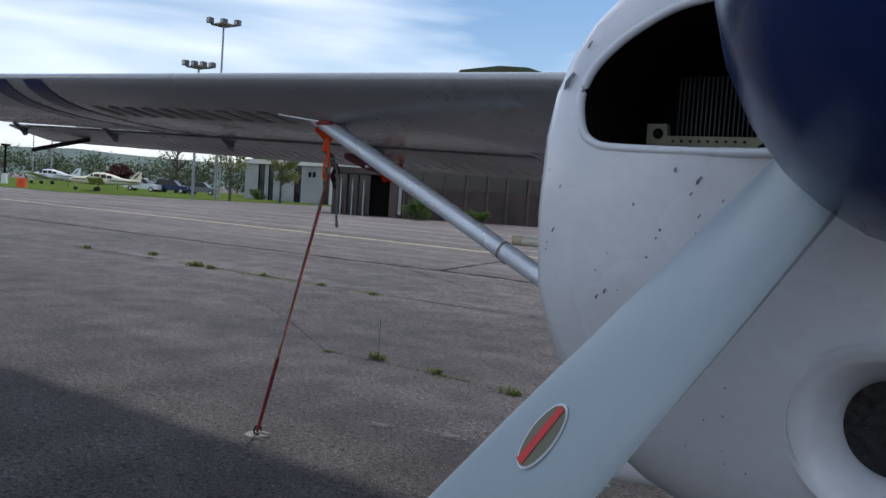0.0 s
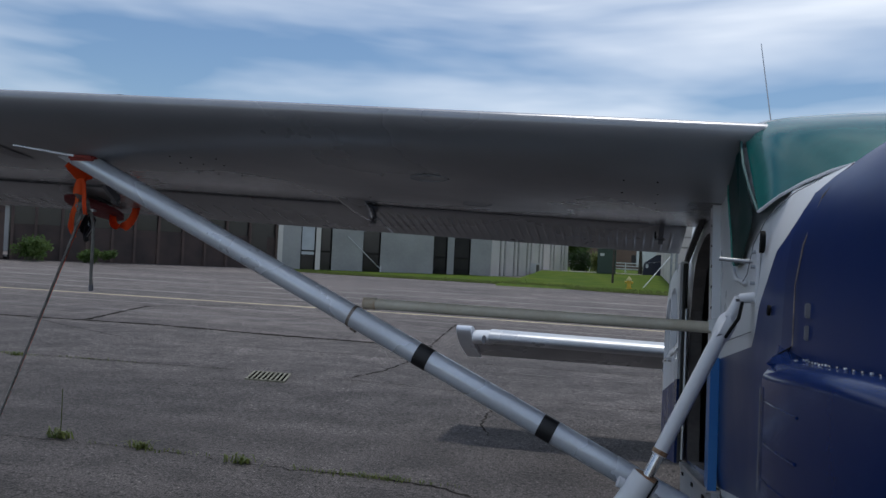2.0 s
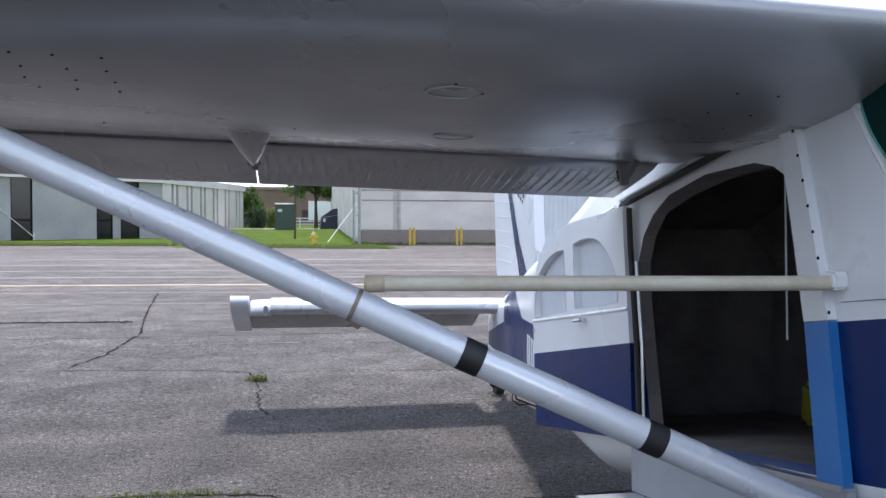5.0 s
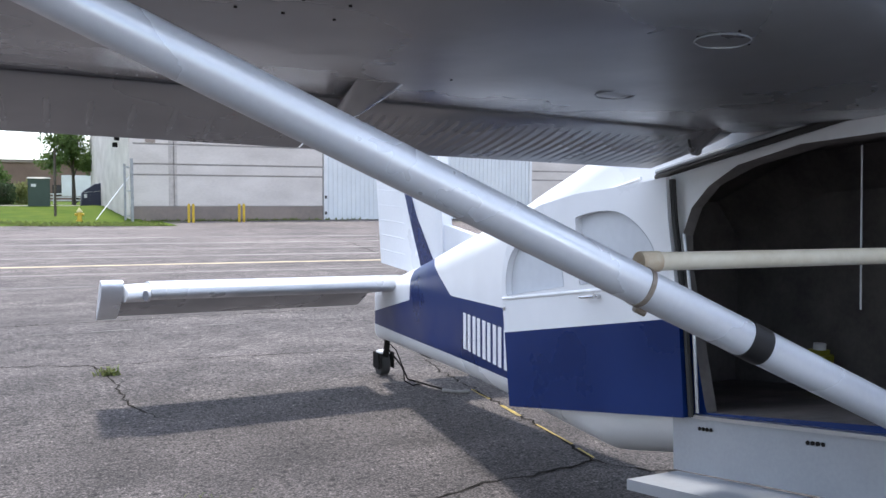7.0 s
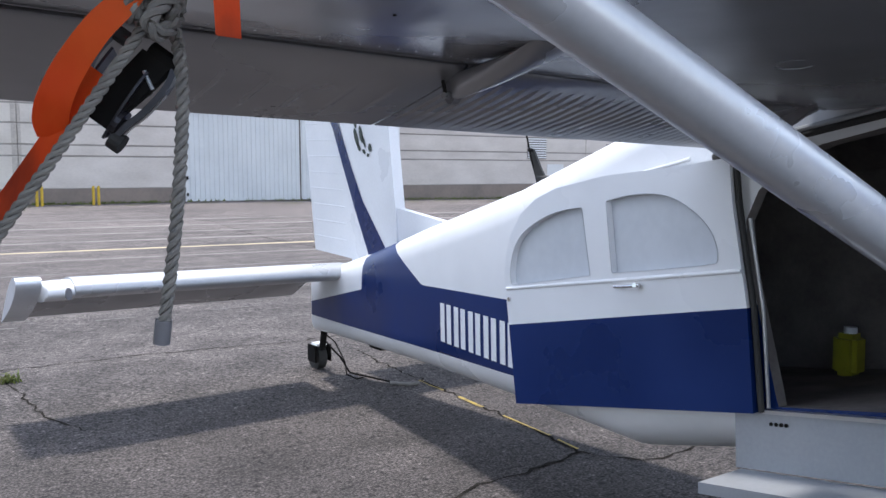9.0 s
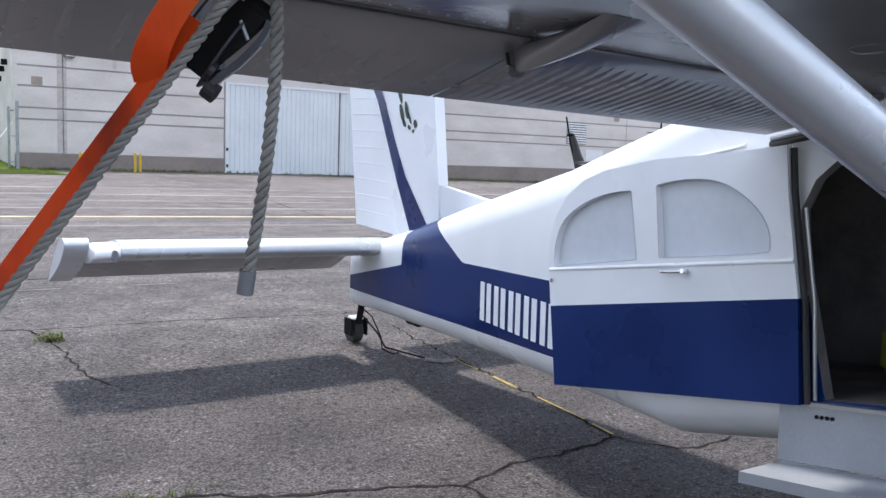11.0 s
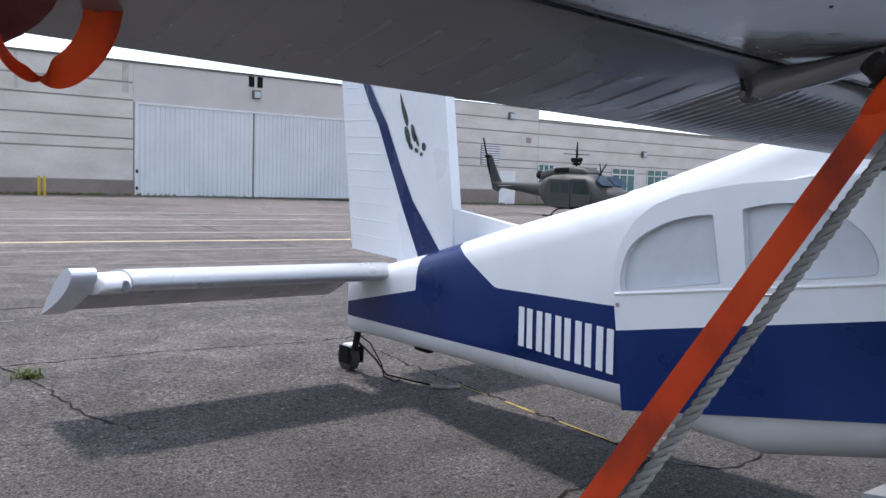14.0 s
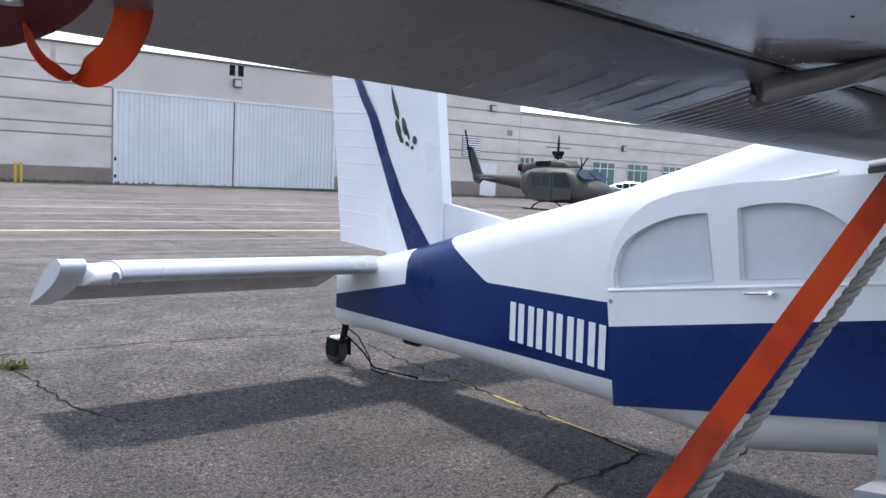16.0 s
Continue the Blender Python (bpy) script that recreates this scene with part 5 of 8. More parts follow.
def ribbon(bm, pts, width, across, thick=0.003):
    across = Vector(across).normalized()
    pts = [Vector(p) for p in pts]
    rings = []
    for i, p in enumerate(pts):
        d = (pts[min(i + 1, len(pts) - 1)] - pts[max(i - 1, 0)]).normalized()
        n = d.cross(across).normalized()
        a = across * width / 2
        rings.append([p - a - n * thick / 2, p + a - n * thick / 2, p + a + n * thick / 2, p - a + n * thick / 2])
    return loft(bm, rings)


strap = thing("tie_down_strap", "orange ratchet strap from the wing to the ground anchor", "strap")
acr = Vector((-0.338, 0.808, 0.48))
COL = Vector((-3.277, 3.455, 2.022))
bm = bmesh.new()
loft(bm, [[COL + Vector((0.023 * math.cos(t) + dx, 0.018 * math.sin(t), dz + 0.003 * math.sin(3 * t))) for t in [2 * math.pi * k / 20 for k in range(20)]] for dx, dz in ((0.002, -0.006), (0.0, 0.015), (0.008, 0.045), (0.02, 0.075))], caps=False)
part("sleeve", bm, orange_web, strap, "orange webbing wrapped round the rope", smooth=True)
part("loop", ribbon(bmesh.new(), [COL + Vector((0.02, -0.01, 0.06)), TOP + Vector((-0.06, -0.03, -0.03)), TOP + Vector((-0.02, -0.04, 0.0)), TOP + Vector((0.0, 0.0, 0.03)), TOP + Vector((-0.03, 0.03, -0.02)), COL + Vector((0.03, 0.02, 0.06))], 0.044, (0.9, 0.1, 0.3)), orange_web, strap, "orange loop round the wing ring")
part("free_end", ribbon(bmesh.new(), [COL + Vector((0.012, -0.02, 0.055)), COL + Vector((0.030, -0.025, 0.060)), COL + Vector((0.040, -0.022, 0.040)), COL + Vector((0.039, -0.015, 0.0)), COL + Vector((0.039, -0.012, -0.045)), COL + Vector((0.043, -0.006, -0.092))], 0.026, (0.93, -0.3, -0.1)), orange_web, strap, "loose orange webbing end")
dn = (ANCHOR - TOP).normalized()


def rod(p, q, r, seg=10):
    return tube(bmesh.new(), [p, q], r, seg)


def spline(pts, n=6):
    """A smooth open curve through the points."""
    pts = [Vector(p) for p in pts]
    out = []
    for i in range(len(pts) - 1):
        a, b, c, d = pts[max(0, i - 1)], pts[i], pts[i + 1], pts[min(len(pts) - 1, i + 2)]
        out += [0.5 * (2 * b + (c - a) * t + (2 * a - 5 * b + 4 * c - d) * t * t + (3 * b - a - 3 * c + d) * t ** 3) for t in [k / n for k in range(n)]]
    return out + [pts[-1]]


RC = Vector((-3.318, 3.582, 1.884))
lat = (Vector((0.861, -0.508, 0.0)) - dn * dn.dot(Vector((0.861, -0.508, 0.0)))).normalized()
nrm = dn.cross(lat)


def local(u, v, w=0.0):
    """A point of the buckle: u down the strap, v across it, w out of it."""
    return RC + (dn * u + lat * v + nrm * w) * 0.72


ratchet = part("ratchet", ribbon(bmesh.new(), spline([local(-0.078, 0.030, -0.004), local(-0.03, 0.022, -0.004), local(0.02, 0.010, -0.004), local(0.055, 0.004, -0.002)], 4), 0.036, lat, 0.020), part_and_shade_black, strap, "dark metal ratchet buckle")
for v_ in (-0.030, 0.032):
    part("side_plate", ribbon(bmesh.new(), spline([local(-0.050, v_), local(-0.02, v_, 0.006), local(0.03, v_, 0.004), local(0.065, v_, -0.004)], 4), 0.003, lat, 0.022), purple_dark, ratchet, smooth=True)
    part("ratchet_wheel", rod(local(0.036, v_ * 1.05), local(0.036, v_ * 1.32), 0.016, 18), purple_dark, ratchet)
part("axle", rod(local(0.036, -0.052), local(0.036, 0.052), 0.007, 14), part_and_shade_black, ratchet)
part("knob", rod(local(0.04, -0.060), local(0.04, -0.036), 0.0125, 16), rubber, ratchet, "black knob")
part("knob", rod(local(0.062, 0.040), local(0.062, 0.060), 0.0115, 16), rubber, ratchet, "black knob")
part("grip", rod(local(-0.075, -0.052, -0.01), local(-0.075, -0.012, -0.01), 0.009, 14), rubber, ratchet, "black grip")
part("lever", ribbon(bmesh.new(), spline([local(-0.078, -0.046, -0.008), local(-0.04, -0.052, -0.004), local(0.0, -0.046), local(0.034, -0.036)], 5), 0.016, nrm, 0.005), purple_dark, ratchet, "dark curved lever", smooth=True)
part("lever", ribbon(bmesh.new(), spline([local(-0.086, 0.058, -0.003), local(-0.05, 0.066), local(0.0, 0.060), local(0.035, 0.050), local(0.064, 0.046)], 5), 0.017, nrm, 0.007), purple_dark, ratchet, "dark worn lever", smooth=True)
part("lever_edge", ribbon(bmesh.new(), spline([local(-0.04, 0.0715), local(0.0, 0.0655), local(0.035, 0.0555), local(0.06, 0.0515)], 5), 0.004, nrm, 0.002), bare_metal, ratchet, "worn bright edge", smooth=True)
part("lever_bar", rod(local(-0.084, 0.012, -0.003), local(-0.084, 0.062, -0.003), 0.010, 12), part_and_shade_black, ratchet, "black handle bar")
part("pin", rod(local(-0.052, 0.026, 0.012), local(-0.036, 0.052, 0.012), 0.0022, 8), grey_sheet, ratchet, "bright pin")
rope = thing("rope", "grey three-strand rope knotted under the wing and run to the anchor", "rope")
ro = Vector((0.005, -0.020, -0.006))
KN = Vector((-3.288, 3.516, 1.962))
LINE = [KN, along(0.17) + ro * 1.3, along(0.45) + ro, along(1.0) + ro * 0.4]
line_ob = part("line", twisted(bmesh.new(), LINE, 0.0064, only=0), grey_rope, rope, "long taut line", smooth=True)
for k in (1, 2):
    part("strand", twisted(bmesh.new(), LINE, 0.0064, only=k), grey_rope, line_ob, smooth=True)
part("hanging_end", twisted(bmesh.new(), spline([KN + Vector((0.008, 0.0, -0.004)), (-3.262, 3.530, 1.938), (-3.254, 3.540, 1.875), (-3.259, 3.550, 1.762), (-3.268, 3.562, 1.668), (-3.273, 3.574, 1.618)], 5), 0.0074), grey_rope, rope, "loose hanging end", smooth=True)
part("whipping", tube(bmesh.new(), [(-3.2725, 3.573, 1.624), (-3.275, 3.577, 1.596)], 0.0098, 12), mark_grey, rope, "taped rope end", smooth=True)
knot = part("knot", twisted(bmesh.new(), spline([KN + Vector(q) for q in ((-0.022, 0.0, -0.012), (-0.026, -0.012, 0.006), (-0.010, -0.020, 0.020), (0.012, -0.018, 0.006), (0.016, 0.0, -0.016), (0.0, 0.012, -0.022), (-0.014, 0.010, -0.006), (-0.006, -0.004, 0.020), (0.010, -0.012, 0.036))], 6), 0.0085, 20), grey_rope, rope, "bulky knot", smooth=True)
part("loop", twisted(bmesh.new(), spline([KN + Vector(q) for q in ((0.024, 0.004, -0.004), (0.020, -0.014, 0.014), (0.002, -0.022, 0.004), (-0.012, -0.018, -0.014), (0.0, -0.010, -0.026), (0.016, 0.0, -0.012))], 6), 0.0085, 20), grey_rope, knot, smooth=True)
part("loop", twisted(bmesh.new(), spline([KN + Vector((-0.012, -0.006, 0.0)), KN + Vector((-0.014, -0.004, 0.025)), COL + Vector((-0.010, -0.004, 0.0))], 5), 0.008, 22), grey_rope, knot, smooth=True)
part("loop", twisted(bmesh.new(), spline([KN + Vector((0.014, -0.004, 0.006)), KN + Vector((0.018, -0.004, 0.03)), COL + Vector((0.010, -0.002, 0.0))], 5), 0.008, 22), grey_rope, knot, smooth=True)
part("loop", twisted(bmesh.new(), spline([KN + Vector((0.002, -0.014, 0.004)), KN + Vector((0.002, -0.012, 0.03)), COL + Vector((0.001, -0.010, 0.0))], 5), 0.008, 22), grey_rope, knot, smooth=True)
anchor = thing("ground_anchor", "rusty tie-down ring set in a pale patch of concrete", "anchor")
part("patch", disc(bmesh.new(), (ANCHOR.x, ANCHOR.y, 0.0), 0.09, (0, 0, 1), 18, 0.006), mat("patch_concrete", (0.24, 0.23, 0.21), (0.16, 0.16, 0.15), 0.9, big=12, fine=60), anchor)
part("ring", tube(bmesh.new(), [ANCHOR + Vector((0.035 * math.cos(a), 0.01 * math.sin(a), 0.02 + 0.03 * math.sin(a))) for a in [k * 0.449 for k in range(15)]], 0.007, 8), part_and_shade_black, anchor, smooth=True)
part("tail", twisted(bmesh.new(), [ANCHOR + Vector((0, 0, 0.03)), ANCHOR + Vector((0.05, -0.02, 0.015)), ANCHOR + Vector((0.12, 0.02, 0.01))], 0.01), grey_rope, anchor, "frayed rope tail", smooth=True)
part("lashing", twisted(bmesh.new(), [along(0.70) + Vector((0.004, -0.01, 0)), along(0.99) + Vector((0.004, -0.01, 0))], 0.013), red_rope, strap, "red cord round the lower strap", smooth=True)
ring = thing("wing_ring", "red painted tie-down ring under the wing", "ring")
part("plate", boxm((-3.25, 3.33, 2.15), (-3.13, 3.47, 2.20), 0.008), mat("ring_red", (0.30, 0.03, 0.02), (0.2, 0.03, 0.03), 0.6, big=9), ring)
part("eye", tube(bmesh.new(), [TOP + Vector((0.03 * math.cos(a), 0, 0.03 + 0.03 * math.sin(a))) for a in [k * 0.449 for k in range(15)]], 0.008, 8), bare_metal, ring, smooth=True)
lock = thing("control_lock", "dark red gust lock clamped at the aileron with an orange streamer", "gust lock")
part("clamp_plate", loft(bmesh.new(), [[(-3.985 + 0.115 * math.cos(a) * k, 4.62 + 0.24 * math.sin(a) * k, z - 0.22 * 0.24 * math.sin(a) * k) for a in [2 * math.pi * j / 24 for j in range(24)]] for z, k in ((2.022, 0.9), (2.018, 1.0), (1.998, 1.0), (1.993, 0.9))]), red_cloth, lock, "dark red padded plate", smooth=True)
part("plate_bolt", tube(bmesh.new(), [(-3.985, 4.6, 1.985), (-3.985, 4.6, 2.05)], 0.02, 12), bare_metal, lock)


def twisting(pts, width, a0, a1, thick=0.003):
    """A band along the points whose width turns from a0 to a1."""
    rings = []
    for i, p in enumerate(pts):
        d = (pts[min(i + 1, len(pts) - 1)] - pts[max(i - 1, 0)]).normalized()
        k = i / (len(pts) - 1)
        acr_ = Vector(a0).lerp(Vector(a1), k * k * (3 - 2 * k))
        acr_ = (acr_ - d * acr_.dot(d)).normalized()
        n = d.cross(acr_)
        w = acr_ * width * (0.62 + 0.38 * k) / 2
        rings.append([p - w - n * thick / 2, p + w - n * thick / 2, p + w + n * thick / 2, p - w + n * thick / 2])
    return loft(bmesh.new(), rings)


part("streamer", twisting(spline([(-3.925, 4.73, 2.015), (-3.932, 4.72, 1.985), (-3.925, 4.71, 1.945), (-3.905, 4.70, 1.915), (-3.872, 4.70, 1.902), (-3.835, 4.70, 1.913), (-3.802, 4.70, 1.942), (-3.778, 4.70, 1.985), (-3.768, 4.70, 2.03)]), 0.062, (0.35, 0.93, 0.1), (0.95, -0.3, 0.0)), orange_web, lock, "looped orange streamer", smooth=True)

part("webbing", ribbon(bmesh.new(), [along(0.125), along(0.35), along(0.6), along(1.0)], 0.027, acr), orange_web, strap, "soiled orange webbing")
part("upper_webbing", twisting(spline([COL + Vector((-0.008, 0.012, 0.012)), (-3.318, 3.502, 1.972), (-3.345, 3.522, 1.940), (-3.368, 3.547, 1.902), (-3.381, 3.562, 1.870), (-3.383, 3.578, 1.848), (-3.377, 3.588, 1.832)], 5), 0.040, (0.8, -0.35, -0.45), (0.5, 0.2, -0.6)), orange_web, strap, "bulging orange webbing", smooth=True)

# rope from the tail wheel
tail_rope = thing("tail_rope", "dark cord tied to the tail wheel lying on the apron", "rope")
part("cord", twisted(bmesh.new(), [(0.0, 9.70, 0.30), (0.05, 9.45, 0.16), (0.06, 9.30, 0.05), (0.18, 9.0, 0.03), (0.30, 8.75, 0.012)], 0.008, 30), part_and_shade_black, tail_rope, smooth=True)
part("slack", twisted(bmesh.new(), [(0.0, 9.68, 0.36), (0.02, 9.5, 0.30), (0.03, 9.33, 0.14), (0.0, 9.25, 0.05), (0.05, 9.15, 0.02), (0.14, 9.2, 0.015)], 0.006, 30), part_and_shade_black, tail_rope, smooth=True)
part("frayed_end", twisted(bmesh.new(), [(0.22, 8.86, 0.02), (0.3, 8.74, 0.02), (0.42, 8.72, 0.015)], 0.016, 24), grey_rope, tail_rope, smooth=True)

# ---- in the cabin ----
jug = thing("jug", "yellow plastic jug with a white cap on the cabin floor", "jug")
part("body", boxm((0.26, 4.745, 0.835), (0.38, 4.865, 1.04), 0.025), mat("jug_yellow", (0.32, 0.32, 0.03), (0.25, 0.25, 0.03), 0.4, big=8), jug)
part("cap", tube(bmesh.new(), [(0.32, 4.80, 1.035), (0.32, 4.80, 1.07)], 0.03, 14), mark_white, jug, "white cap", smooth=True)
seat = thing("bench_seat", "low dark blue bench seat in the cabin", "seat")
part("cushion", boxm((0.20, 3.35, 1.17), (0.54, 4.35, 1.29), 0.03), mat("seat_blue", (0.02, 0.03, 0.10), (0.03, 0.04, 0.12), 0.8, big=9, fine=150, bump=0.2), seat)
part("frame", boxm((0.24, 3.40, 1.0), (0.52, 4.30, 1.17)), dark_inside, seat)
part("buckle", boxm((0.18, 3.80, 1.255), (0.2, 3.86, 1.275)), chrome, seat, "bright buckle")
cord = thing("pull_cord", "thin pale cord hanging in the cabin", "cord")
part("line", tube(bmesh.new(), [(-0.30, 4.1, 1.97), (-0.28, 4.1, 1.35)], 0.004, 6), mark_white, cord)

# ---- apron details ----
crack_mat = mat("crack_fill", (0.018, 0.017, 0.016), (0.045, 0.042, 0.038), 0.95, big=8, fine=60, bump=0.4)
crack_mat.node_tree.nodes["Principled BSDF"].inputs["Specular IOR Level"].default_value = 0.0
weed_mat = mat("weed_leaf", (0.10, 0.14, 0.035), (0.18, 0.19, 0.07), 0.7, big=6, fine=40)


def crack(pts, w, seed, name="crack"):
    """A jagged, dark, shallow strip along the points."""
    rd = random.Random(seed)
    pts = [Vector((x, y, 0)) for x, y in pts]
    line = []
    for a, b in zip(pts, pts[1:]):
        n = max(2, int((b - a).length / 0.07))
        d = (b - a).normalized()
        s = Vector((-d.y, d.x, 0))
        line += [a.lerp(b, k / n) + s * rd.gauss(0, 0.014) for k in range(n)]
    line.append(pts[-1])
    bm = bmesh.new()
    prev = None
    for i, p in enumerate(line):
        d = (line[min(i + 1, len(line) - 1)] - line[max(i - 1, 0)]).normalized()
        s = Vector((-d.y, d.x, 0)) * w * rd.uniform(0.08, 0.45)
        z = ground_z(p.x, p.y) + 0.004
        cur = [bm.verts.new((p.x + s.x, p.y + s.y, z)), bm.verts.new((p.x - s.x, p.y - s.y, z))]
        if prev:
            bm.faces.new((prev[0], cur[0], cur[1], prev[1]))
        prev = cur
    struct(name, bm, crack_mat, "dark crack in the asphalt", "crack")


def weed(x, y, size, count, seed, spread=None, label="small green weed growing from a crack"):
    """A tuft of narrow leaves."""
    rd = random.Random(seed)
    bm = bmesh.new()
    for _ in range(count):
        px, py = x + rd.gauss(0, 1) * (spread or (size * 0.5, size * 0.3))[0], y + rd.gauss(0, 1) * (spread or (size * 0.5, size * 0.3))[1]
        a, h = rd.uniform(0, 6.28), size * rd.uniform(0.3, 1.0)
        o = Vector((math.cos(a), math.sin(a), 0))
        s = Vector((-o.y, o.x, 0)) * size * 0.07
        b = Vector((px, py, ground_z(px, py)))
        m = b + o * h * 0.35 + Vector((0, 0, h * 0.65))
        t = b + o * h * rd.uniform(0.7, 1.1) + Vector((0, 0, h * rd.uniform(0.4, 0.9)))
        v = [bm.verts.new(q) for q in (b - s, b + s, m + s, t, m - s)]
        bm.faces.new(v)
    ob = mesh_ob("weed", bm, weed_mat)
    return tagged(ob, label, "weed", "weeds in the cracks", "stuff")


crack([(-3.52, 6.90), (-3.0, 6.95), (-2.4, 6.85), (-2.02, 6.64), (-1.44, 6.49), (-1.07, 6.32), (-0.69, 6.46), (-0.27, 6.48), (0.27, 6.56), (0.47, 6.22), (0.68, 6.17), (1.3, 6.3)], 0.042, 1)
crack([(0.27, 6.56), (0.38, 7.44), (0.47, 8.3), (0.56, 9.45), (0.7, 10.4)], 0.032, 2)
crack([(-1.07, 6.32), (-1.04, 5.98), (-1.12, 5.7), (-1.2, 5.4), (-1.4, 4.9)], 0.046, 3)
crack([(-2.62, 11.4), (-2.5, 10.85), (-2.45, 9.95), (-2.42, 9.5), (-2.28, 8.98)], 0.036, 4)
crack([(-9, 11.85), (-6.3, 11.9), (-4.8, 11.85), (-3.15, 11.62), (-2.62, 11.4), (-1.08, 11.35), (0.35, 11.1), (3.0, 11.3)], 0.03, 5)
crack([(-4.78, 12.0), (-4.54, 12.95), (-4.44, 15.05), (-4.7, 17.0), (-4.85, 18.2), (-5.3, 22.7)], 0.06, 6)
crack([(-45, 16.2), (-22, 16.63), (-17, 16.87), (-11, 17.2), (-8, 16.85), (-4.83, 16.65)], 0.34, 12)
crack([(-12.66, 17.2), (-13.3, 19.5), (-13.9, 21.8), (-12.8, 23.2), (-11.9, 24.3)], 0.22, 13)
crack([(-15, 8.7), (-11, 9.6), (-8.5, 8.2), (-6.6, 7.0), (-5.08, 7.08), (-4.05, 6.94), (-3.52, 6.90)], 0.016, 7)
crack([(-21.4, 11.7), (-18.2, 11.62), (-16.1, 11.84), (-13.1, 12.0), (-11.4, 11.87), (-8.8, 11.78), (-6.5, 11.9)], 0.03, 8)
crack([(-40, 15.5), (-22, 15.0), (-14, 17.0), (-10, 14.6), (2, 14.7)], 0.04, 9)
crack([(8.9, 47), (8.0, 34.8), (6.5, 27.2), (6.2, 24.8), (6.05, 21.9)], 0.07, 10)
crack([(6.5, 27.2), (4.0, 30.5), (1.5, 32)], 0.06, 11)
for x, y, s, n in ((-5.95, 7.15, 0.12, 60), (-5.08, 7.08, 0.10, 50), (-4.04, 6.94, 0.11, 50), (-2.5, 10.85, 0.12, 60), (-15.1, 11.68, 0.17, 90), (-14.6, 11.66, 0.13, 60), (-13.05, 11.78, 0.12, 50), (-11.4, 11.73, 0.10, 50), (-9.95, 11.6, 0.10, 40), (-19.5, 11.7, 0.14, 60), (-17.6, 12.3, 0.14, 60), (-6.55, 6.98, 0.06, 30)):
    weed(x, y, s, n, int(-x * 100))
for x0, x1, y, n in ((-3.55, -2.35, 6.90, 240), (-15.3, -11.2, 11.72, 420), (-20.5, -15.4, 11.75, 260), (-10.8, -9.5, 11.72, 90), (-9.4, -8.2, 11.8, 60), (-5.6, -4.3, 7.03, 60)):
    weed((x0 + x1) / 2, y, 0.055, n, int(-x0 * 77), ((x1 - x0) / 4, 0.03), "thin line of grass along a crack")
bm = bmesh.new()
tube(bm, [(-5.92, 7.12, 0), (-5.93, 7.13, 0.45)], 0.004, 5)
tagged(mesh_ob("weed_stalk", bm, weed_mat), "single thin weed stalk on the apron", "weed", "weeds in the cracks", "stuff")
dash_mat = mat("dash_paint", (0.50, 0.36, 0.06), (0.20, 0.16, 0.08), 0.85, big=9, fine=50)
for (x0, y0), (x1, y1) in (((0.415, 7.81), (0.455, 8.18)), ((0.475, 8.42), (0.51, 8.84)), ((0.35, 6.95), (0.40, 7.53)), ((0.30, 6.62), (0.33, 6.85))):
    d = Vector((x1 - x0, y1 - y0, 0)).normalized()
    s = Vector((-d.y, d.x, 0)) * (0.018 if y0 > 7 else 0.010)
    bm = bmesh.new()
    bm.faces.new([bm.verts.new(Vector((x, y, 0.005)) + q) for x, y, q in ((x0, y0, s), (x1, y1, s), (x1, y1, -s), (x0, y0, -s))])
    struct("yellow_dash", bm, dash_mat, "worn yellow dash on the asphalt", "line marking")
drain = thing("storm_drain", "square iron storm drain grate set in the apron", "drain")
# no real pit: a raised black slab paints the shade between the bars
pit_shade = mat("pit_shade", (0.006, 0.006, 0.006), (0.01, 0.01, 0.01), 0.95, big=6, bump=0)
pit_shade.node_tree.nodes["Principled BSDF"].inputs["Specular IOR Level"].default_value = 0.0
part("pit", prism([(-5.98, 11.17), (-5.42, 11.17), (-5.62, 11.86), (-6.18, 11.86)], -0.01, 0.027), pit_shade, drain)
iron = mat("iron", (0.24, 0.23, 0.17), (0.15, 0.145, 0.11), 0.85, big=9)
for k in range(9):
    x_ = -5.99 + 0.068 * k
    part("bar", prism([(x_, 11.15), (x_ + 0.027, 11.15), (x_ - 0.173, 11.87), (x_ - 0.20, 11.87)], 0.016, 0.036), iron, drain)
for y_, x_ in ((11.13, -5.99), (11.865, -6.19)):
    part("cross_bar", boxm((x_, y_, 0.014), (x_ + 0.57, y_ + 0.02, 0.034)), iron, drain)
pale = mat("pale_scuff", (0.19, 0.185, 0.18), (0.08, 0.08, 0.08), 0.9, big=3, fine=14, bump=0.2)
for x, y, a, b, sd_ in ((-3.02, 5.24, 0.26, 0.12, 1), (-3.62, 5.28, 0.18, 0.07, 2), (-4.13, 5.11, 0.10, 0.05, 3), (-2.75, 5.15, 0.10, 0.06, 5), (-11.0, 10.0, 0.3, 0.2, 4)):
    rd = random.Random(sd_)
    bm = bmesh.new()
    for _ in range(190):
        px, py, r_ = x + rd.gauss(0, a * 0.5), y + rd.gauss(0, b * 0.5), rd.uniform(0.003, 0.011)
        bm.faces.new([bm.verts.new((px + r_ * math.cos(t) * rd.uniform(0.6, 1.4), py + r_ * math.sin(t), 0.0035 + 0.00002 * _)) for t in (0, 1.05, 2.1, 3.14, 4.2, 5.2)])
    tagged(mesh_ob("scuff", bm, pale), "pale scuffed patch on the asphalt", "scuff", kind="stuff")

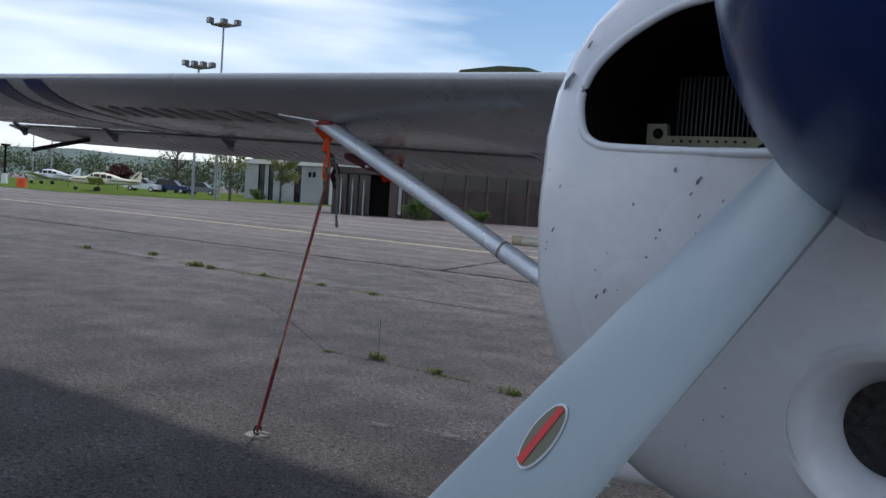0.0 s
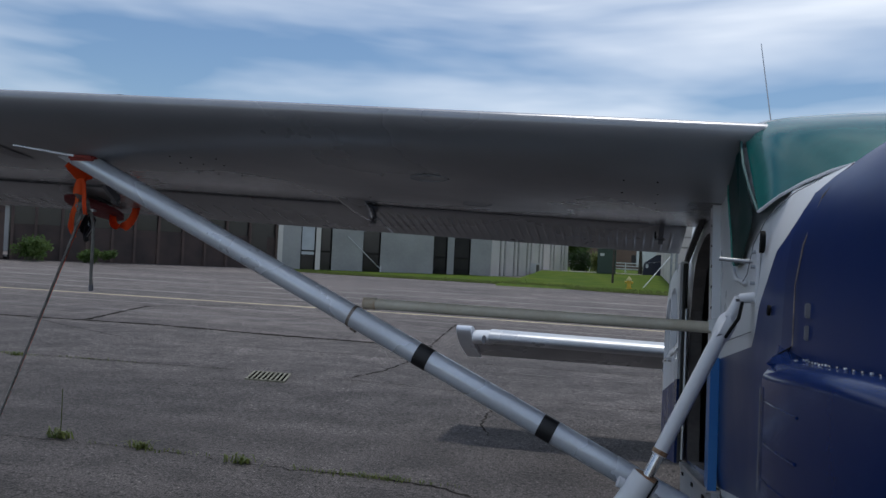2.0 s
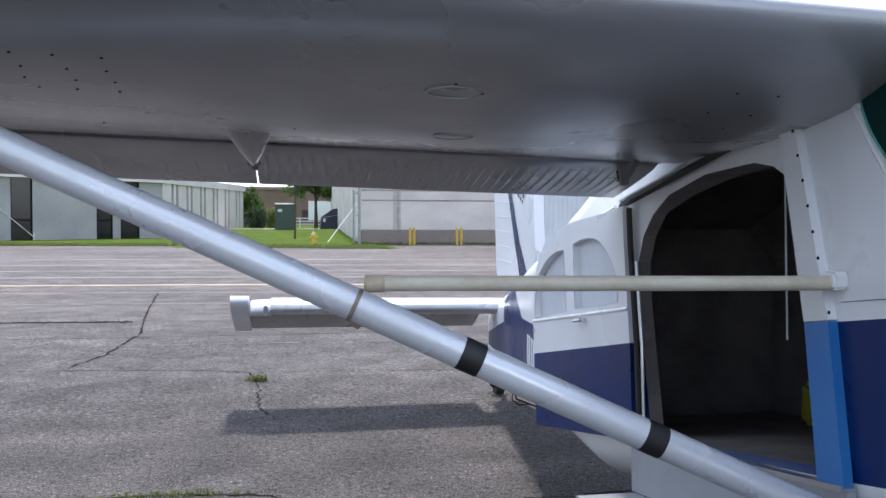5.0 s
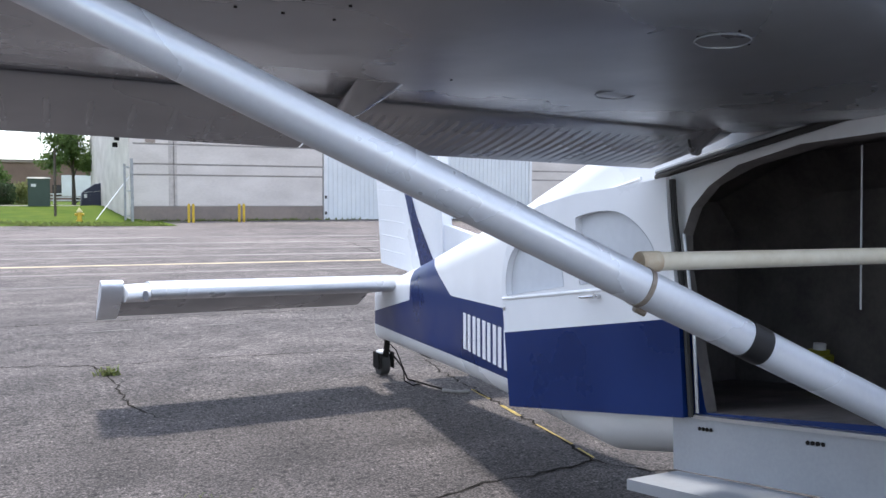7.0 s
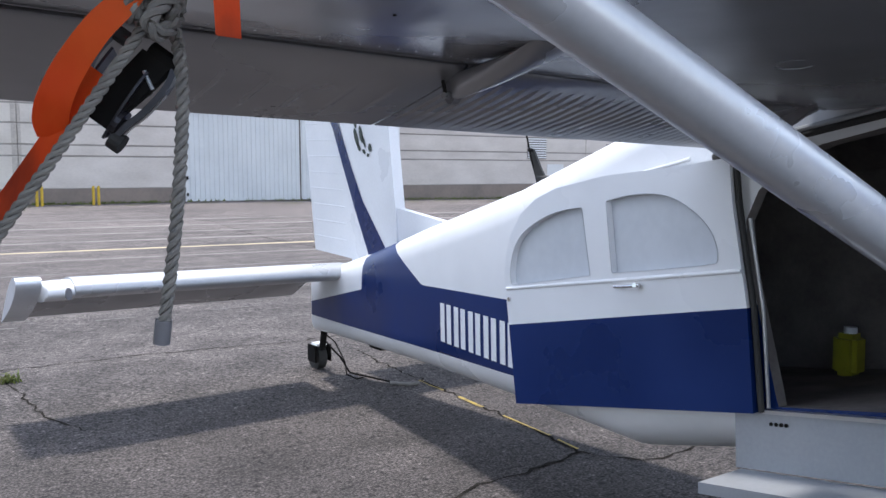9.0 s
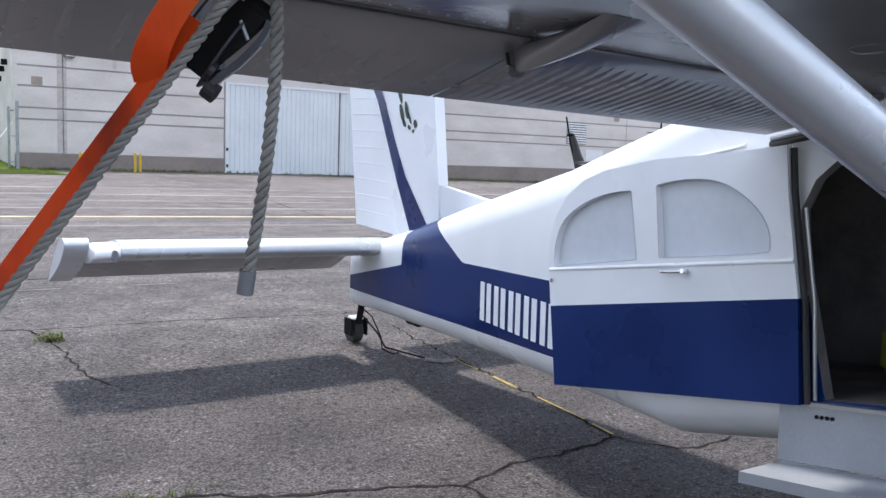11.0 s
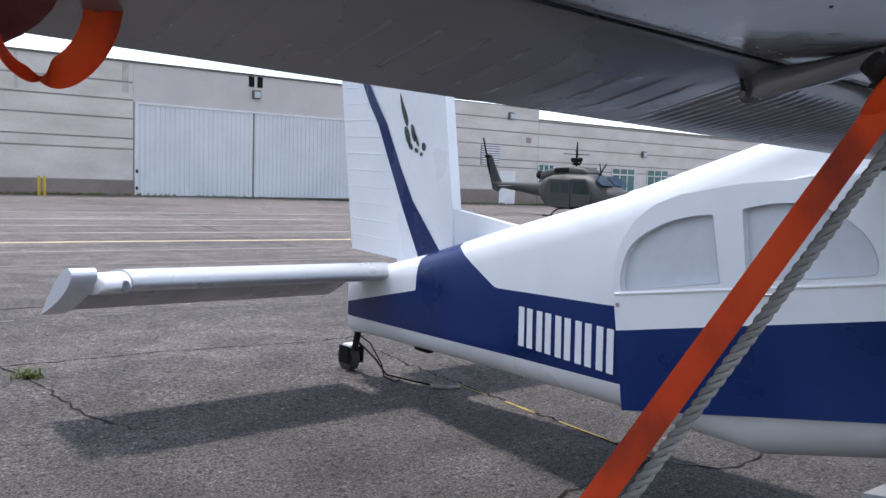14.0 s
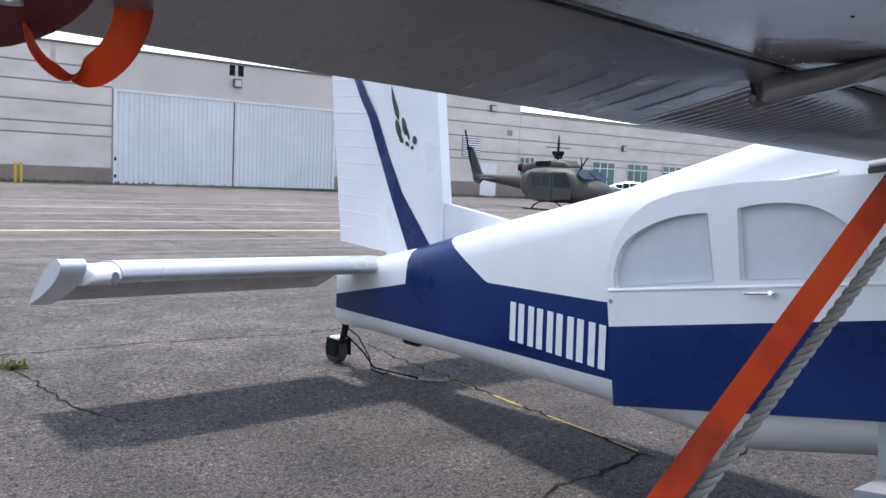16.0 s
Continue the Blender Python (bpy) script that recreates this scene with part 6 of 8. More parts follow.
# ---- hangar ----
concrete = mat("block_wall", (0.68, 0.63, 0.59), (0.54, 0.495, 0.46), 0.9, big=0.35, fine=5.0, bump=0.25, stretch=(1, 1, 2.2), dist=0.03)
plinth_mat = mat("plinth", (0.27, 0.22, 0.19), (0.20, 0.17, 0.15), 0.9, big=0.5, fine=4.0, bump=0.2)
stucco = mat("door_header", (0.60, 0.56, 0.53), (0.53, 0.50, 0.475), 0.85, big=0.3, fine=6)
metal_door = mat("metal_door", (0.69, 0.72, 0.74), (0.61, 0.64, 0.66), 0.5, big=0.4, fine=4)
frame_white = mat("frame_white", (0.75, 0.76, 0.77), (0.65, 0.66, 0.67), 0.5, big=1)
groove = mat("groove_dark", (0.16, 0.14, 0.13), (0.11, 0.10, 0.095), 0.95, big=2)
# the teal base colour paints the reflection in the panes
teal_pane = mat("teal_pane", (0.05, 0.16, 0.17), (0.03, 0.09, 0.10), 0.1, big=0.3, bump=0, spread=0.04)
brown_vent = mat("brown_vent", (0.36, 0.29, 0.25), (0.28, 0.23, 0.20), 0.8, big=3)
hangar = thing("hangar", "long pale block-walled hangar with a large white sliding door", "building")
HY = 60.8
LEVELS = [1.19, 3.27, 3.97, 5.28, 6.50, 7.65, 8.95]
joint = mat("wall_joint", (0.36, 0.33, 0.31), (0.27, 0.25, 0.235), 0.95, big=0.6, fine=6)
part("core", boxm((2.6, HY + 0.05, -0.4), (140, 104, 7.7)), joint, hangar)
part("core_tall", boxm((2.6, HY + 0.06, 7.6), (52.7, 104, 8.85)), joint, hangar)
for x0, x1, top in ((2.4, 15.3, 8.95), (32.5, 52.85, 8.75), (52.9, 140, 7.8)):
    part("plinth", boxm((x0, HY - 0.05, -0.4), (x1, HY + 0.2, 1.19)), plinth_mat, hangar, "dark painted plinth")
    for a, b in zip(LEVELS, LEVELS[1:]):
        b = min(b, top)
        part("wall_band", boxm((x0, HY, a + 0.055), (x1, HY + 0.2, b - 0.055 if b < top else b)), concrete, hangar, "pale block wall band")
part("end_wall", boxm((2.35, HY + 0.01, 0), (2.6, 104, 8.92)), concrete, hangar)
part("header", boxm((15.3, HY - 0.02, 6.40), (32.5, HY + 0.2, 8.95)), stucco, hangar, "smooth wall over the door")
part("coping", boxm((2.3, HY - 0.12, 8.95), (52.95, HY + 0.3, 9.08)), groove, hangar)
part("coping", boxm((52.95, HY - 0.12, 7.8), (140, HY + 0.3, 7.9)), groove, hangar)
for x0 in (15.62, 24.0):
    leaf = part("door_leaf", boxm((x0, HY - 0.02, 0.20), (x0 + 8.3, HY + 0.1, 6.27)), metal_door, hangar, "white corrugated door leaf")
    for k in range(24):
        part("rib", boxm((x0 + 0.12 + 0.342 * k, HY - 0.07, 0.24), (x0 + 0.26 + 0.342 * k, HY - 0.02, 6.25)), metal_door, leaf)
part("door_frame", boxm((15.40, HY - 0.1, 0.15), (15.60, HY + 0.1, 6.42)), frame_white, hangar)
part("door_frame", boxm((32.32, HY - 0.1, 0.15), (32.55, HY + 0.1, 6.42)), frame_white, hangar)
part("door_frame", boxm((15.40, HY - 0.11, 6.27), (32.55, HY + 0.1, 6.41)), frame_white, hangar)
part("door_gap", boxm((23.92, HY - 0.075, 0.20), (24.0, HY + 0.0, 6.27)), groove, hangar)
part("door_track", boxm((15.3, HY - 0.6, 0.19), (32.6, HY + 0.05, 0.255)), groove, hangar, "dark sill under the sliding door")
for z in (0.62, 1.75):
    part("latch", boxm((15.46, HY - 0.16, z), (15.58, HY - 0.09, z + 0.22)), part_and_shade_black, hangar)
for x in (23.53, 24.20):
    part("number_bar", boxm((x, HY - 0.05, 8.15), (x + 0.42, HY - 0.02, 8.9)), part_and_shade_black, hangar, "dark number bar")
stain = mat("wall_stain", (0.42, 0.38, 0.355), (0.56, 0.515, 0.48), 0.95, big=2.5, fine=9)
for x, z0, w in ((4.80, 0.3, 0.36), (5.12, 0.3, 0.22), (8.1, 6.6, 0.22), (11.5, 7.0, 0.3), (14.6, 6.9, 0.4)):
    for a, b in zip(LEVELS, LEVELS[1:]):
        if b > z0 + 0.5:
            part("stain", boxm((x, HY - 0.012, max(a, z0) + 0.06), (x + w, HY + 0.01, b - 0.08)), stain, hangar, "dark run-off stain")
for y, z in ((63.75, 7.0), (65.5, 6.7), (67.5, 6.2), (69.1, 5.8)):
    part("bracket", boxm((2.0, y - 0.12, z - 0.35), (2.36, y + 0.12, z), 0.03), part_and_shade_black, hangar, "small dark wall bracket")


def wall_lamp(x, z, w=0.5):
    lamp = thing("wall_lamp", "small dark box lamp on the hangar wall", "lamp", "wall lamps on the hangar")
    part("housing", boxm((x - w / 2, HY - 0.32, z), (x + w / 2, HY - 0.01, z + w), 0.03), groove, lamp)
    part("lens", boxm((x - w / 2 + 0.06, HY - 0.335, z + 0.06), (x + w / 2 - 0.06, HY - 0.31, z + w - 0.1)), frosted, lamp)


for x, z in ((24.1, 7.33), (49.2, 7.62), (68.2, 5.0), (90.0, 5.6), (5.5, 7.15)):
    wall_lamp(x, z, 0.6)
for x, z in ((3.36, 5.36), (51.27, 5.6)):
    part("wall_vent", boxm((x, HY - 0.03, z), (x + 0.62, HY + 0.02, z + 0.5)), brown_vent, hangar, "square brown wall vent")
lou = part("louvre", boxm((45.8, HY - 0.03, 3.4), (48.0, HY + 0.02, 5.3)), groove, hangar, "pale louvred vent")
for k in range(9):
    part("slat", boxm((45.85, HY - 0.09, 3.47 + 0.205 * k), (47.95, HY - 0.02, 3.59 + 0.205 * k)), frame_white, lou)
part("side_door", boxm((48.1, HY - 0.065, -0.1), (50.05, HY + 0.02, 2.95)), frame_white, hangar, "white service door")
for x0 in (52.95, 57.6, 63.4, 69.0, 75.2, 80.7, 86.6, 92.5, 98.4):
    wd = 2.1 if x0 < 53 else 3.6
    win = part("window", boxm((x0, HY - 0.04, 1.25), (x0 + wd, HY + 0.02, 3.66)), teal_pane, hangar, "window with a teal reflection painted in")
    for k in range(4):
        dx = (wd - 0.1) * k / 3
        part("mullion", boxm((x0 + dx, HY - 0.08, 1.25), (x0 + dx + 0.1, HY - 0.03, 3.66)), frame_white, win)
    part("sill", boxm((x0 - 0.1, HY - 0.14, 1.15), (x0 + wd + 0.1, HY - 0.02, 1.27)), frame_white, win)
    part("transom", boxm((x0, HY - 0.08, 3.03), (x0 + wd, HY - 0.03, 3.13)), frame_white, win)
for x, y in ((5.55, 57.5), (5.82, 57.5), (8.7, 57.5), (9.0, 57.5)):
    b = thing("bollard", "yellow steel bollard in front of the hangar", "bollard", "bollards by the hangar")
    z = ground_z(x, y)
    part("post", tube(bmesh.new(), [(x, y, z), (x, y, z + 1.12)], 0.085, 14), yellow_paint, b, smooth=True)
    part("cap", tube(bmesh.new(), [(x, y, z + 1.12), (x, y, z + 1.19)], 0.08, 14, 0.03), yellow_paint, b, smooth=True)
weedline = random.Random(4)
bm = bmesh.new()
for _ in range(900):
    x, y = weedline.uniform(3, 56), HY - 0.15 - abs(weedline.gauss(0, 0.35))
    if 15.4 < x < 32.5 and weedline.random() < 0.6:
        continue
    h, a = weedline.uniform(0.05, 0.22), weedline.uniform(0, 6.28)
    bm.faces.new([bm.verts.new(p) for p in ((x - 0.09, y, ground_z(x, y)), (x + 0.09, y, ground_z(x, y)), (x + 0.1 * math.cos(a), y + 0.1 * math.sin(a), ground_z(x, y) + h))])
tagged(mesh_ob("wall_grass", bm, weed_mat), "ragged grass along the foot of the hangar wall", "grass", kind="stuff")

# ---- office building ----
grey_panel = mat("grey_panel", (0.40, 0.40, 0.40), (0.31, 0.31, 0.31), 0.85, big=0.35, fine=5, bump=0.1)
pale_panel = mat("pale_panel", (0.74, 0.71, 0.67), (0.63, 0.60, 0.57), 0.85, big=0.4, fine=5)
dark_pane = mat("dark_pane", (0.016, 0.016, 0.018), (0.03, 0.028, 0.028), 0.12, big=0.6, bump=0, spread=0.04)
brown_post = mat("post_brown", (0.10, 0.062, 0.05), (0.07, 0.05, 0.045), 0.6, big=1)
rust_dark = mat("entry_brown", (0.06, 0.035, 0.03), (0.04, 0.03, 0.028), 0.6, big=1)
office = thing("office_building", "low grey flat-roofed building with dark windows", "building")
A, B = Vector((-12.98, 77.05, 0)), Vector((-7.4, 96, 0))
ud = Vector((-0.7741, -0.6331, 0))   # the front runs from the corner A this way
un = Vector((ud.y, -ud.x, 0))        # towards the building's inside
LY = 76.5                            # front of the rear part


def front(s0, s1, d0, d1, z0, z1):
    """A block along the slanting front: s along it, d behind it, z from the ground up."""
    p = [A + ud * s0 + un * d0, A + ud * s1 + un * d0, A + ud * s1 + un * d1, A + ud * s0 + un * d1]
    return loft(bmesh.new(), [[q + Vector((0, 0, z)) for q in p] for z in (z0, z1)])


part("core", front(0.3, 39.0, 0.3, 14, 0, 5.02), dark_pane, office, "dark window wall")
part("roof_edge", front(-0.25, 39.3, -0.35, 14.2, 5.0, 5.6), pale_panel, office, "pale roof edge")
WINS = [(2.13, 3.80), (4.46, 5.84), (10.85, 12.46), (15.2, 16.2), (16.6, 17.87)]
edge = 0.0
for a, b in WINS + [(19.85, 19.85)]:
    part("panel", front(edge, a, 0.0, 0.3, 0.0, 5.01), grey_panel, office, "grey wall panel")
    edge = b
for a, b in WINS:
    win = part("window", front(a, b, 0.12, 0.2, 0.2, 4.97), dark_pane, office, "tall dark window")
    for q in (a, b - 0.09):
        part("frame", front(q, q + 0.09, 0.04, 0.14, 0.2, 4.97), part_and_shade_black, win)
    part("frame", front(a, b, 0.05, 0.14, 1.75, 1.87), part_and_shade_black, win)
part("blind", front(16.7, 17.78, 0.08, 0.115, 1.5, 4.9), frosted, office, "pale window blind")
part("pier", front(16.2, 16.6, -0.03, 0.2, 0.0, 5.01), pale_panel, office, "pale pier between two windows")
part("pier", front(19.4, 19.85, -0.06, 0.3, 0.0, 5.01), pale_panel, office, "pale corner pier")
part("panel", front(19.85, 38.9, 0.10, 0.22, 0.0, 2.72), rust_dark, office, "brown lower panels")
part("header", front(19.85, 38.9, 0.02, 0.22, 4.72, 5.01), rust_dark, office, "brown beam over the glazed front")
for q in (19.9, 22.05, 23.85, 25.5, 27.15, 28.95, 30.65, 32.2, 33.9, 35.6, 37.3, 38.8):
    part("post", front(q - 0.09, q + 0.09, -0.08, 0.24, 0.0, 5.01), brown_post, office, "brown post of the glazed front")
part("door_leaf", front(20.65, 21.95, 0.06, 0.14, 0.1, 3.2), dark_pane, office, "dark glazed door")
entry = part("entry_porch", front(39.3, 44.4, -0.3, 6, 3.45, 3.93), rust_dark, office, "dark brown entry porch")
for q, w in ((44.2, 0.24), (43.3, 0.16), (42.46, 0.16), (41.5, 0.2), (39.3, 0.65)):
    part("porch_post", front(q, q + w, -0.2, 0.15, 0.0, 3.5), rust_dark if w < 0.5 else brown_post, entry)
part("porch_glass", front(41.5, 44.3, 0.9, 1.0, 0.1, 3.5), dark_pane, entry)
for q in (42.0, 42.9, 43.8):
    part("door_frame", front(q, q + 0.09, 0.8, 0.92, 0.1, 3.1), frame_white, entry, "pale door frame")
part("porch_back", front(39.3, 44.4, 1.6, 6, 0.0, 3.5), part_and_shade_black, entry)
part("rear_core", prism([(-90.3, LY + 0.3), (-46, LY + 0.3), (-46, LY + 30), (-90.3, LY + 30)], 0, 5.0), dark_pane, office)
part("rear_roof_edge", prism([(-90.6, LY - 0.35), (-45.7, LY - 0.35), (-45.7, LY + 30.3), (-90.6, LY + 30.3)], 5.0, 5.6), pale_panel, office, "pale roof edge")
gaps = [(-87.9, -86.6), (-85.9, -84.9), (-81.0, -79.75), (-75.9, -74.8)]
edge = -90.5
for a, b in gaps + [(-46.0, -46.0)]:
    part("panel", boxm((edge, LY, 0), (a, LY + 0.3, 5.02)), grey_panel, office, "grey wall panel")
    edge = b
for a, b in gaps:
    win = part("window", boxm((a, LY + 0.12, 0.3), (b, LY + 0.2, 4.98)), dark_pane, office, "tall dark window")
    part("frame", boxm((a, LY + 0.04, 0.3), (a + 0.1, LY + 0.14, 4.98)), part_and_shade_black, win)
    part("frame", boxm((a, LY + 0.05, 2.3), (b, LY + 0.14, 2.45)), part_and_shade_black, win)
part("pier", boxm((-74.6, LY - 0.04, 0), (-74.15, LY + 0.2, 5.0)), pale_panel, office, "pale pier beside the porch")
for x in (-78.5, -77.75):
    part("number_bar", boxm((x, LY - 0.04, 3.6), (x + 0.5, LY, 4.25)), part_and_shade_black, office, "dark number bar")
# the flank, set at an angle
fd = (B - A).normalized()
fn = Vector((fd.y, -fd.x, 0))


def flank(s0, s1, d0, d1, z0, z1):
    g = 0.33
    p = [A + fd * s0 + fn * d0, A + fd * s1 + fn * d0, A + fd * s1 + fn * d1, A + fd * s0 + fn * d1]
    return loft(bmesh.new(), [[q + Vector((0, 0, g + z0)) for q in p], [q + Vector((0, 0, g + z1)) for q in p]])


L = (B - A).length
part("flank_core", flank(0.1, L, -6, -0.1, -0.3, 4.7), dark_pane, office)
s_ = 0.0
k = 0
while s_ < L - 0.3:
    wdt = (1.75, 0.55)[k % 2]
    part("pier", flank(s_, min(L, s_ + wdt), -0.15, 0.05, -0.3, 4.68), pale_panel, office, "pale pier between narrow windows")
    s_ += wdt + 0.42
    k += 1
part("flank_roof", flank(-0.1, L + 0.2, -6, 0.25, 4.66, 5.27), pale_panel, office)
unit = thing("air_unit", "small white air-conditioning unit at the office wall", "air conditioner")
part("case", flank(9.0, 9.9, 0.1, 0.7, 0.2, 1.3), frame_white, unit)
part("grille", flank(9.1, 9.8, 0.7, 0.72, 0.4, 1.2), groove, unit)
rail = thing("stair_rail", "thin sloping white handrail by the office wall", "handrail")
R0, R1 = A + ud * 13.9 - un * 0.15, A + ud * 10.85 - un * 0.15
part("rail", tube(bmesh.new(), [R0 + Vector((0, 0, 3.15)), R1 + Vector((0, 0, 0.55))], 0.032, 8), frame_white, rail)
part("post", tube(bmesh.new(), [R1 + Vector((0, 0, 0.25)), R1 + Vector((0, 0, 0.85))], 0.05, 8), frame_white, rail)
tower = thing("roofed_block", "tall block with an olive roof behind the office", "building")
part("wall", boxm((-68.6, 93.3, 0), (-54.2, 103, 17.9)), rust_dark, tower)
part("roof", loft(bmesh.new(), [[(-69.2, y, 17.8), (-53.5, y, 17.6), (-53.6, y, 18.0), (-57.6, y, 19.2), (-61.9, y, 19.6), (-68.1, y, 19.3), (-69.1, y, 18.3)] for y in (93, 103.5)]), mat("olive_roof", (0.05, 0.065, 0.03), (0.04, 0.05, 0.025), 0.9, big=0.5), tower, "dark olive roof")


# ---- plants and ground between the buildings ----
leaf_green = mat("leaf_green", (0.07, 0.125, 0.03), (0.12, 0.18, 0.05), 0.7, big=1.0, fine=9)
leaf_pale = mat("leaf_pale", (0.16, 0.19, 0.06), (0.22, 0.22, 0.09), 0.7, big=1.0, fine=9)
leaf_dark = mat("leaf_dark", (0.028, 0.055, 0.022), (0.05, 0.085, 0.03), 0.75, big=1.0, fine=9)
leaf_plum = mat("leaf_plum", (0.06, 0.018, 0.022), (0.09, 0.03, 0.03), 0.7, big=1.0, fine=9)
bark = mat("bark", (0.10, 0.085, 0.07), (0.06, 0.05, 0.04), 0.95, big=3, fine=30, bump=0.5)


def leaves(bm, rd, c, rad, n, size):
    """Small folded leaves scattered through an uneven clump."""
    for _ in range(n):
        v = Vector((rd.gauss(0, 1), rd.gauss(0, 1), rd.gauss(0, 0.8)))
        v = v.normalized() * rad * rd.uniform(0.35, 1.05)
        p = c + v
        a = Vector((rd.gauss(0, 1), rd.gauss(0, 1), rd.gauss(0, 1))).normalized()
        b = a.cross(Vector((rd.gauss(0, 1), rd.gauss(0, 1), rd.gauss(0, 1)))).normalized()
        s = size * rd.uniform(0.5, 1.3)
        bm.faces.new([bm.verts.new(q) for q in (p - a * s, p + b * s * 0.5, p + a * s, p - b * s * 0.5)])


def lit_through(m, share=0.45):
    """Thin leaves let part of the light through."""
    n, l = m.node_tree.nodes, m.node_tree.links
    p, out = n["Principled BSDF"], n["Material Output"]
    tr, mx = n.new("ShaderNodeBsdfTranslucent"), n.new("ShaderNodeMixShader")
    l.new(p.inputs["Base Color"].links[0].from_socket, tr.inputs["Color"])
    mx.inputs[0].default_value = share
    l.new(p.outputs[0], mx.inputs[1]), l.new(tr.outputs[0], mx.inputs[2]), l.new(mx.outputs[0], out.inputs["Surface"])


for m_ in (leaf_green, leaf_pale, leaf_dark, leaf_plum, weed_mat):
    lit_through(m_)


def tree(x, y, h, spread, seed, leaf, clumps=26, per=130, size=0.22, label="leafy tree on the lawn", bare=False, trunk_h=0.3):
    rd = random.Random(seed)
    z = ground_z(x, y)
    tr = thing("tree", label, "tree", "trees round the apron")
    bm = bmesh.new()
    top = Vector((x + rd.uniform(-0.3, 0.3), y, z + h * (0.75 if not bare else 0.8)))
    fork = Vector((x, y, z + h * trunk_h))
    tube(bm, [(x, y, z - 0.1), (x + 0.03, y, z + h * trunk_h * 0.5), fork, fork.lerp(top, 0.5) + Vector((rd.uniform(-0.2, 0.2), 0, 0)), top], h * 0.026, 9, h * 0.006)
    ends = []
    for k in range(14 if bare else 9):
        s = fork.lerp(top, rd.uniform(0, 0.75))
        a = rd.uniform(0, 6.28)
        e = s + Vector((math.cos(a) * spread * rd.uniform(0.45, 0.9), math.sin(a) * spread * rd.uniform(0.45, 0.9), h * rd.uniform(0.12, 0.34)))
        m = s.lerp(e, 0.5) + Vector((0, 0, h * 0.03))
        tube(bm, [s, m, e], h * 0.010, 6, h * 0.003)
        ends += [m, e]
        if bare:
            for _ in range(7):
                b0 = s.lerp(e, rd.uniform(0.3, 1))
                tube(bm, [b0, b0 + Vector((rd.gauss(0, 0.3), rd.gauss(0, 0.3), rd.uniform(0.2, 0.8))) * h * 0.12], h * 0.003, 4, h * 0.001)
    part("trunk", bm, bark, tr, "grey-brown trunk and limbs", smooth=True)
    bm = bmesh.new()
    for k in range(clumps):
        if k < len(ends):
            c = ends[k]
        else:
            a, q = rd.uniform(0, 6.28), math.sqrt(rd.uniform(0, 1))
            c = Vector((x + spread * q * math.cos(a), y + spread * q * math.sin(a), z + h * (0.42 + 0.5 * rd.uniform(0, 1) * (1.1 - 0.6 * q))))
        leaves(bm, rd, c, spread * rd.uniform(0.18, 0.36), per, size)
    if clumps:
        part("crown", bm, leaf, tr, "uneven leafy crown")
    else:
        bm.free()


def shrub(x, y, w, h, seed, leaf, label, n=1600, size=0.12):
    rd = random.Random(seed)
    z = ground_z(x, y)
    bm = bmesh.new()
    for _ in range(14):
        c = Vector((x + rd.uniform(-0.5, 0.5) * w * 0.7, y + rd.uniform(-0.3, 0.3) * w, z + h * rd.uniform(0.25, 0.75)))
        leaves(bm, rd, c, min(w, h) * rd.uniform(0.22, 0.33), n // 14, size)
    for _ in range(5):
        tube(bm, [(x + rd.uniform(-0.2, 0.2) * w, y, z), (x + rd.uniform(-0.3, 0.3) * w, y, z + h * 0.6)], 0.02, 5)
    sh = tagged(mesh_ob("shrub", bm, leaf), label, "shrub")
    return sh


def berm(bm, xs, ys, zf):
    vs = [[bm.verts.new((x, y, zf(x, y))) for x in xs] for y in ys]
    for r, s in zip(vs, vs[1:]):
        for k in range(len(xs) - 1):
            bm.faces.new((r[k], r[k + 1], s[k + 1], s[k]))
    return bm


def berm_z(x, y):
    return 0.30 + 0.72 * max(0.0, min(1.0, (y - 58) / 27)) + 0.06 * noise.noise((x * 0.3, y * 0.3, 0.0)) - 0.25 * max(0.0, min(1.0, (54.5 - y) / 2.0))


struct("lawn_bank", berm(bmesh.new(), [-9 + 12 * k / 24 for k in range(25)], [52.5 + 2.0 * k for k in range(18)], berm_z), grass_mat, "gently rising lawn between the two buildings", "grass")
struct("far_path", boxm((-40, 88.4, 0.9), (2.4, 90.4, 1.06)), concrete, "pale path behind the lawn", "path")
bm = bmesh.new()
rdg = random.Random(77)
for _ in range(3600):
    x = rdg.uniform(-25, 3.5)
    y = lawn_front(x) + 0.1 + abs(rdg.gauss(0, 2.2)) + 0.3 * math.sin(x * 0.9)
    if y > 75:
        continue
    z = max(ground_z(x, y) + 0.03, berm_z(x, y) if -9 < x < 3 else 0)
    h, a = rdg.uniform(0.04, 0.15), rdg.uniform(0, 6.28)
    d = 0.035
    bm.faces.new([bm.verts.new(q) for q in ((x - d, y, z - 0.02), (x + d, y, z - 0.02), (x + 0.07 * math.cos(a), y + 0.07 * math.sin(a), z + h))])
tagged(mesh_ob("lawn_grass", bm, weed_mat), "short ragged grass blades along the lawn edge", "grass", kind="stuff")

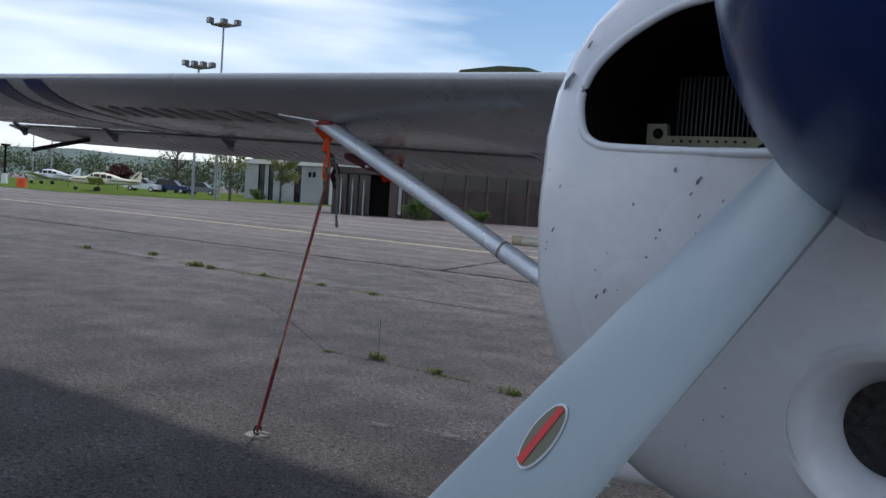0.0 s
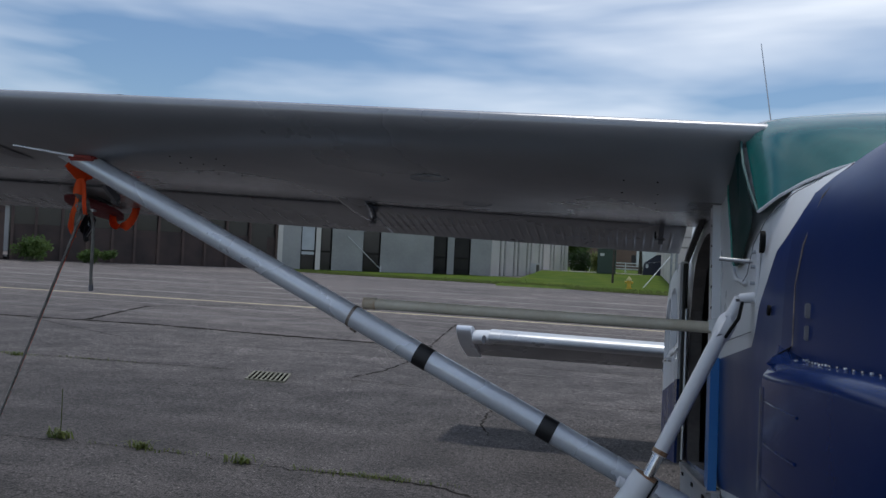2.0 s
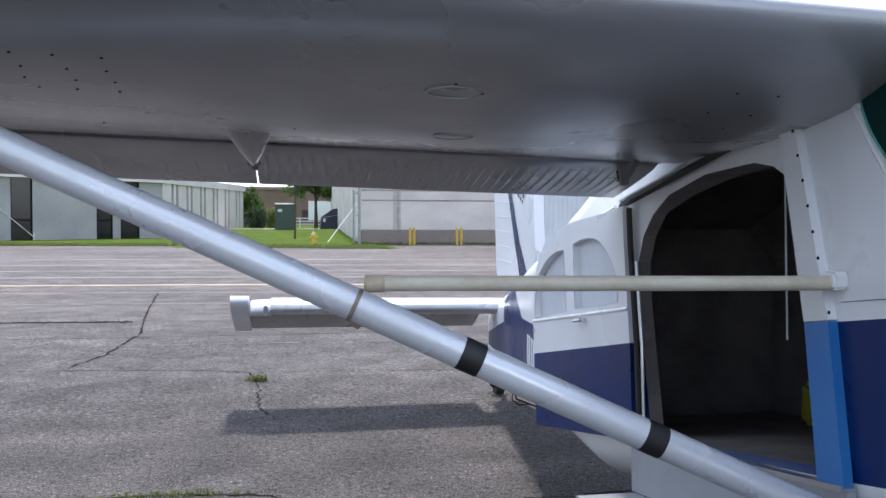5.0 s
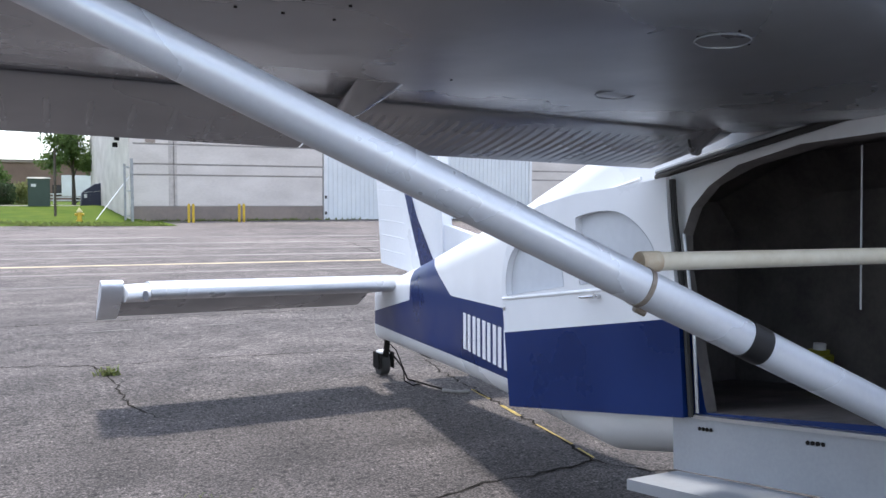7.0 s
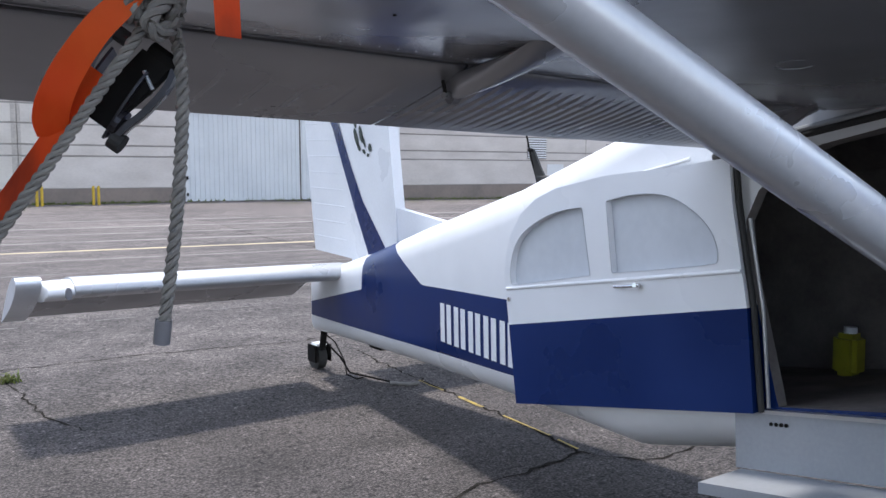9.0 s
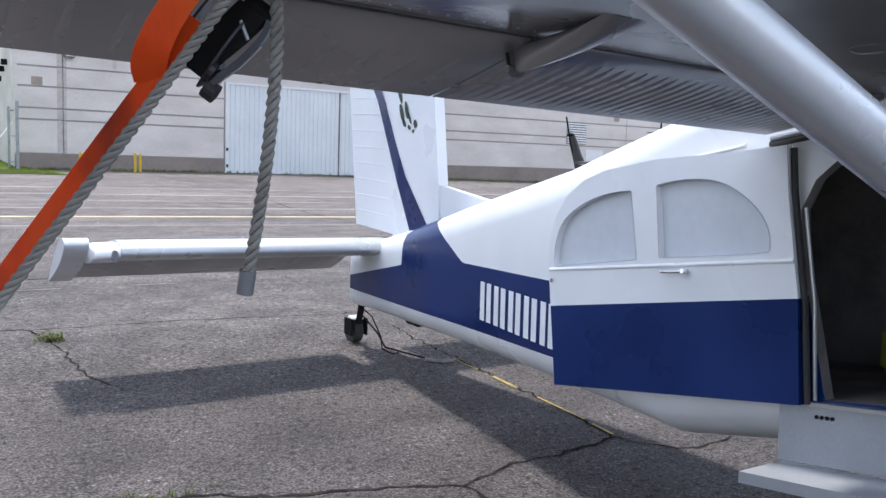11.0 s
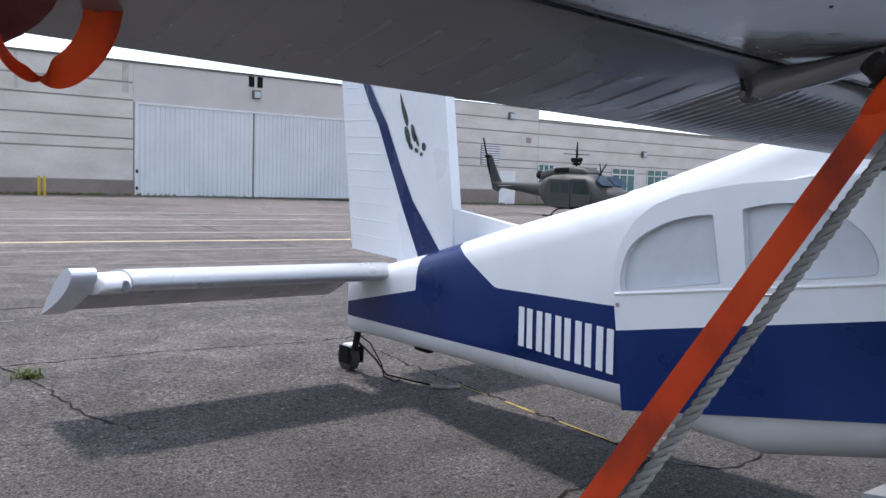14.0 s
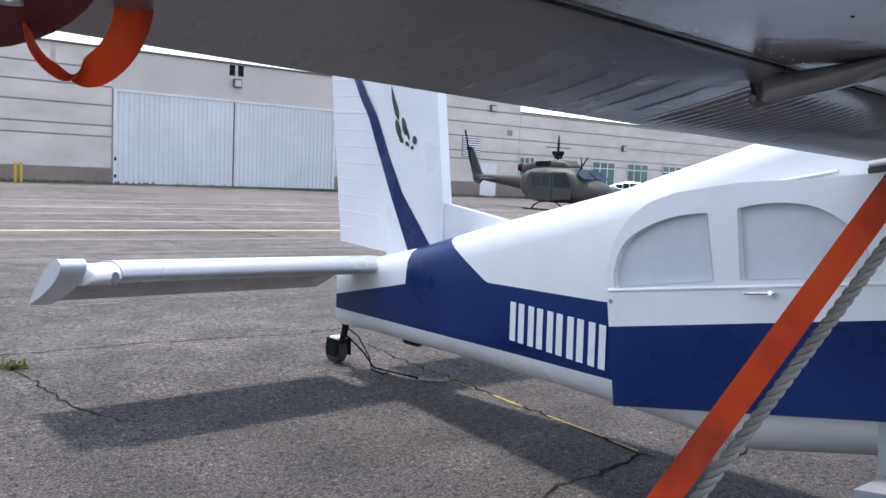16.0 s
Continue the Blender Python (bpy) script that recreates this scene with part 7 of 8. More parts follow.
hyd = thing("fire_hydrant", "yellow fire hydrant standing on the lawn", "fire hydrant")
hx, hy = -0.75, 58.5
hz = berm_z(hx, hy)
part("barrel", tube(bmesh.new(), [(hx, hy, hz - 0.05), (hx, hy, hz + 0.1), (hx, hy, hz + 0.55)], 0.15, 16, 0.13), yellow_paint, hyd, smooth=True)
part("bonnet", loft(bmesh.new(), [[(hx + r * math.cos(a), hy + r * math.sin(a), hz + z) for a in [2 * math.pi * k / 16 for k in range(16)]] for z, r in ((0.55, 0.18), (0.60, 0.18), (0.68, 0.14), (0.74, 0.07), (0.82, 0.04))]), mat("hydrant_pale", (0.6, 0.55, 0.28), (0.5, 0.45, 0.2), 0.5, big=6), hyd, "pale bonnet", smooth=True)
for sx in (-1, 1):
    part("outlet", tube(bmesh.new(), [(hx + sx * 0.10, hy, hz + 0.42), (hx + sx * 0.27, hy, hz + 0.42)], 0.07, 12), yellow_paint, hyd, smooth=True)
part("flange", tube(bmesh.new(), [(hx, hy, hz), (hx, hy, hz + 0.05)], 0.2, 16), yellow_paint, hyd, smooth=True)

galv = mat("galvanised", (0.36, 0.37, 0.38), (0.27, 0.28, 0.29), 0.5, 0.4, big=3)
fence = thing("gate_post", "tall galvanised fence post with a short rail against the hangar corner", "fence post")
part("post", tube(bmesh.new(), [(2.15, 57.0, 0.2), (2.15, 57.0, 4.15)], 0.09, 12), galv, fence, smooth=True)
part("post", tube(bmesh.new(), [(1.95, 59.4, 0.2), (1.95, 59.4, 3.9)], 0.07, 12), galv, fence, smooth=True)
for z_ in (0.65, 2.2, 3.7):
    part("rail", tube(bmesh.new(), [(2.15, 57.0, z_), (1.97, 59.4, z_), (2.38, 60.8, z_)], 0.03, 8), galv, fence, smooth=True)
pole = thing("thin_pole", "thin weathered pole standing on the lawn", "pole")
part("shaft", tube(bmesh.new(), [(-1.95, 66.0, 0.3), (-1.92, 66.0, 5.0)], 0.09, 10), bark, pole, smooth=True)
guy = thing("guy_wire", "pale guy wire slanting up to the hangar corner", "wire")
part("wire", tube(bmesh.new(), [(0.15, 57.6, 0.45), (2.3, 60.6, 3.1)], 0.03, 6), frame_white, guy)

box_green = mat("box_green", (0.045, 0.075, 0.06), (0.06, 0.09, 0.075), 0.55, big=1.5)
cab = thing("transformer_cabinet", "dark green steel utility cabinet on the lawn", "utility cabinet")
part("body", boxm((-3.75, 84.4, 0.9), (-2.0, 86.0, 3.4), 0.04), box_green, cab)
part("roof", loft(bmesh.new(), [[(-3.85, 84.3, 3.4), (-1.9, 84.3, 3.4), (-1.9, 86.1, 3.4), (-3.85, 86.1, 3.4)], [(-3.75, 84.5, 3.55), (-2.0, 84.5, 3.55), (-2.0, 86.0, 3.55), (-3.75, 86.0, 3.55)]]), box_green, cab)
for x0 in (-3.68, -2.85):
    part("door", boxm((x0, 84.36, 1.05), (x0 + 0.78, 84.41, 3.3), 0.01), box_green, cab)
part("notice", boxm((-3.5, 84.34, 2.7), (-3.1, 84.365, 2.95)), frame_white, cab, "pale notice plate")
navy = mat("navy_steel", (0.018, 0.022, 0.05), (0.03, 0.032, 0.06), 0.45, big=1.2, fine=12)
bin_ = thing("dumpster", "dark navy steel refuse container with a sloping lid", "dumpster")
part("body", loft(bmesh.new(), [[(0.6, y, 1.0), (4.2, y, 1.0), (4.2, y, 2.6), (0.75, y, 2.2)] for y in (88.0, 90.4)]), navy, bin_)
part("lid", loft(bmesh.new(), [[(0.7, y, 2.22), (4.25, y, 2.62), (4.2, y, 2.9), (3.0, y, 3.2), (1.9, y, 3.05)] for y in (87.95, 90.45)]), navy, bin_, "sloping navy lid")
for x0 in (1.4, 2.5, 3.6):
    part("rib", boxm((x0, 87.9, 1.02), (x0 + 0.12, 88.02, 2.25)), navy, bin_)
part("notice", boxm((0.9, 87.97, 1.75), (1.15, 88.0, 2.1)), frame_white, bin_, "small pale notice")

trailer = thing("box_trailer", "white box trailer with blue marking bars parked far behind", "trailer")
part("box", boxm((0.6, 150, 2.0), (14.5, 152.6, 5.3), 0.05), frame_white, trailer)
bar_blue = mat("bar_blue", (0.02, 0.10, 0.35), (0.03, 0.12, 0.4), 0.5, big=1)
for k, w_ in enumerate((0.9, 0.6, 0.35, 1.0, 0.5, 0.4)):
    x0 = 5.8 + k * 1.1
    part("marking_bar", boxm((x0, 149.96, 3.5), (x0 + w_, 150.0, 4.5)), bar_blue, trailer, "blue marking bar")
for x0 in (2.6, 3.8, 12.0):
    wh = part("wheel", tube(bmesh.new(), [(x0, 150.1, 1.45), (x0, 150.5, 1.45)], 0.5, 18), rubber, trailer, smooth=True)
part("landing_leg", boxm((10.0, 150.4, 0.95), (10.2, 150.6, 2.0)), groove, trailer)
struct("far_yard", boxm((-60, 92, 0.6), (70, 230, 0.95)), grass_mat, "grassy yard behind the buildings", "grass")
rfence = thing("rail_fence", "white rail fence across the far lawn", "fence")
for k in range(24):
    part("post", boxm((-30 + 2.4 * k, 120, 0.9), (-29.85 + 2.4 * k, 120.15, 2.3)), frame_white, rfence)
for z_ in (1.35, 1.75, 2.15):
    part("rail", boxm((-30, 120.02, z_), (27, 120.1, z_ + 0.14)), frame_white, rfence)
brown = mat("brown_brick", (0.20, 0.135, 0.105), (0.15, 0.10, 0.08), 0.9, big=0.3, fine=3)
store = thing("far_store", "long low brown brick building far behind", "building")
part("wall", boxm((-45, 200, 0.8), (16, 230, 9.0)), brown, store)
part("parapet", boxm((-45.3, 199.7, 9.0), (16.3, 230.3, 9.6)), plinth_mat, store)
part("wall_low", boxm((16, 204, 0.8), (60, 230, 7.2)), concrete, store)
for k in range(7):
    part("window", boxm((-40 + 8 * k, 199.9, 2.2), (-37.5 + 8 * k, 200.1, 4.4)), dark_pane, store)
tree(0.6, 104, 10.5, 3.1, 3, leaf_green, 60, 130, 0.17, "leafy green tree beside the refuse container", trunk_h=0.30)
tree(-8.2, 116, 6.0, 2.4, 4, leaf_green, 30, 90, 0.2, "leafy tree behind the grey building", trunk_h=0.2)
shrub(-6.1, 97.5, 2.6, 3.2, 6, leaf_dark, "clipped dark round shrub at the building's corner", 2600, 0.12)
shrub(-4.6, 110, 3.0, 3.6, 7, leaf_pale, "yellow-green shrub on the far lawn", 1400, 0.18)
shrub(-39.8, 51.0, 2.9, 1.8, 8, leaf_green, "green shrub by the glazed front", 1600, 0.13)
shrub(-36.9, 53.2, 2.6, 1.1, 9, leaf_green, "low green shrub by the glazed front", 1200, 0.13)
bm = bmesh.new()
rds = random.Random(31)
for _ in range(90):
    x, y = rds.uniform(3, 56), rds.uniform(53, 60)
    r = rds.uniform(0.1, 0.4)
    bm.faces.new([bm.verts.new((x + r * 2.2 * math.cos(t) * rds.uniform(0.6, 1.3), y + r * math.sin(t) * rds.uniform(0.6, 1.3), ground_z(x, y) + 0.012)) for t in (0, 0.9, 1.8, 2.7, 3.6, 4.5, 5.4)])
tagged(mesh_ob("dry_moss", bm, mat("dry_moss_mat", (0.17, 0.17, 0.09), (0.11, 0.12, 0.06), 0.95, big=1, fine=9, bump=0.4)), "patches of dry moss and grit before the hangar", "moss", kind="stuff")

# ---- helicopter ----
olive = mat("olive_grey", (0.050, 0.050, 0.046), (0.032, 0.032, 0.030), 0.55, big=0.8, fine=14, spread=0.12)
heli = thing("helicopter", "olive-grey military utility helicopter on skids before the hangar", "helicopter")
HP, HS, HA = Vector((32.4, 37.0, ground_z(32.4, 37.0))), 0.965, radians(-92)
HD, HL = Vector((math.cos(HA), math.sin(HA), 0)), Vector((-math.sin(HA), math.cos(HA), 0))


def hp(u, v, w):
    return HP + (HD * u + HL * v + Vector((0, 0, w))) * HS


def hring(u, zb, zt, w, e=0.6, n=28):
    out = []
    for k in range(n):
        a = 2 * math.pi * k / n
        ca, sa = math.cos(a), math.sin(a)
        out.append(hp(u, w * math.copysign(abs(ca) ** e, ca), (zb + zt) / 2 + (zt - zb) / 2 * math.copysign(abs(sa) ** e, sa)))
    return out


part("body", loft(bmesh.new(), [hring(*r) for r in ((4.15, 0.95, 1.25, 0.2, 0.9), (4.05, 0.80, 1.42, 0.5, 0.85), (3.75, 0.64, 1.62, 0.80, 0.8), (3.3, 0.55, 1.78, 1.0, 0.75), (2.95, 0.52, 1.95, 1.12, 0.7), (2.3, 0.5, 2.42, 1.22, 0.65), (1.7, 0.48, 2.55, 1.28, 0.6), (0, 0.48, 2.58, 1.3, 0.6), (-1.2, 0.5, 2.52, 1.26, 0.6), (-1.9, 0.72, 2.36, 1.05, 0.65), (-2.4, 1.0, 2.12, 0.66, 0.75), (-2.7, 1.12, 2.05, 0.46, 0.85))]), olive, heli, smooth=True)
part("tail_boom", loft(bmesh.new(), [hring(*r) for r in ((-2.6, 1.12, 2.06, 0.46, 0.9), (-4.5, 1.35, 2.02, 0.33, 0.9), (-6.8, 1.6, 1.98, 0.18, 0.9), (-7.5, 1.68, 1.98, 0.12, 0.9))]), olive, heli, smooth=True)
part("tail_fin", loft(bmesh.new(), [[hp(u, v, w) for u, w in ((-6.6, 1.75), (-7.05, 2.3), (-7.95, 3.75), (-8.35, 3.82), (-8.3, 3.2), (-7.75, 1.95), (-7.6, 1.5), (-7.1, 1.35))] for v in (-0.07, 0.07)]), olive, heli)
for sv in (-1, 1):
    part("stabiliser", loft(bmesh.new(), [[hp(u, sv * v, w) for u, w in ((-5.3 - 0.1 * k, 1.72), (-5.5 - 0.1 * k, 1.76), (-5.95, 1.72))] for k, v in enumerate((0.2, 1.35))]), olive, heli)
part("engine_cowling", loft(bmesh.new(), [hring(*r) for r in ((1.5, 2.5, 2.66, 0.5), (1.1, 2.4, 2.95, 0.6), (0.3, 2.4, 3.02, 0.62), (-1.2, 2.3, 2.95, 0.6), (-2.2, 2.2, 2.8, 0.5), (-2.7, 2.15, 2.62, 0.36))]), olive, heli, smooth=True)
part("exhaust", tube(bmesh.new(), [hp(-2.6, 0, 2.42), hp(-3.2, 0, 2.5)], 0.25 * HS, 16), part_and_shade_black, heli, smooth=True)
for sv in (-1, 1):
    # black blocks paint the shade inside the intakes
    part("intake", loft(bmesh.new(), [[hp(u, sv * v, w) for u, w in ((0.0, 2.62), (-1.2, 2.6), (-1.2, 2.88), (0.0, 2.92))] for v in (0.5, 0.63)]), part_and_shade_black, heli, "dark engine intake")
mast = part("mast", tube(bmesh.new(), [hp(0, 0, 2.9), hp(0, 0, 4.0)], 0.07 * HS, 12), part_and_shade_black, heli, smooth=True)
part("rotor_head", tube(tube(bmesh.new(), [hp(0.38, 0.05, 3.42), hp(-0.38, -0.05, 3.42)], 0.10 * HS, 10), [hp(0.05, 0.34, 3.3), hp(-0.05, -0.34, 3.3)], 0.07 * HS, 10), part_and_shade_black, mast, smooth=True)
part("swashplate", tube(bmesh.new(), [hp(0, 0, 3.08), hp(0, 0, 3.2)], 0.24 * HS, 16), part_and_shade_black, mast, smooth=True)
for a in (0.6, 2.7, 4.8):
    part("link", tube(bmesh.new(), [hp(0.2 * math.cos(a), 0.2 * math.sin(a), 3.1), hp(0.26 * math.cos(a), 0.26 * math.sin(a), 3.45)], 0.025 * HS, 6), part_and_shade_black, mast)
part("stabiliser_bar", tube(bmesh.new(), [hp(0.15, 0.9, 3.72), hp(-0.15, -0.9, 3.72)], 0.025 * HS, 6), part_and_shade_black, mast)
part("mast_cap", tube(bmesh.new(), [hp(0, 0, 3.95), hp(0, 0, 4.45)], 0.06 * HS, 10, 0.03), part_and_shade_black, mast, smooth=True)
tr_ = part("tail_rotor", loft(bmesh.new(), [[hp(u + du, -0.28 + dv, w) for du, dv in ((-0.09, 0), (0, 0.02), (0.09, 0), (0, -0.02))] for u, w in ((-8.45, 4.85), (-8.05, 3.65), (-7.65, 2.5))]), part_and_shade_black, heli, "parked two-blade tail rotor")
part("hub", tube(bmesh.new(), [hp(-8.05, -0.05, 3.65), hp(-8.05, -0.38, 3.65)], 0.09 * HS, 10), part_and_shade_black, tr_)
heli_glass = mat("heli_glass", (0.02, 0.03, 0.035), (0.03, 0.045, 0.05), 0.08, big=1, bump=0, spread=0.03)


def hside(name, pts, sv, material, parent, off, label=""):
    def vw(u, w):
        return 1.31 if u < 1.8 else lerp([(1.8, 1.28), (2.3, 1.245), (2.95, 1.15), (3.4, 0.95)], u)
    return part(name, loft(bmesh.new(), [[hp(u, sv * (vw(u, w) + d), w) for u, w in pts] for d in (off - 0.05, off)]), material, parent, label)


for sv in (-1, 1):
    dr = hside("cargo_door", [(-1.25, 0.62), (0.85, 0.6), (0.85, 2.2), (-0.9, 2.22), (-1.2, 1.9)], sv, olive, heli, 0.012)
    hside("window", [(-0.75, 1.45), (-0.05, 1.45), (-0.05, 2.05), (-0.75, 2.05)], sv, heli_glass, dr, 0.02, "dark side window")
    hside("window", [(0.08, 1.45), (0.72, 1.45), (0.72, 2.05), (0.08, 2.05)], sv, heli_glass, dr, 0.02, "dark side window")
    cd = hside("crew_door", [(0.92, 0.65), (2.35, 0.75), (2.45, 1.5), (2.0, 2.25), (0.92, 2.25)], sv, olive, heli, 0.012)
    hside("window", [(1.05, 1.4), (2.3, 1.38), (2.28, 1.6), (1.95, 2.15), (1.05, 2.15)], sv, heli_glass, cd, 0.022, "dark crew window")
    part("windscreen", loft(bmesh.new(), [[hp(u, sv * v, w) for v in vs_] for u, w, vs_ in ((2.30, 2.47, (0.08, 0.6, 1.0)), (2.75, 2.17, (0.08, 0.7, 1.12)), (3.12, 1.93, (0.08, 0.6, 1.02)))], closed=False, caps=False), heli_glass, heli, "curved dark windscreen")
    part("chin_window", loft(bmesh.new(), [[hp(u, sv * v, w) for v in (0.25, 0.75)] for u, w in ((3.98, 0.82), (3.6, 0.585))], closed=False, caps=False), heli_glass, heli, "chin window")
    sk = part("skid", tube(bmesh.new(), [hp(3.3, sv * 1.3, 0.4), hp(3.0, sv * 1.3, 0.14), hp(2.6, sv * 1.3, 0.05), hp(-1.4, sv * 1.3, 0.05)], 0.05 * HS, 10), part_and_shade_black, heli, smooth=True)
    for u in (1.9, -0.7):
        part("cross_tube", tube(bmesh.new(), [hp(u, 0, 0.52), hp(u, sv * 0.7, 0.47), hp(u, sv * 1.1, 0.28), hp(u, sv * 1.3, 0.06)], 0.045 * HS, 8), part_and_shade_black, sk, smooth=True)
part("wire_cutter", tube(bmesh.new(), [hp(1.9, 0.1, 2.5), hp(1.75, 0.1, 3.2)], 0.05, 6, 0.02), part_and_shade_black, heli)
part("antenna", tube(bmesh.new(), [hp(2.2, -0.4, 2.45), hp(2.75, -0.4, 3.15)], 0.05, 6, 0.03), part_and_shade_black, heli)


# ---- light aircraft ----
def light_plane(at, heading, s, body_mat, trim, label):
    ob = thing("light_aircraft", label, "airplane", "parked light aircraft")
    a = radians(heading)
    d, lft = Vector((math.cos(a), math.sin(a), 0)), Vector((-math.sin(a), math.cos(a), 0))
    o = Vector((at[0], at[1], ground_z(*at)))

    def P(u, v, w):
        return o + (d * u + lft * v + Vector((0, 0, w))) * s

    def ring_(u, zb, zt, w, e=0.75, n=20):
        pts = []
        for k in range(n):
            t = 2 * math.pi * k / n
            ca, sa = math.cos(t), math.sin(t)
            pts.append(P(u, w * math.copysign(abs(ca) ** e, ca), (zb + zt) / 2 + (zt - zb) / 2 * math.copysign(abs(sa) ** e, sa)))
        return pts
    body = part("fuselage", loft(bmesh.new(), [ring_(*r) for r in ((2.75, 0.95, 1.25, 0.25), (2.6, 0.82, 1.36, 0.42), (1.6, 0.72, 1.5, 0.52), (1.1, 0.7, 1.58, 0.56), (0.4, 0.68, 2.0, 0.58), (-0.6, 0.68, 2.05, 0.57), (-1.6, 0.74, 1.82, 0.5), (-2.4, 0.85, 1.55, 0.36), (-4.2, 1.0, 1.38, 0.12))]), body_mat, ob, smooth=True)
    for sv in (-1, 1):
        for x0, x1 in ((0.55, 0.95), (-0.15, 0.45), (-0.75, -0.25), (-1.35, -0.85)):
            part("window", loft(bmesh.new(), [[P(u, sv * v, w) for u, w in ((x0, 1.45), (x1, 1.45), (x1 - (0.3 if x0 > 0.5 else 0), 1.82 if x0 > -1 else 1.72), (x0, 1.86 if x0 > -1 else 1.74))] for v in (0.50, 0.585)]), dark_pane, body)
        part("trim_stripe", loft(bmesh.new(), [[P(u, sv * (lerp([(-4.2, 0.13), (-2.4, 0.36), (-1.6, 0.5), (0.4, 0.58), (1.6, 0.52), (2.6, 0.42)], u) + 0.006), w) for w in (1.16, 1.28)] for u in (-4.1, -2.4, -1.6, -0.6, 0.4, 1.6, 2.55)], closed=False, caps=False), trim, body, "dark trim stripe")
        part("wing", loft(bmesh.new(), [[P(u0 + du, sv * v, w + dw) for du, dw in ((0, 0), (-0.15, 0.09), (-0.6, 0.11), (-1.55 * c, 0.0), (-0.6, -0.06), (-0.15, -0.05))] for u0, v, w, c in ((0.85, 0.45, 0.85, 1.0), (0.85, 4.9, 1.42, 1.0), (0.7, 5.15, 1.47, 0.8))]), body_mat, ob, smooth=True)
        part("tailplane", loft(bmesh.new(), [[P(u0 + du, sv * v, w) for du, w in ((0, 1.28), (-0.4, 1.32), (-0.85, 1.28), (-0.4, 1.25))] for u0, v in ((-3.5, 0.05), (-3.6, 1.9))]), body_mat, ob)
        leg = part("main_gear", tube(bmesh.new(), [P(0.1, sv * 1.5, 0.9), P(0.1, sv * 1.5, 0.25)], 0.06 * s, 8), body_mat, ob)
        part("wheel", tube(bmesh.new(), [P(0.1, sv * 1.42, 0.24), P(0.1, sv * 1.60, 0.24)], 0.24 * s, 18), rubber, leg, smooth=True)
    part("fin", loft(bmesh.new(), [[P(u, v, w) for u, w in ((-3.0, 1.38), (-3.9, 2.35), (-4.35, 2.4), (-4.3, 1.2))] for v in (-0.05, 0.05)]), body_mat, ob)
    part("fin_stripe", loft(bmesh.new(), [[P(u, v, w) for u, w in ((-3.45, 1.6), (-4.0, 2.2), (-4.15, 2.2), (-3.8, 1.6))] for v in (-0.055, 0.055)]), trim, ob)
    leg = part("nose_gear", tube(bmesh.new(), [P(2.1, 0, 0.8), P(2.2, 0, 0.2)], 0.05 * s, 8), body_mat, ob)
    part("wheel", tube(bmesh.new(), [P(2.2, -0.08, 0.2), P(2.2, 0.08, 0.2)], 0.2 * s, 18), rubber, leg, smooth=True)
    prop = part("propeller", loft(bmesh.new(), [[P(2.95 + du, v * 0.3 + dv, 1.1 + v) for du, dv in ((0.02, -0.06), (0.02, 0.06), (-0.01, 0.06), (-0.01, -0.06))] for v in (-0.9, 0.9)]), part_and_shade_black, ob)
    part("spinner", tube(bmesh.new(), [P(2.75, 0, 1.1), P(3.05, 0, 1.1)], 0.17 * s, 14, 0.03), body_mat, prop, smooth=True)
    return ob


cream_gloss = mat("cream_gloss", (0.72, 0.69, 0.56), (0.62, 0.59, 0.47), 0.35, big=1)
tan_trim = mat("tan_trim", (0.16, 0.09, 0.03), (0.12, 0.08, 0.03), 0.4, big=2)
light_plane((-88.6, 54.0), 235, 1.05, cream_gloss, tan_trim, "cream low-wing light aircraft parked at the grass")
light_plane((52.2, 46.7), -75, 0.99, white_paint, mat("maroon_trim", (0.12, 0.02, 0.02), (0.1, 0.02, 0.02), 0.4), "white low-wing light aircraft behind the helicopter")
light_plane((-121.5, 66.0), 215, 1.1, white_paint, mark_grey, "white light aircraft parked beyond the cream one")
barrel = thing("barrel", "bright orange plastic barrel at the apron's edge", "barrel")
part("body", tube(bmesh.new(), [(-88.9, 45.5, 0.15), (-88.9, 45.5, 0.6), (-88.9, 45.5, 1.1)], 0.55, 16, 0.45), mat("safety_orange", (0.75, 0.10, 0.02), (0.65, 0.09, 0.02), 0.6, big=3), barrel, smooth=True)
part("rim", tube(bmesh.new(), [(-88.9, 45.5, 1.1), (-88.9, 45.5, 1.17)], 0.48, 16), orange_web, barrel, smooth=True)


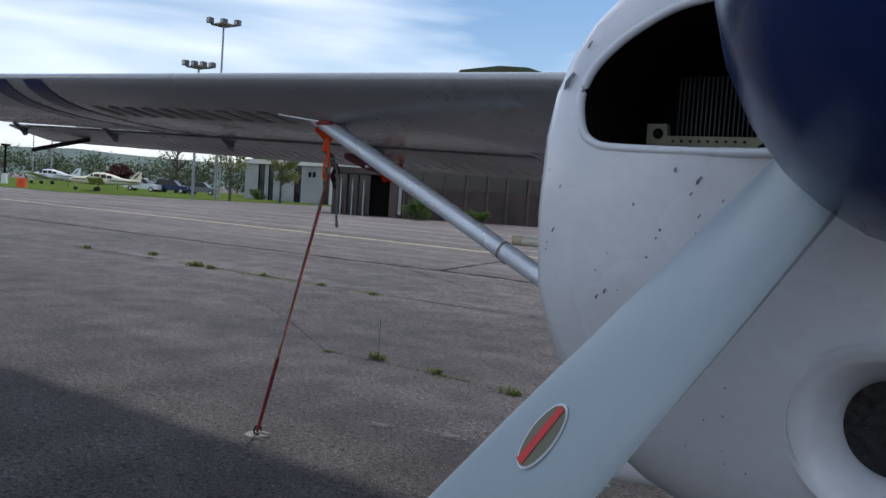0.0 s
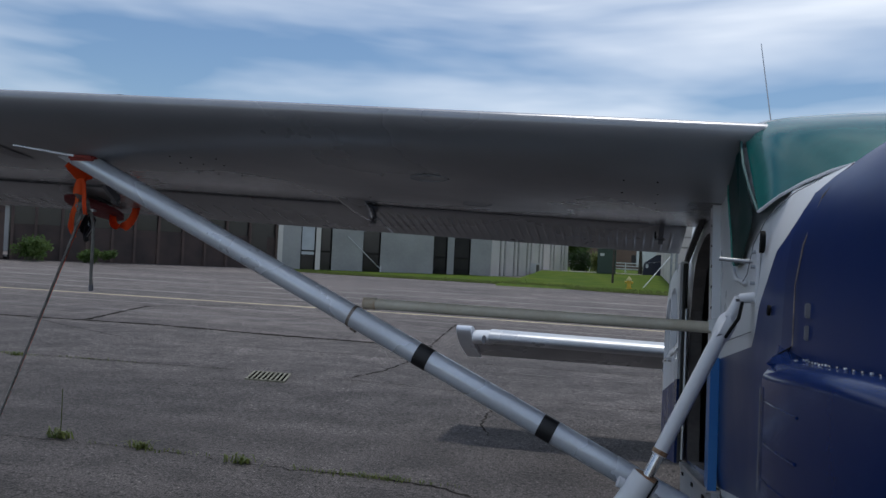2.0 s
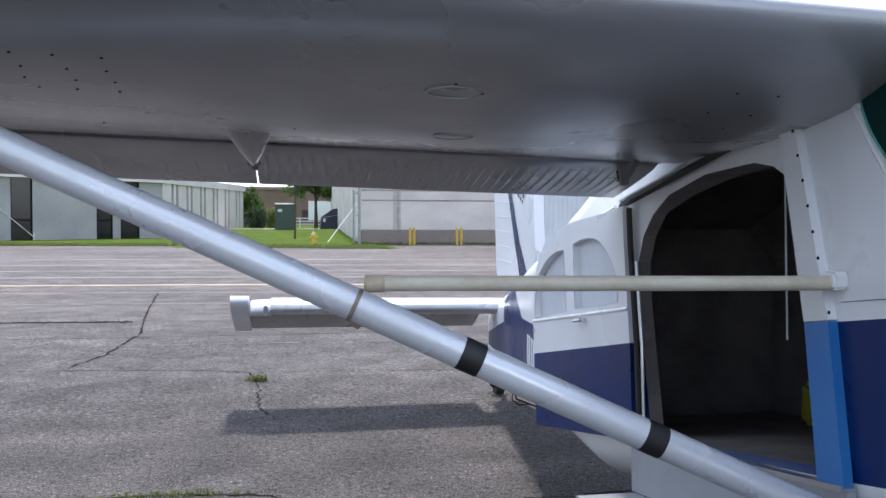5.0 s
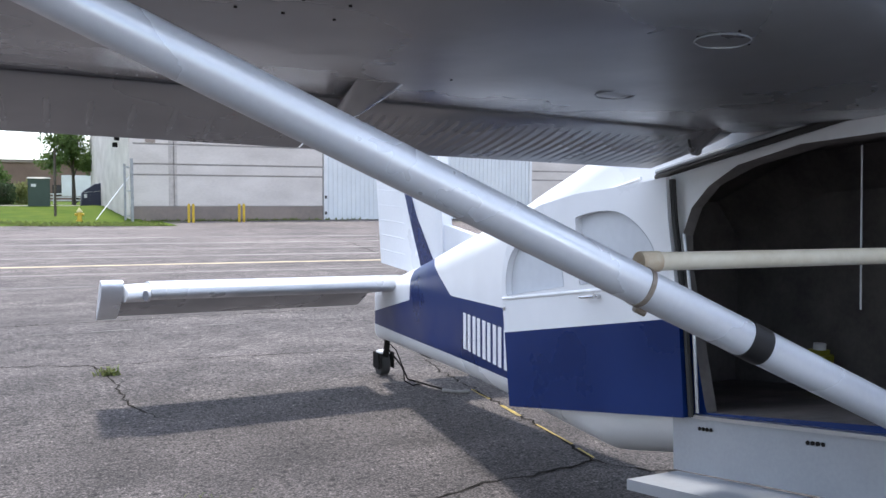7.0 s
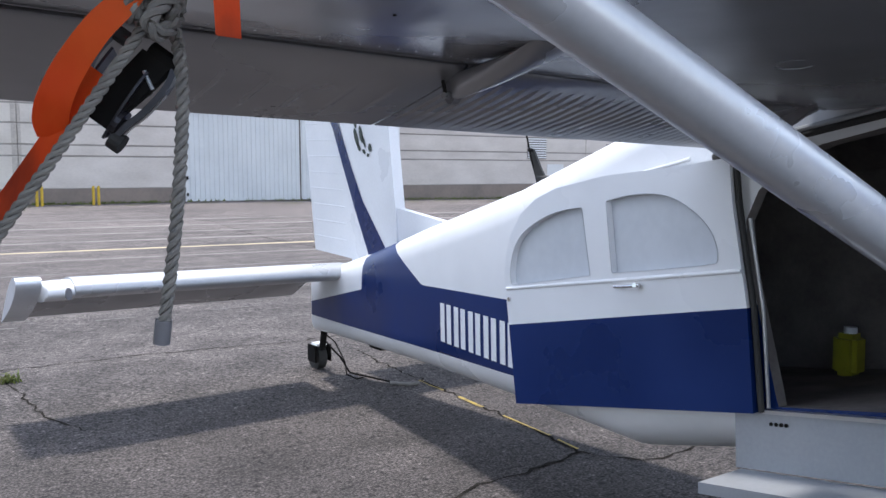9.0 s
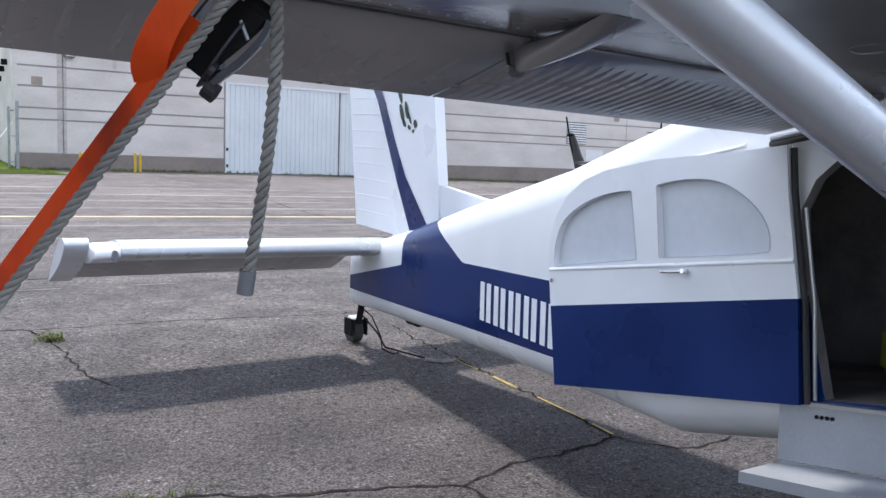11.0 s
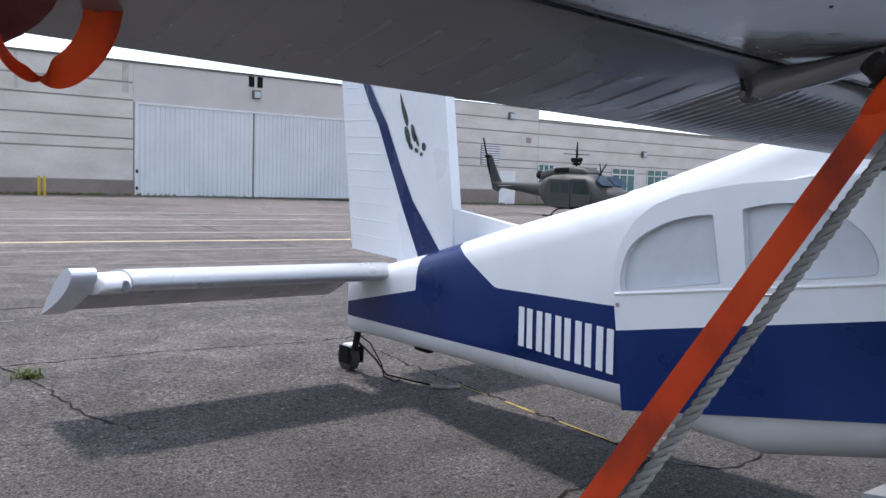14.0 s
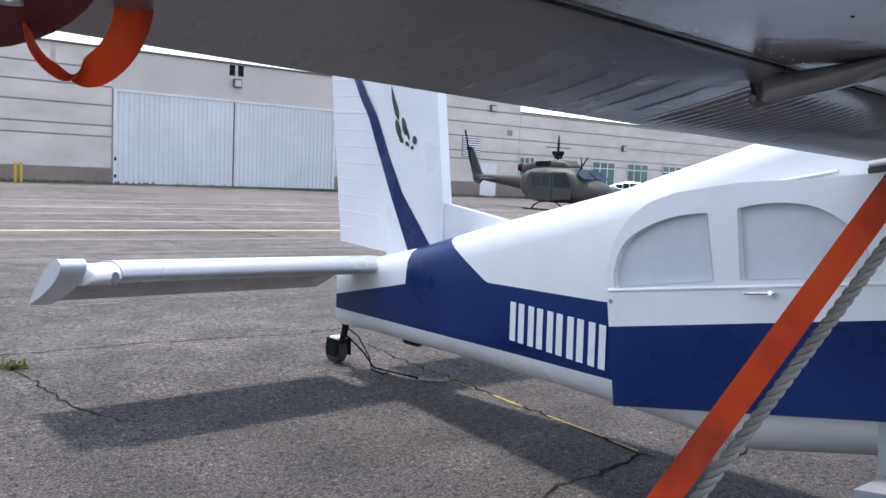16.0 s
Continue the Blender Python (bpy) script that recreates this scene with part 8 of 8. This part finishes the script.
def car(x, y, rot, paint, label):
    ob = thing("car", label, "car", "cars parked behind the grass")
    m = Matrix.Translation((x, y, ground_z(x, y) + 0.03)) @ Matrix.Rotation(radians(rot), 4, "Z")

    def sect(w, pts):
        return [[m @ Vector((px, v, pz)) for px, pz in pts] for v in (-w, w)]
    body = part("body", loft(bmesh.new(), sect(0.92, [(-2.3, 0.35), (-2.35, 0.95), (-1.2, 1.05), (2.2, 1.1), (2.35, 0.9), (2.3, 0.35)])), paint, ob)
    part("cabin", loft(bmesh.new(), sect(0.80, [(-1.1, 1.05), (-0.4, 1.68), (1.9, 1.70), (2.2, 1.1)])), dark_pane, ob)
    part("roof", loft(bmesh.new(), sect(0.78, [(-0.4, 1.66), (-0.35, 1.76), (1.85, 1.78), (1.95, 1.68)])), paint, ob)
    for px in (-1.45, 1.4):
        for v in (-1, 1):
            w = part("wheel", tube(bmesh.new(), [m @ Vector((px, v * 0.72, 0.34)), m @ Vector((px, v * 0.95, 0.34))], 0.34, 18), rubber, ob, smooth=True)
            part("rim", tube(bmesh.new(), [m @ Vector((px, v * 0.94, 0.34)), m @ Vector((px, v * 0.96, 0.34))], 0.2, 14), bare_metal, w)
    for v in (-0.6, 0.6):
        part("headlight", tube(bmesh.new(), [m @ Vector((-2.33, v, 0.8)), m @ Vector((-2.38, v, 0.8))], 0.13, 10), frosted, ob)


car(-103.3, 69.6, 215, white_paint, "white car parked behind the grass")
car(-101.4, 73.0, 215, blue_paint, "dark blue car parked behind the grass")
car(-99.5, 76.5, 215, mark_grey, "dark grey car parked behind the grass")


def flood_mast(x, y, h, n, label):
    z = ground_z(x, y)
    ob = thing("floodlight_mast", label, "lamp post", "floodlight masts")
    part("shaft", tube(bmesh.new(), [(x, y, z), (x, y, z + h)], 0.16, 10, 0.10), galv, ob, smooth=True)
    part("cross_arm", boxm((x - 1.1, y - 0.9, z + h - 0.35), (x + 1.1, y + 0.9, z + h - 0.2)), groove, ob)
    for k in range(n):
        u = -1.1 + 2.2 * k / (n - 1)
        head = part("lamp_head", boxm((x + u * 0.9 - 0.32, y + u - 0.32, z + h - 0.2), (x + u * 0.9 + 0.32, y + u + 0.32, z + h + 0.42), 0.06), groove, ob)
        part("lens", boxm((x + u * 0.9 - 0.25, y + u - 0.36, z + h - 0.1), (x + u * 0.9 + 0.25, y + u - 0.31, z + h + 0.3)), frosted, head)


flood_mast(-78.3, 62.0, 19.6, 3, "tall floodlight mast behind the apron")
flood_mast(-83.0, 62.5, 15.2, 4, "floodlight mast behind the apron")
for x, y, h, r in ((-75.7, 60.5, 6.5, 0.12), (-77.4, 58.3, 5.6, 0.17), (-132.8, 69.6, 7.8, 0.10), (-131.5, 71.9, 6.7, 0.14)):
    p_ = thing("lamp_pole", "slender pale pole on the far grass", "pole", "poles on the grass")
    part("shaft", tube(bmesh.new(), [(x, y, ground_z(x, y)), (x, y, ground_z(x, y) + h)], r, 8, r * 0.7), galv, p_, smooth=True)
    part("cap", tube(bmesh.new(), [(x, y, ground_z(x, y) + h), (x, y, ground_z(x, y) + h + 0.15)], r, 8), groove, p_)
sock = thing("lamp_column", "short dark lamp column at the apron's edge", "lamp post")
part("shaft", tube(bmesh.new(), [(-107.6, 52.9, 0.2), (-107.6, 52.9, 5.0)], 0.14, 8), part_and_shade_black, sock, smooth=True)
part("base", tube(bmesh.new(), [(-107.6, 52.9, 0.2), (-107.6, 52.9, 1.5)], 0.4, 10, 0.3), frame_white, sock, smooth=True)
part("head", boxm((-108.2, 52.6, 4.9), (-107.0, 53.2, 5.15)), part_and_shade_black, sock)
tree(-71.1, 58.2, 6.2, 2.8, 11, leaf_pale, 10, 60, 0.12, "young tree with thin spring leaves on the grass", trunk_h=0.32)
tree(-72.0, 66.0, 6.0, 2.3, 12, leaf_pale, 20, 110, 0.14, "tree in pale spring leaf beside the grey building", trunk_h=0.3)
tree(-102, 74, 10.5, 4.4, 13, leaf_pale, 0, 0, 0.1, "bare tree behind the parked cars", bare=True, trunk_h=0.25)
tree(-98, 86, 10.5, 4.8, 14, leaf_pale, 22, 90, 0.3, "tree in pale spring leaf behind the cars", trunk_h=0.25)
tree(-90, 84, 9.5, 4.0, 15, leaf_pale, 22, 90, 0.28, "tree in pale spring leaf behind the cars", trunk_h=0.25)
tree(-106.0, 67.5, 3.6, 2.2, 16, leaf_plum, 22, 110, 0.22, "dark red-leaved small tree", trunk_h=0.25)
tree(-80, 92, 9.0, 4.0, 17, leaf_plum, 8, 40, 0.2, "small tree in pink bud", trunk_h=0.25)
shrub(-84.0, 73.0, 2.4, 1.5, 21, leaf_green, "rounded shrub at the building's end", 1000, 0.12)
bm = bmesh.new()
rdh = random.Random(8)
for k in range(150):
    x = -330 + 240 * k / 150 + rdh.uniform(-2, 2)
    y = 115 + 0.12 * (x + 90) + rdh.uniform(-6, 10)
    leaves(bm, rdh, Vector((x, y, 3.2 + rdh.uniform(-1, 1.8))), rdh.uniform(2.4, 4.2), 190, 0.36)
tagged(mesh_ob("hedgerow", bm, mat("hedge_leaf", (0.07, 0.10, 0.05), (0.11, 0.13, 0.075), 0.8, big=0.3, fine=3)), "far belt of dark green trees and hedges", "trees", kind="stuff")
bm = bmesh.new()
hill = [[], []]
for k in range(61):
    a = radians(100 + 120 * k / 60)
    r = 900
    hill[0].append((r * math.cos(a), r * math.sin(a), -5))
    hill[1].append((r * math.cos(a) * 1.1, r * math.sin(a) * 1.1, 30 + 16 * noise.noise((k * 0.14, 0.5, 0)) + 4 * noise.noise((k * 0.6, 0.5, 3))))
loft(bm, hill, closed=False, caps=False)
struct("backdrop", bm, mat("far_hills", (0.10, 0.14, 0.13), (0.13, 0.17, 0.15), 0.95, big=0.02, fine=0.2), "low hazy wooded hills on the horizon", "hills")
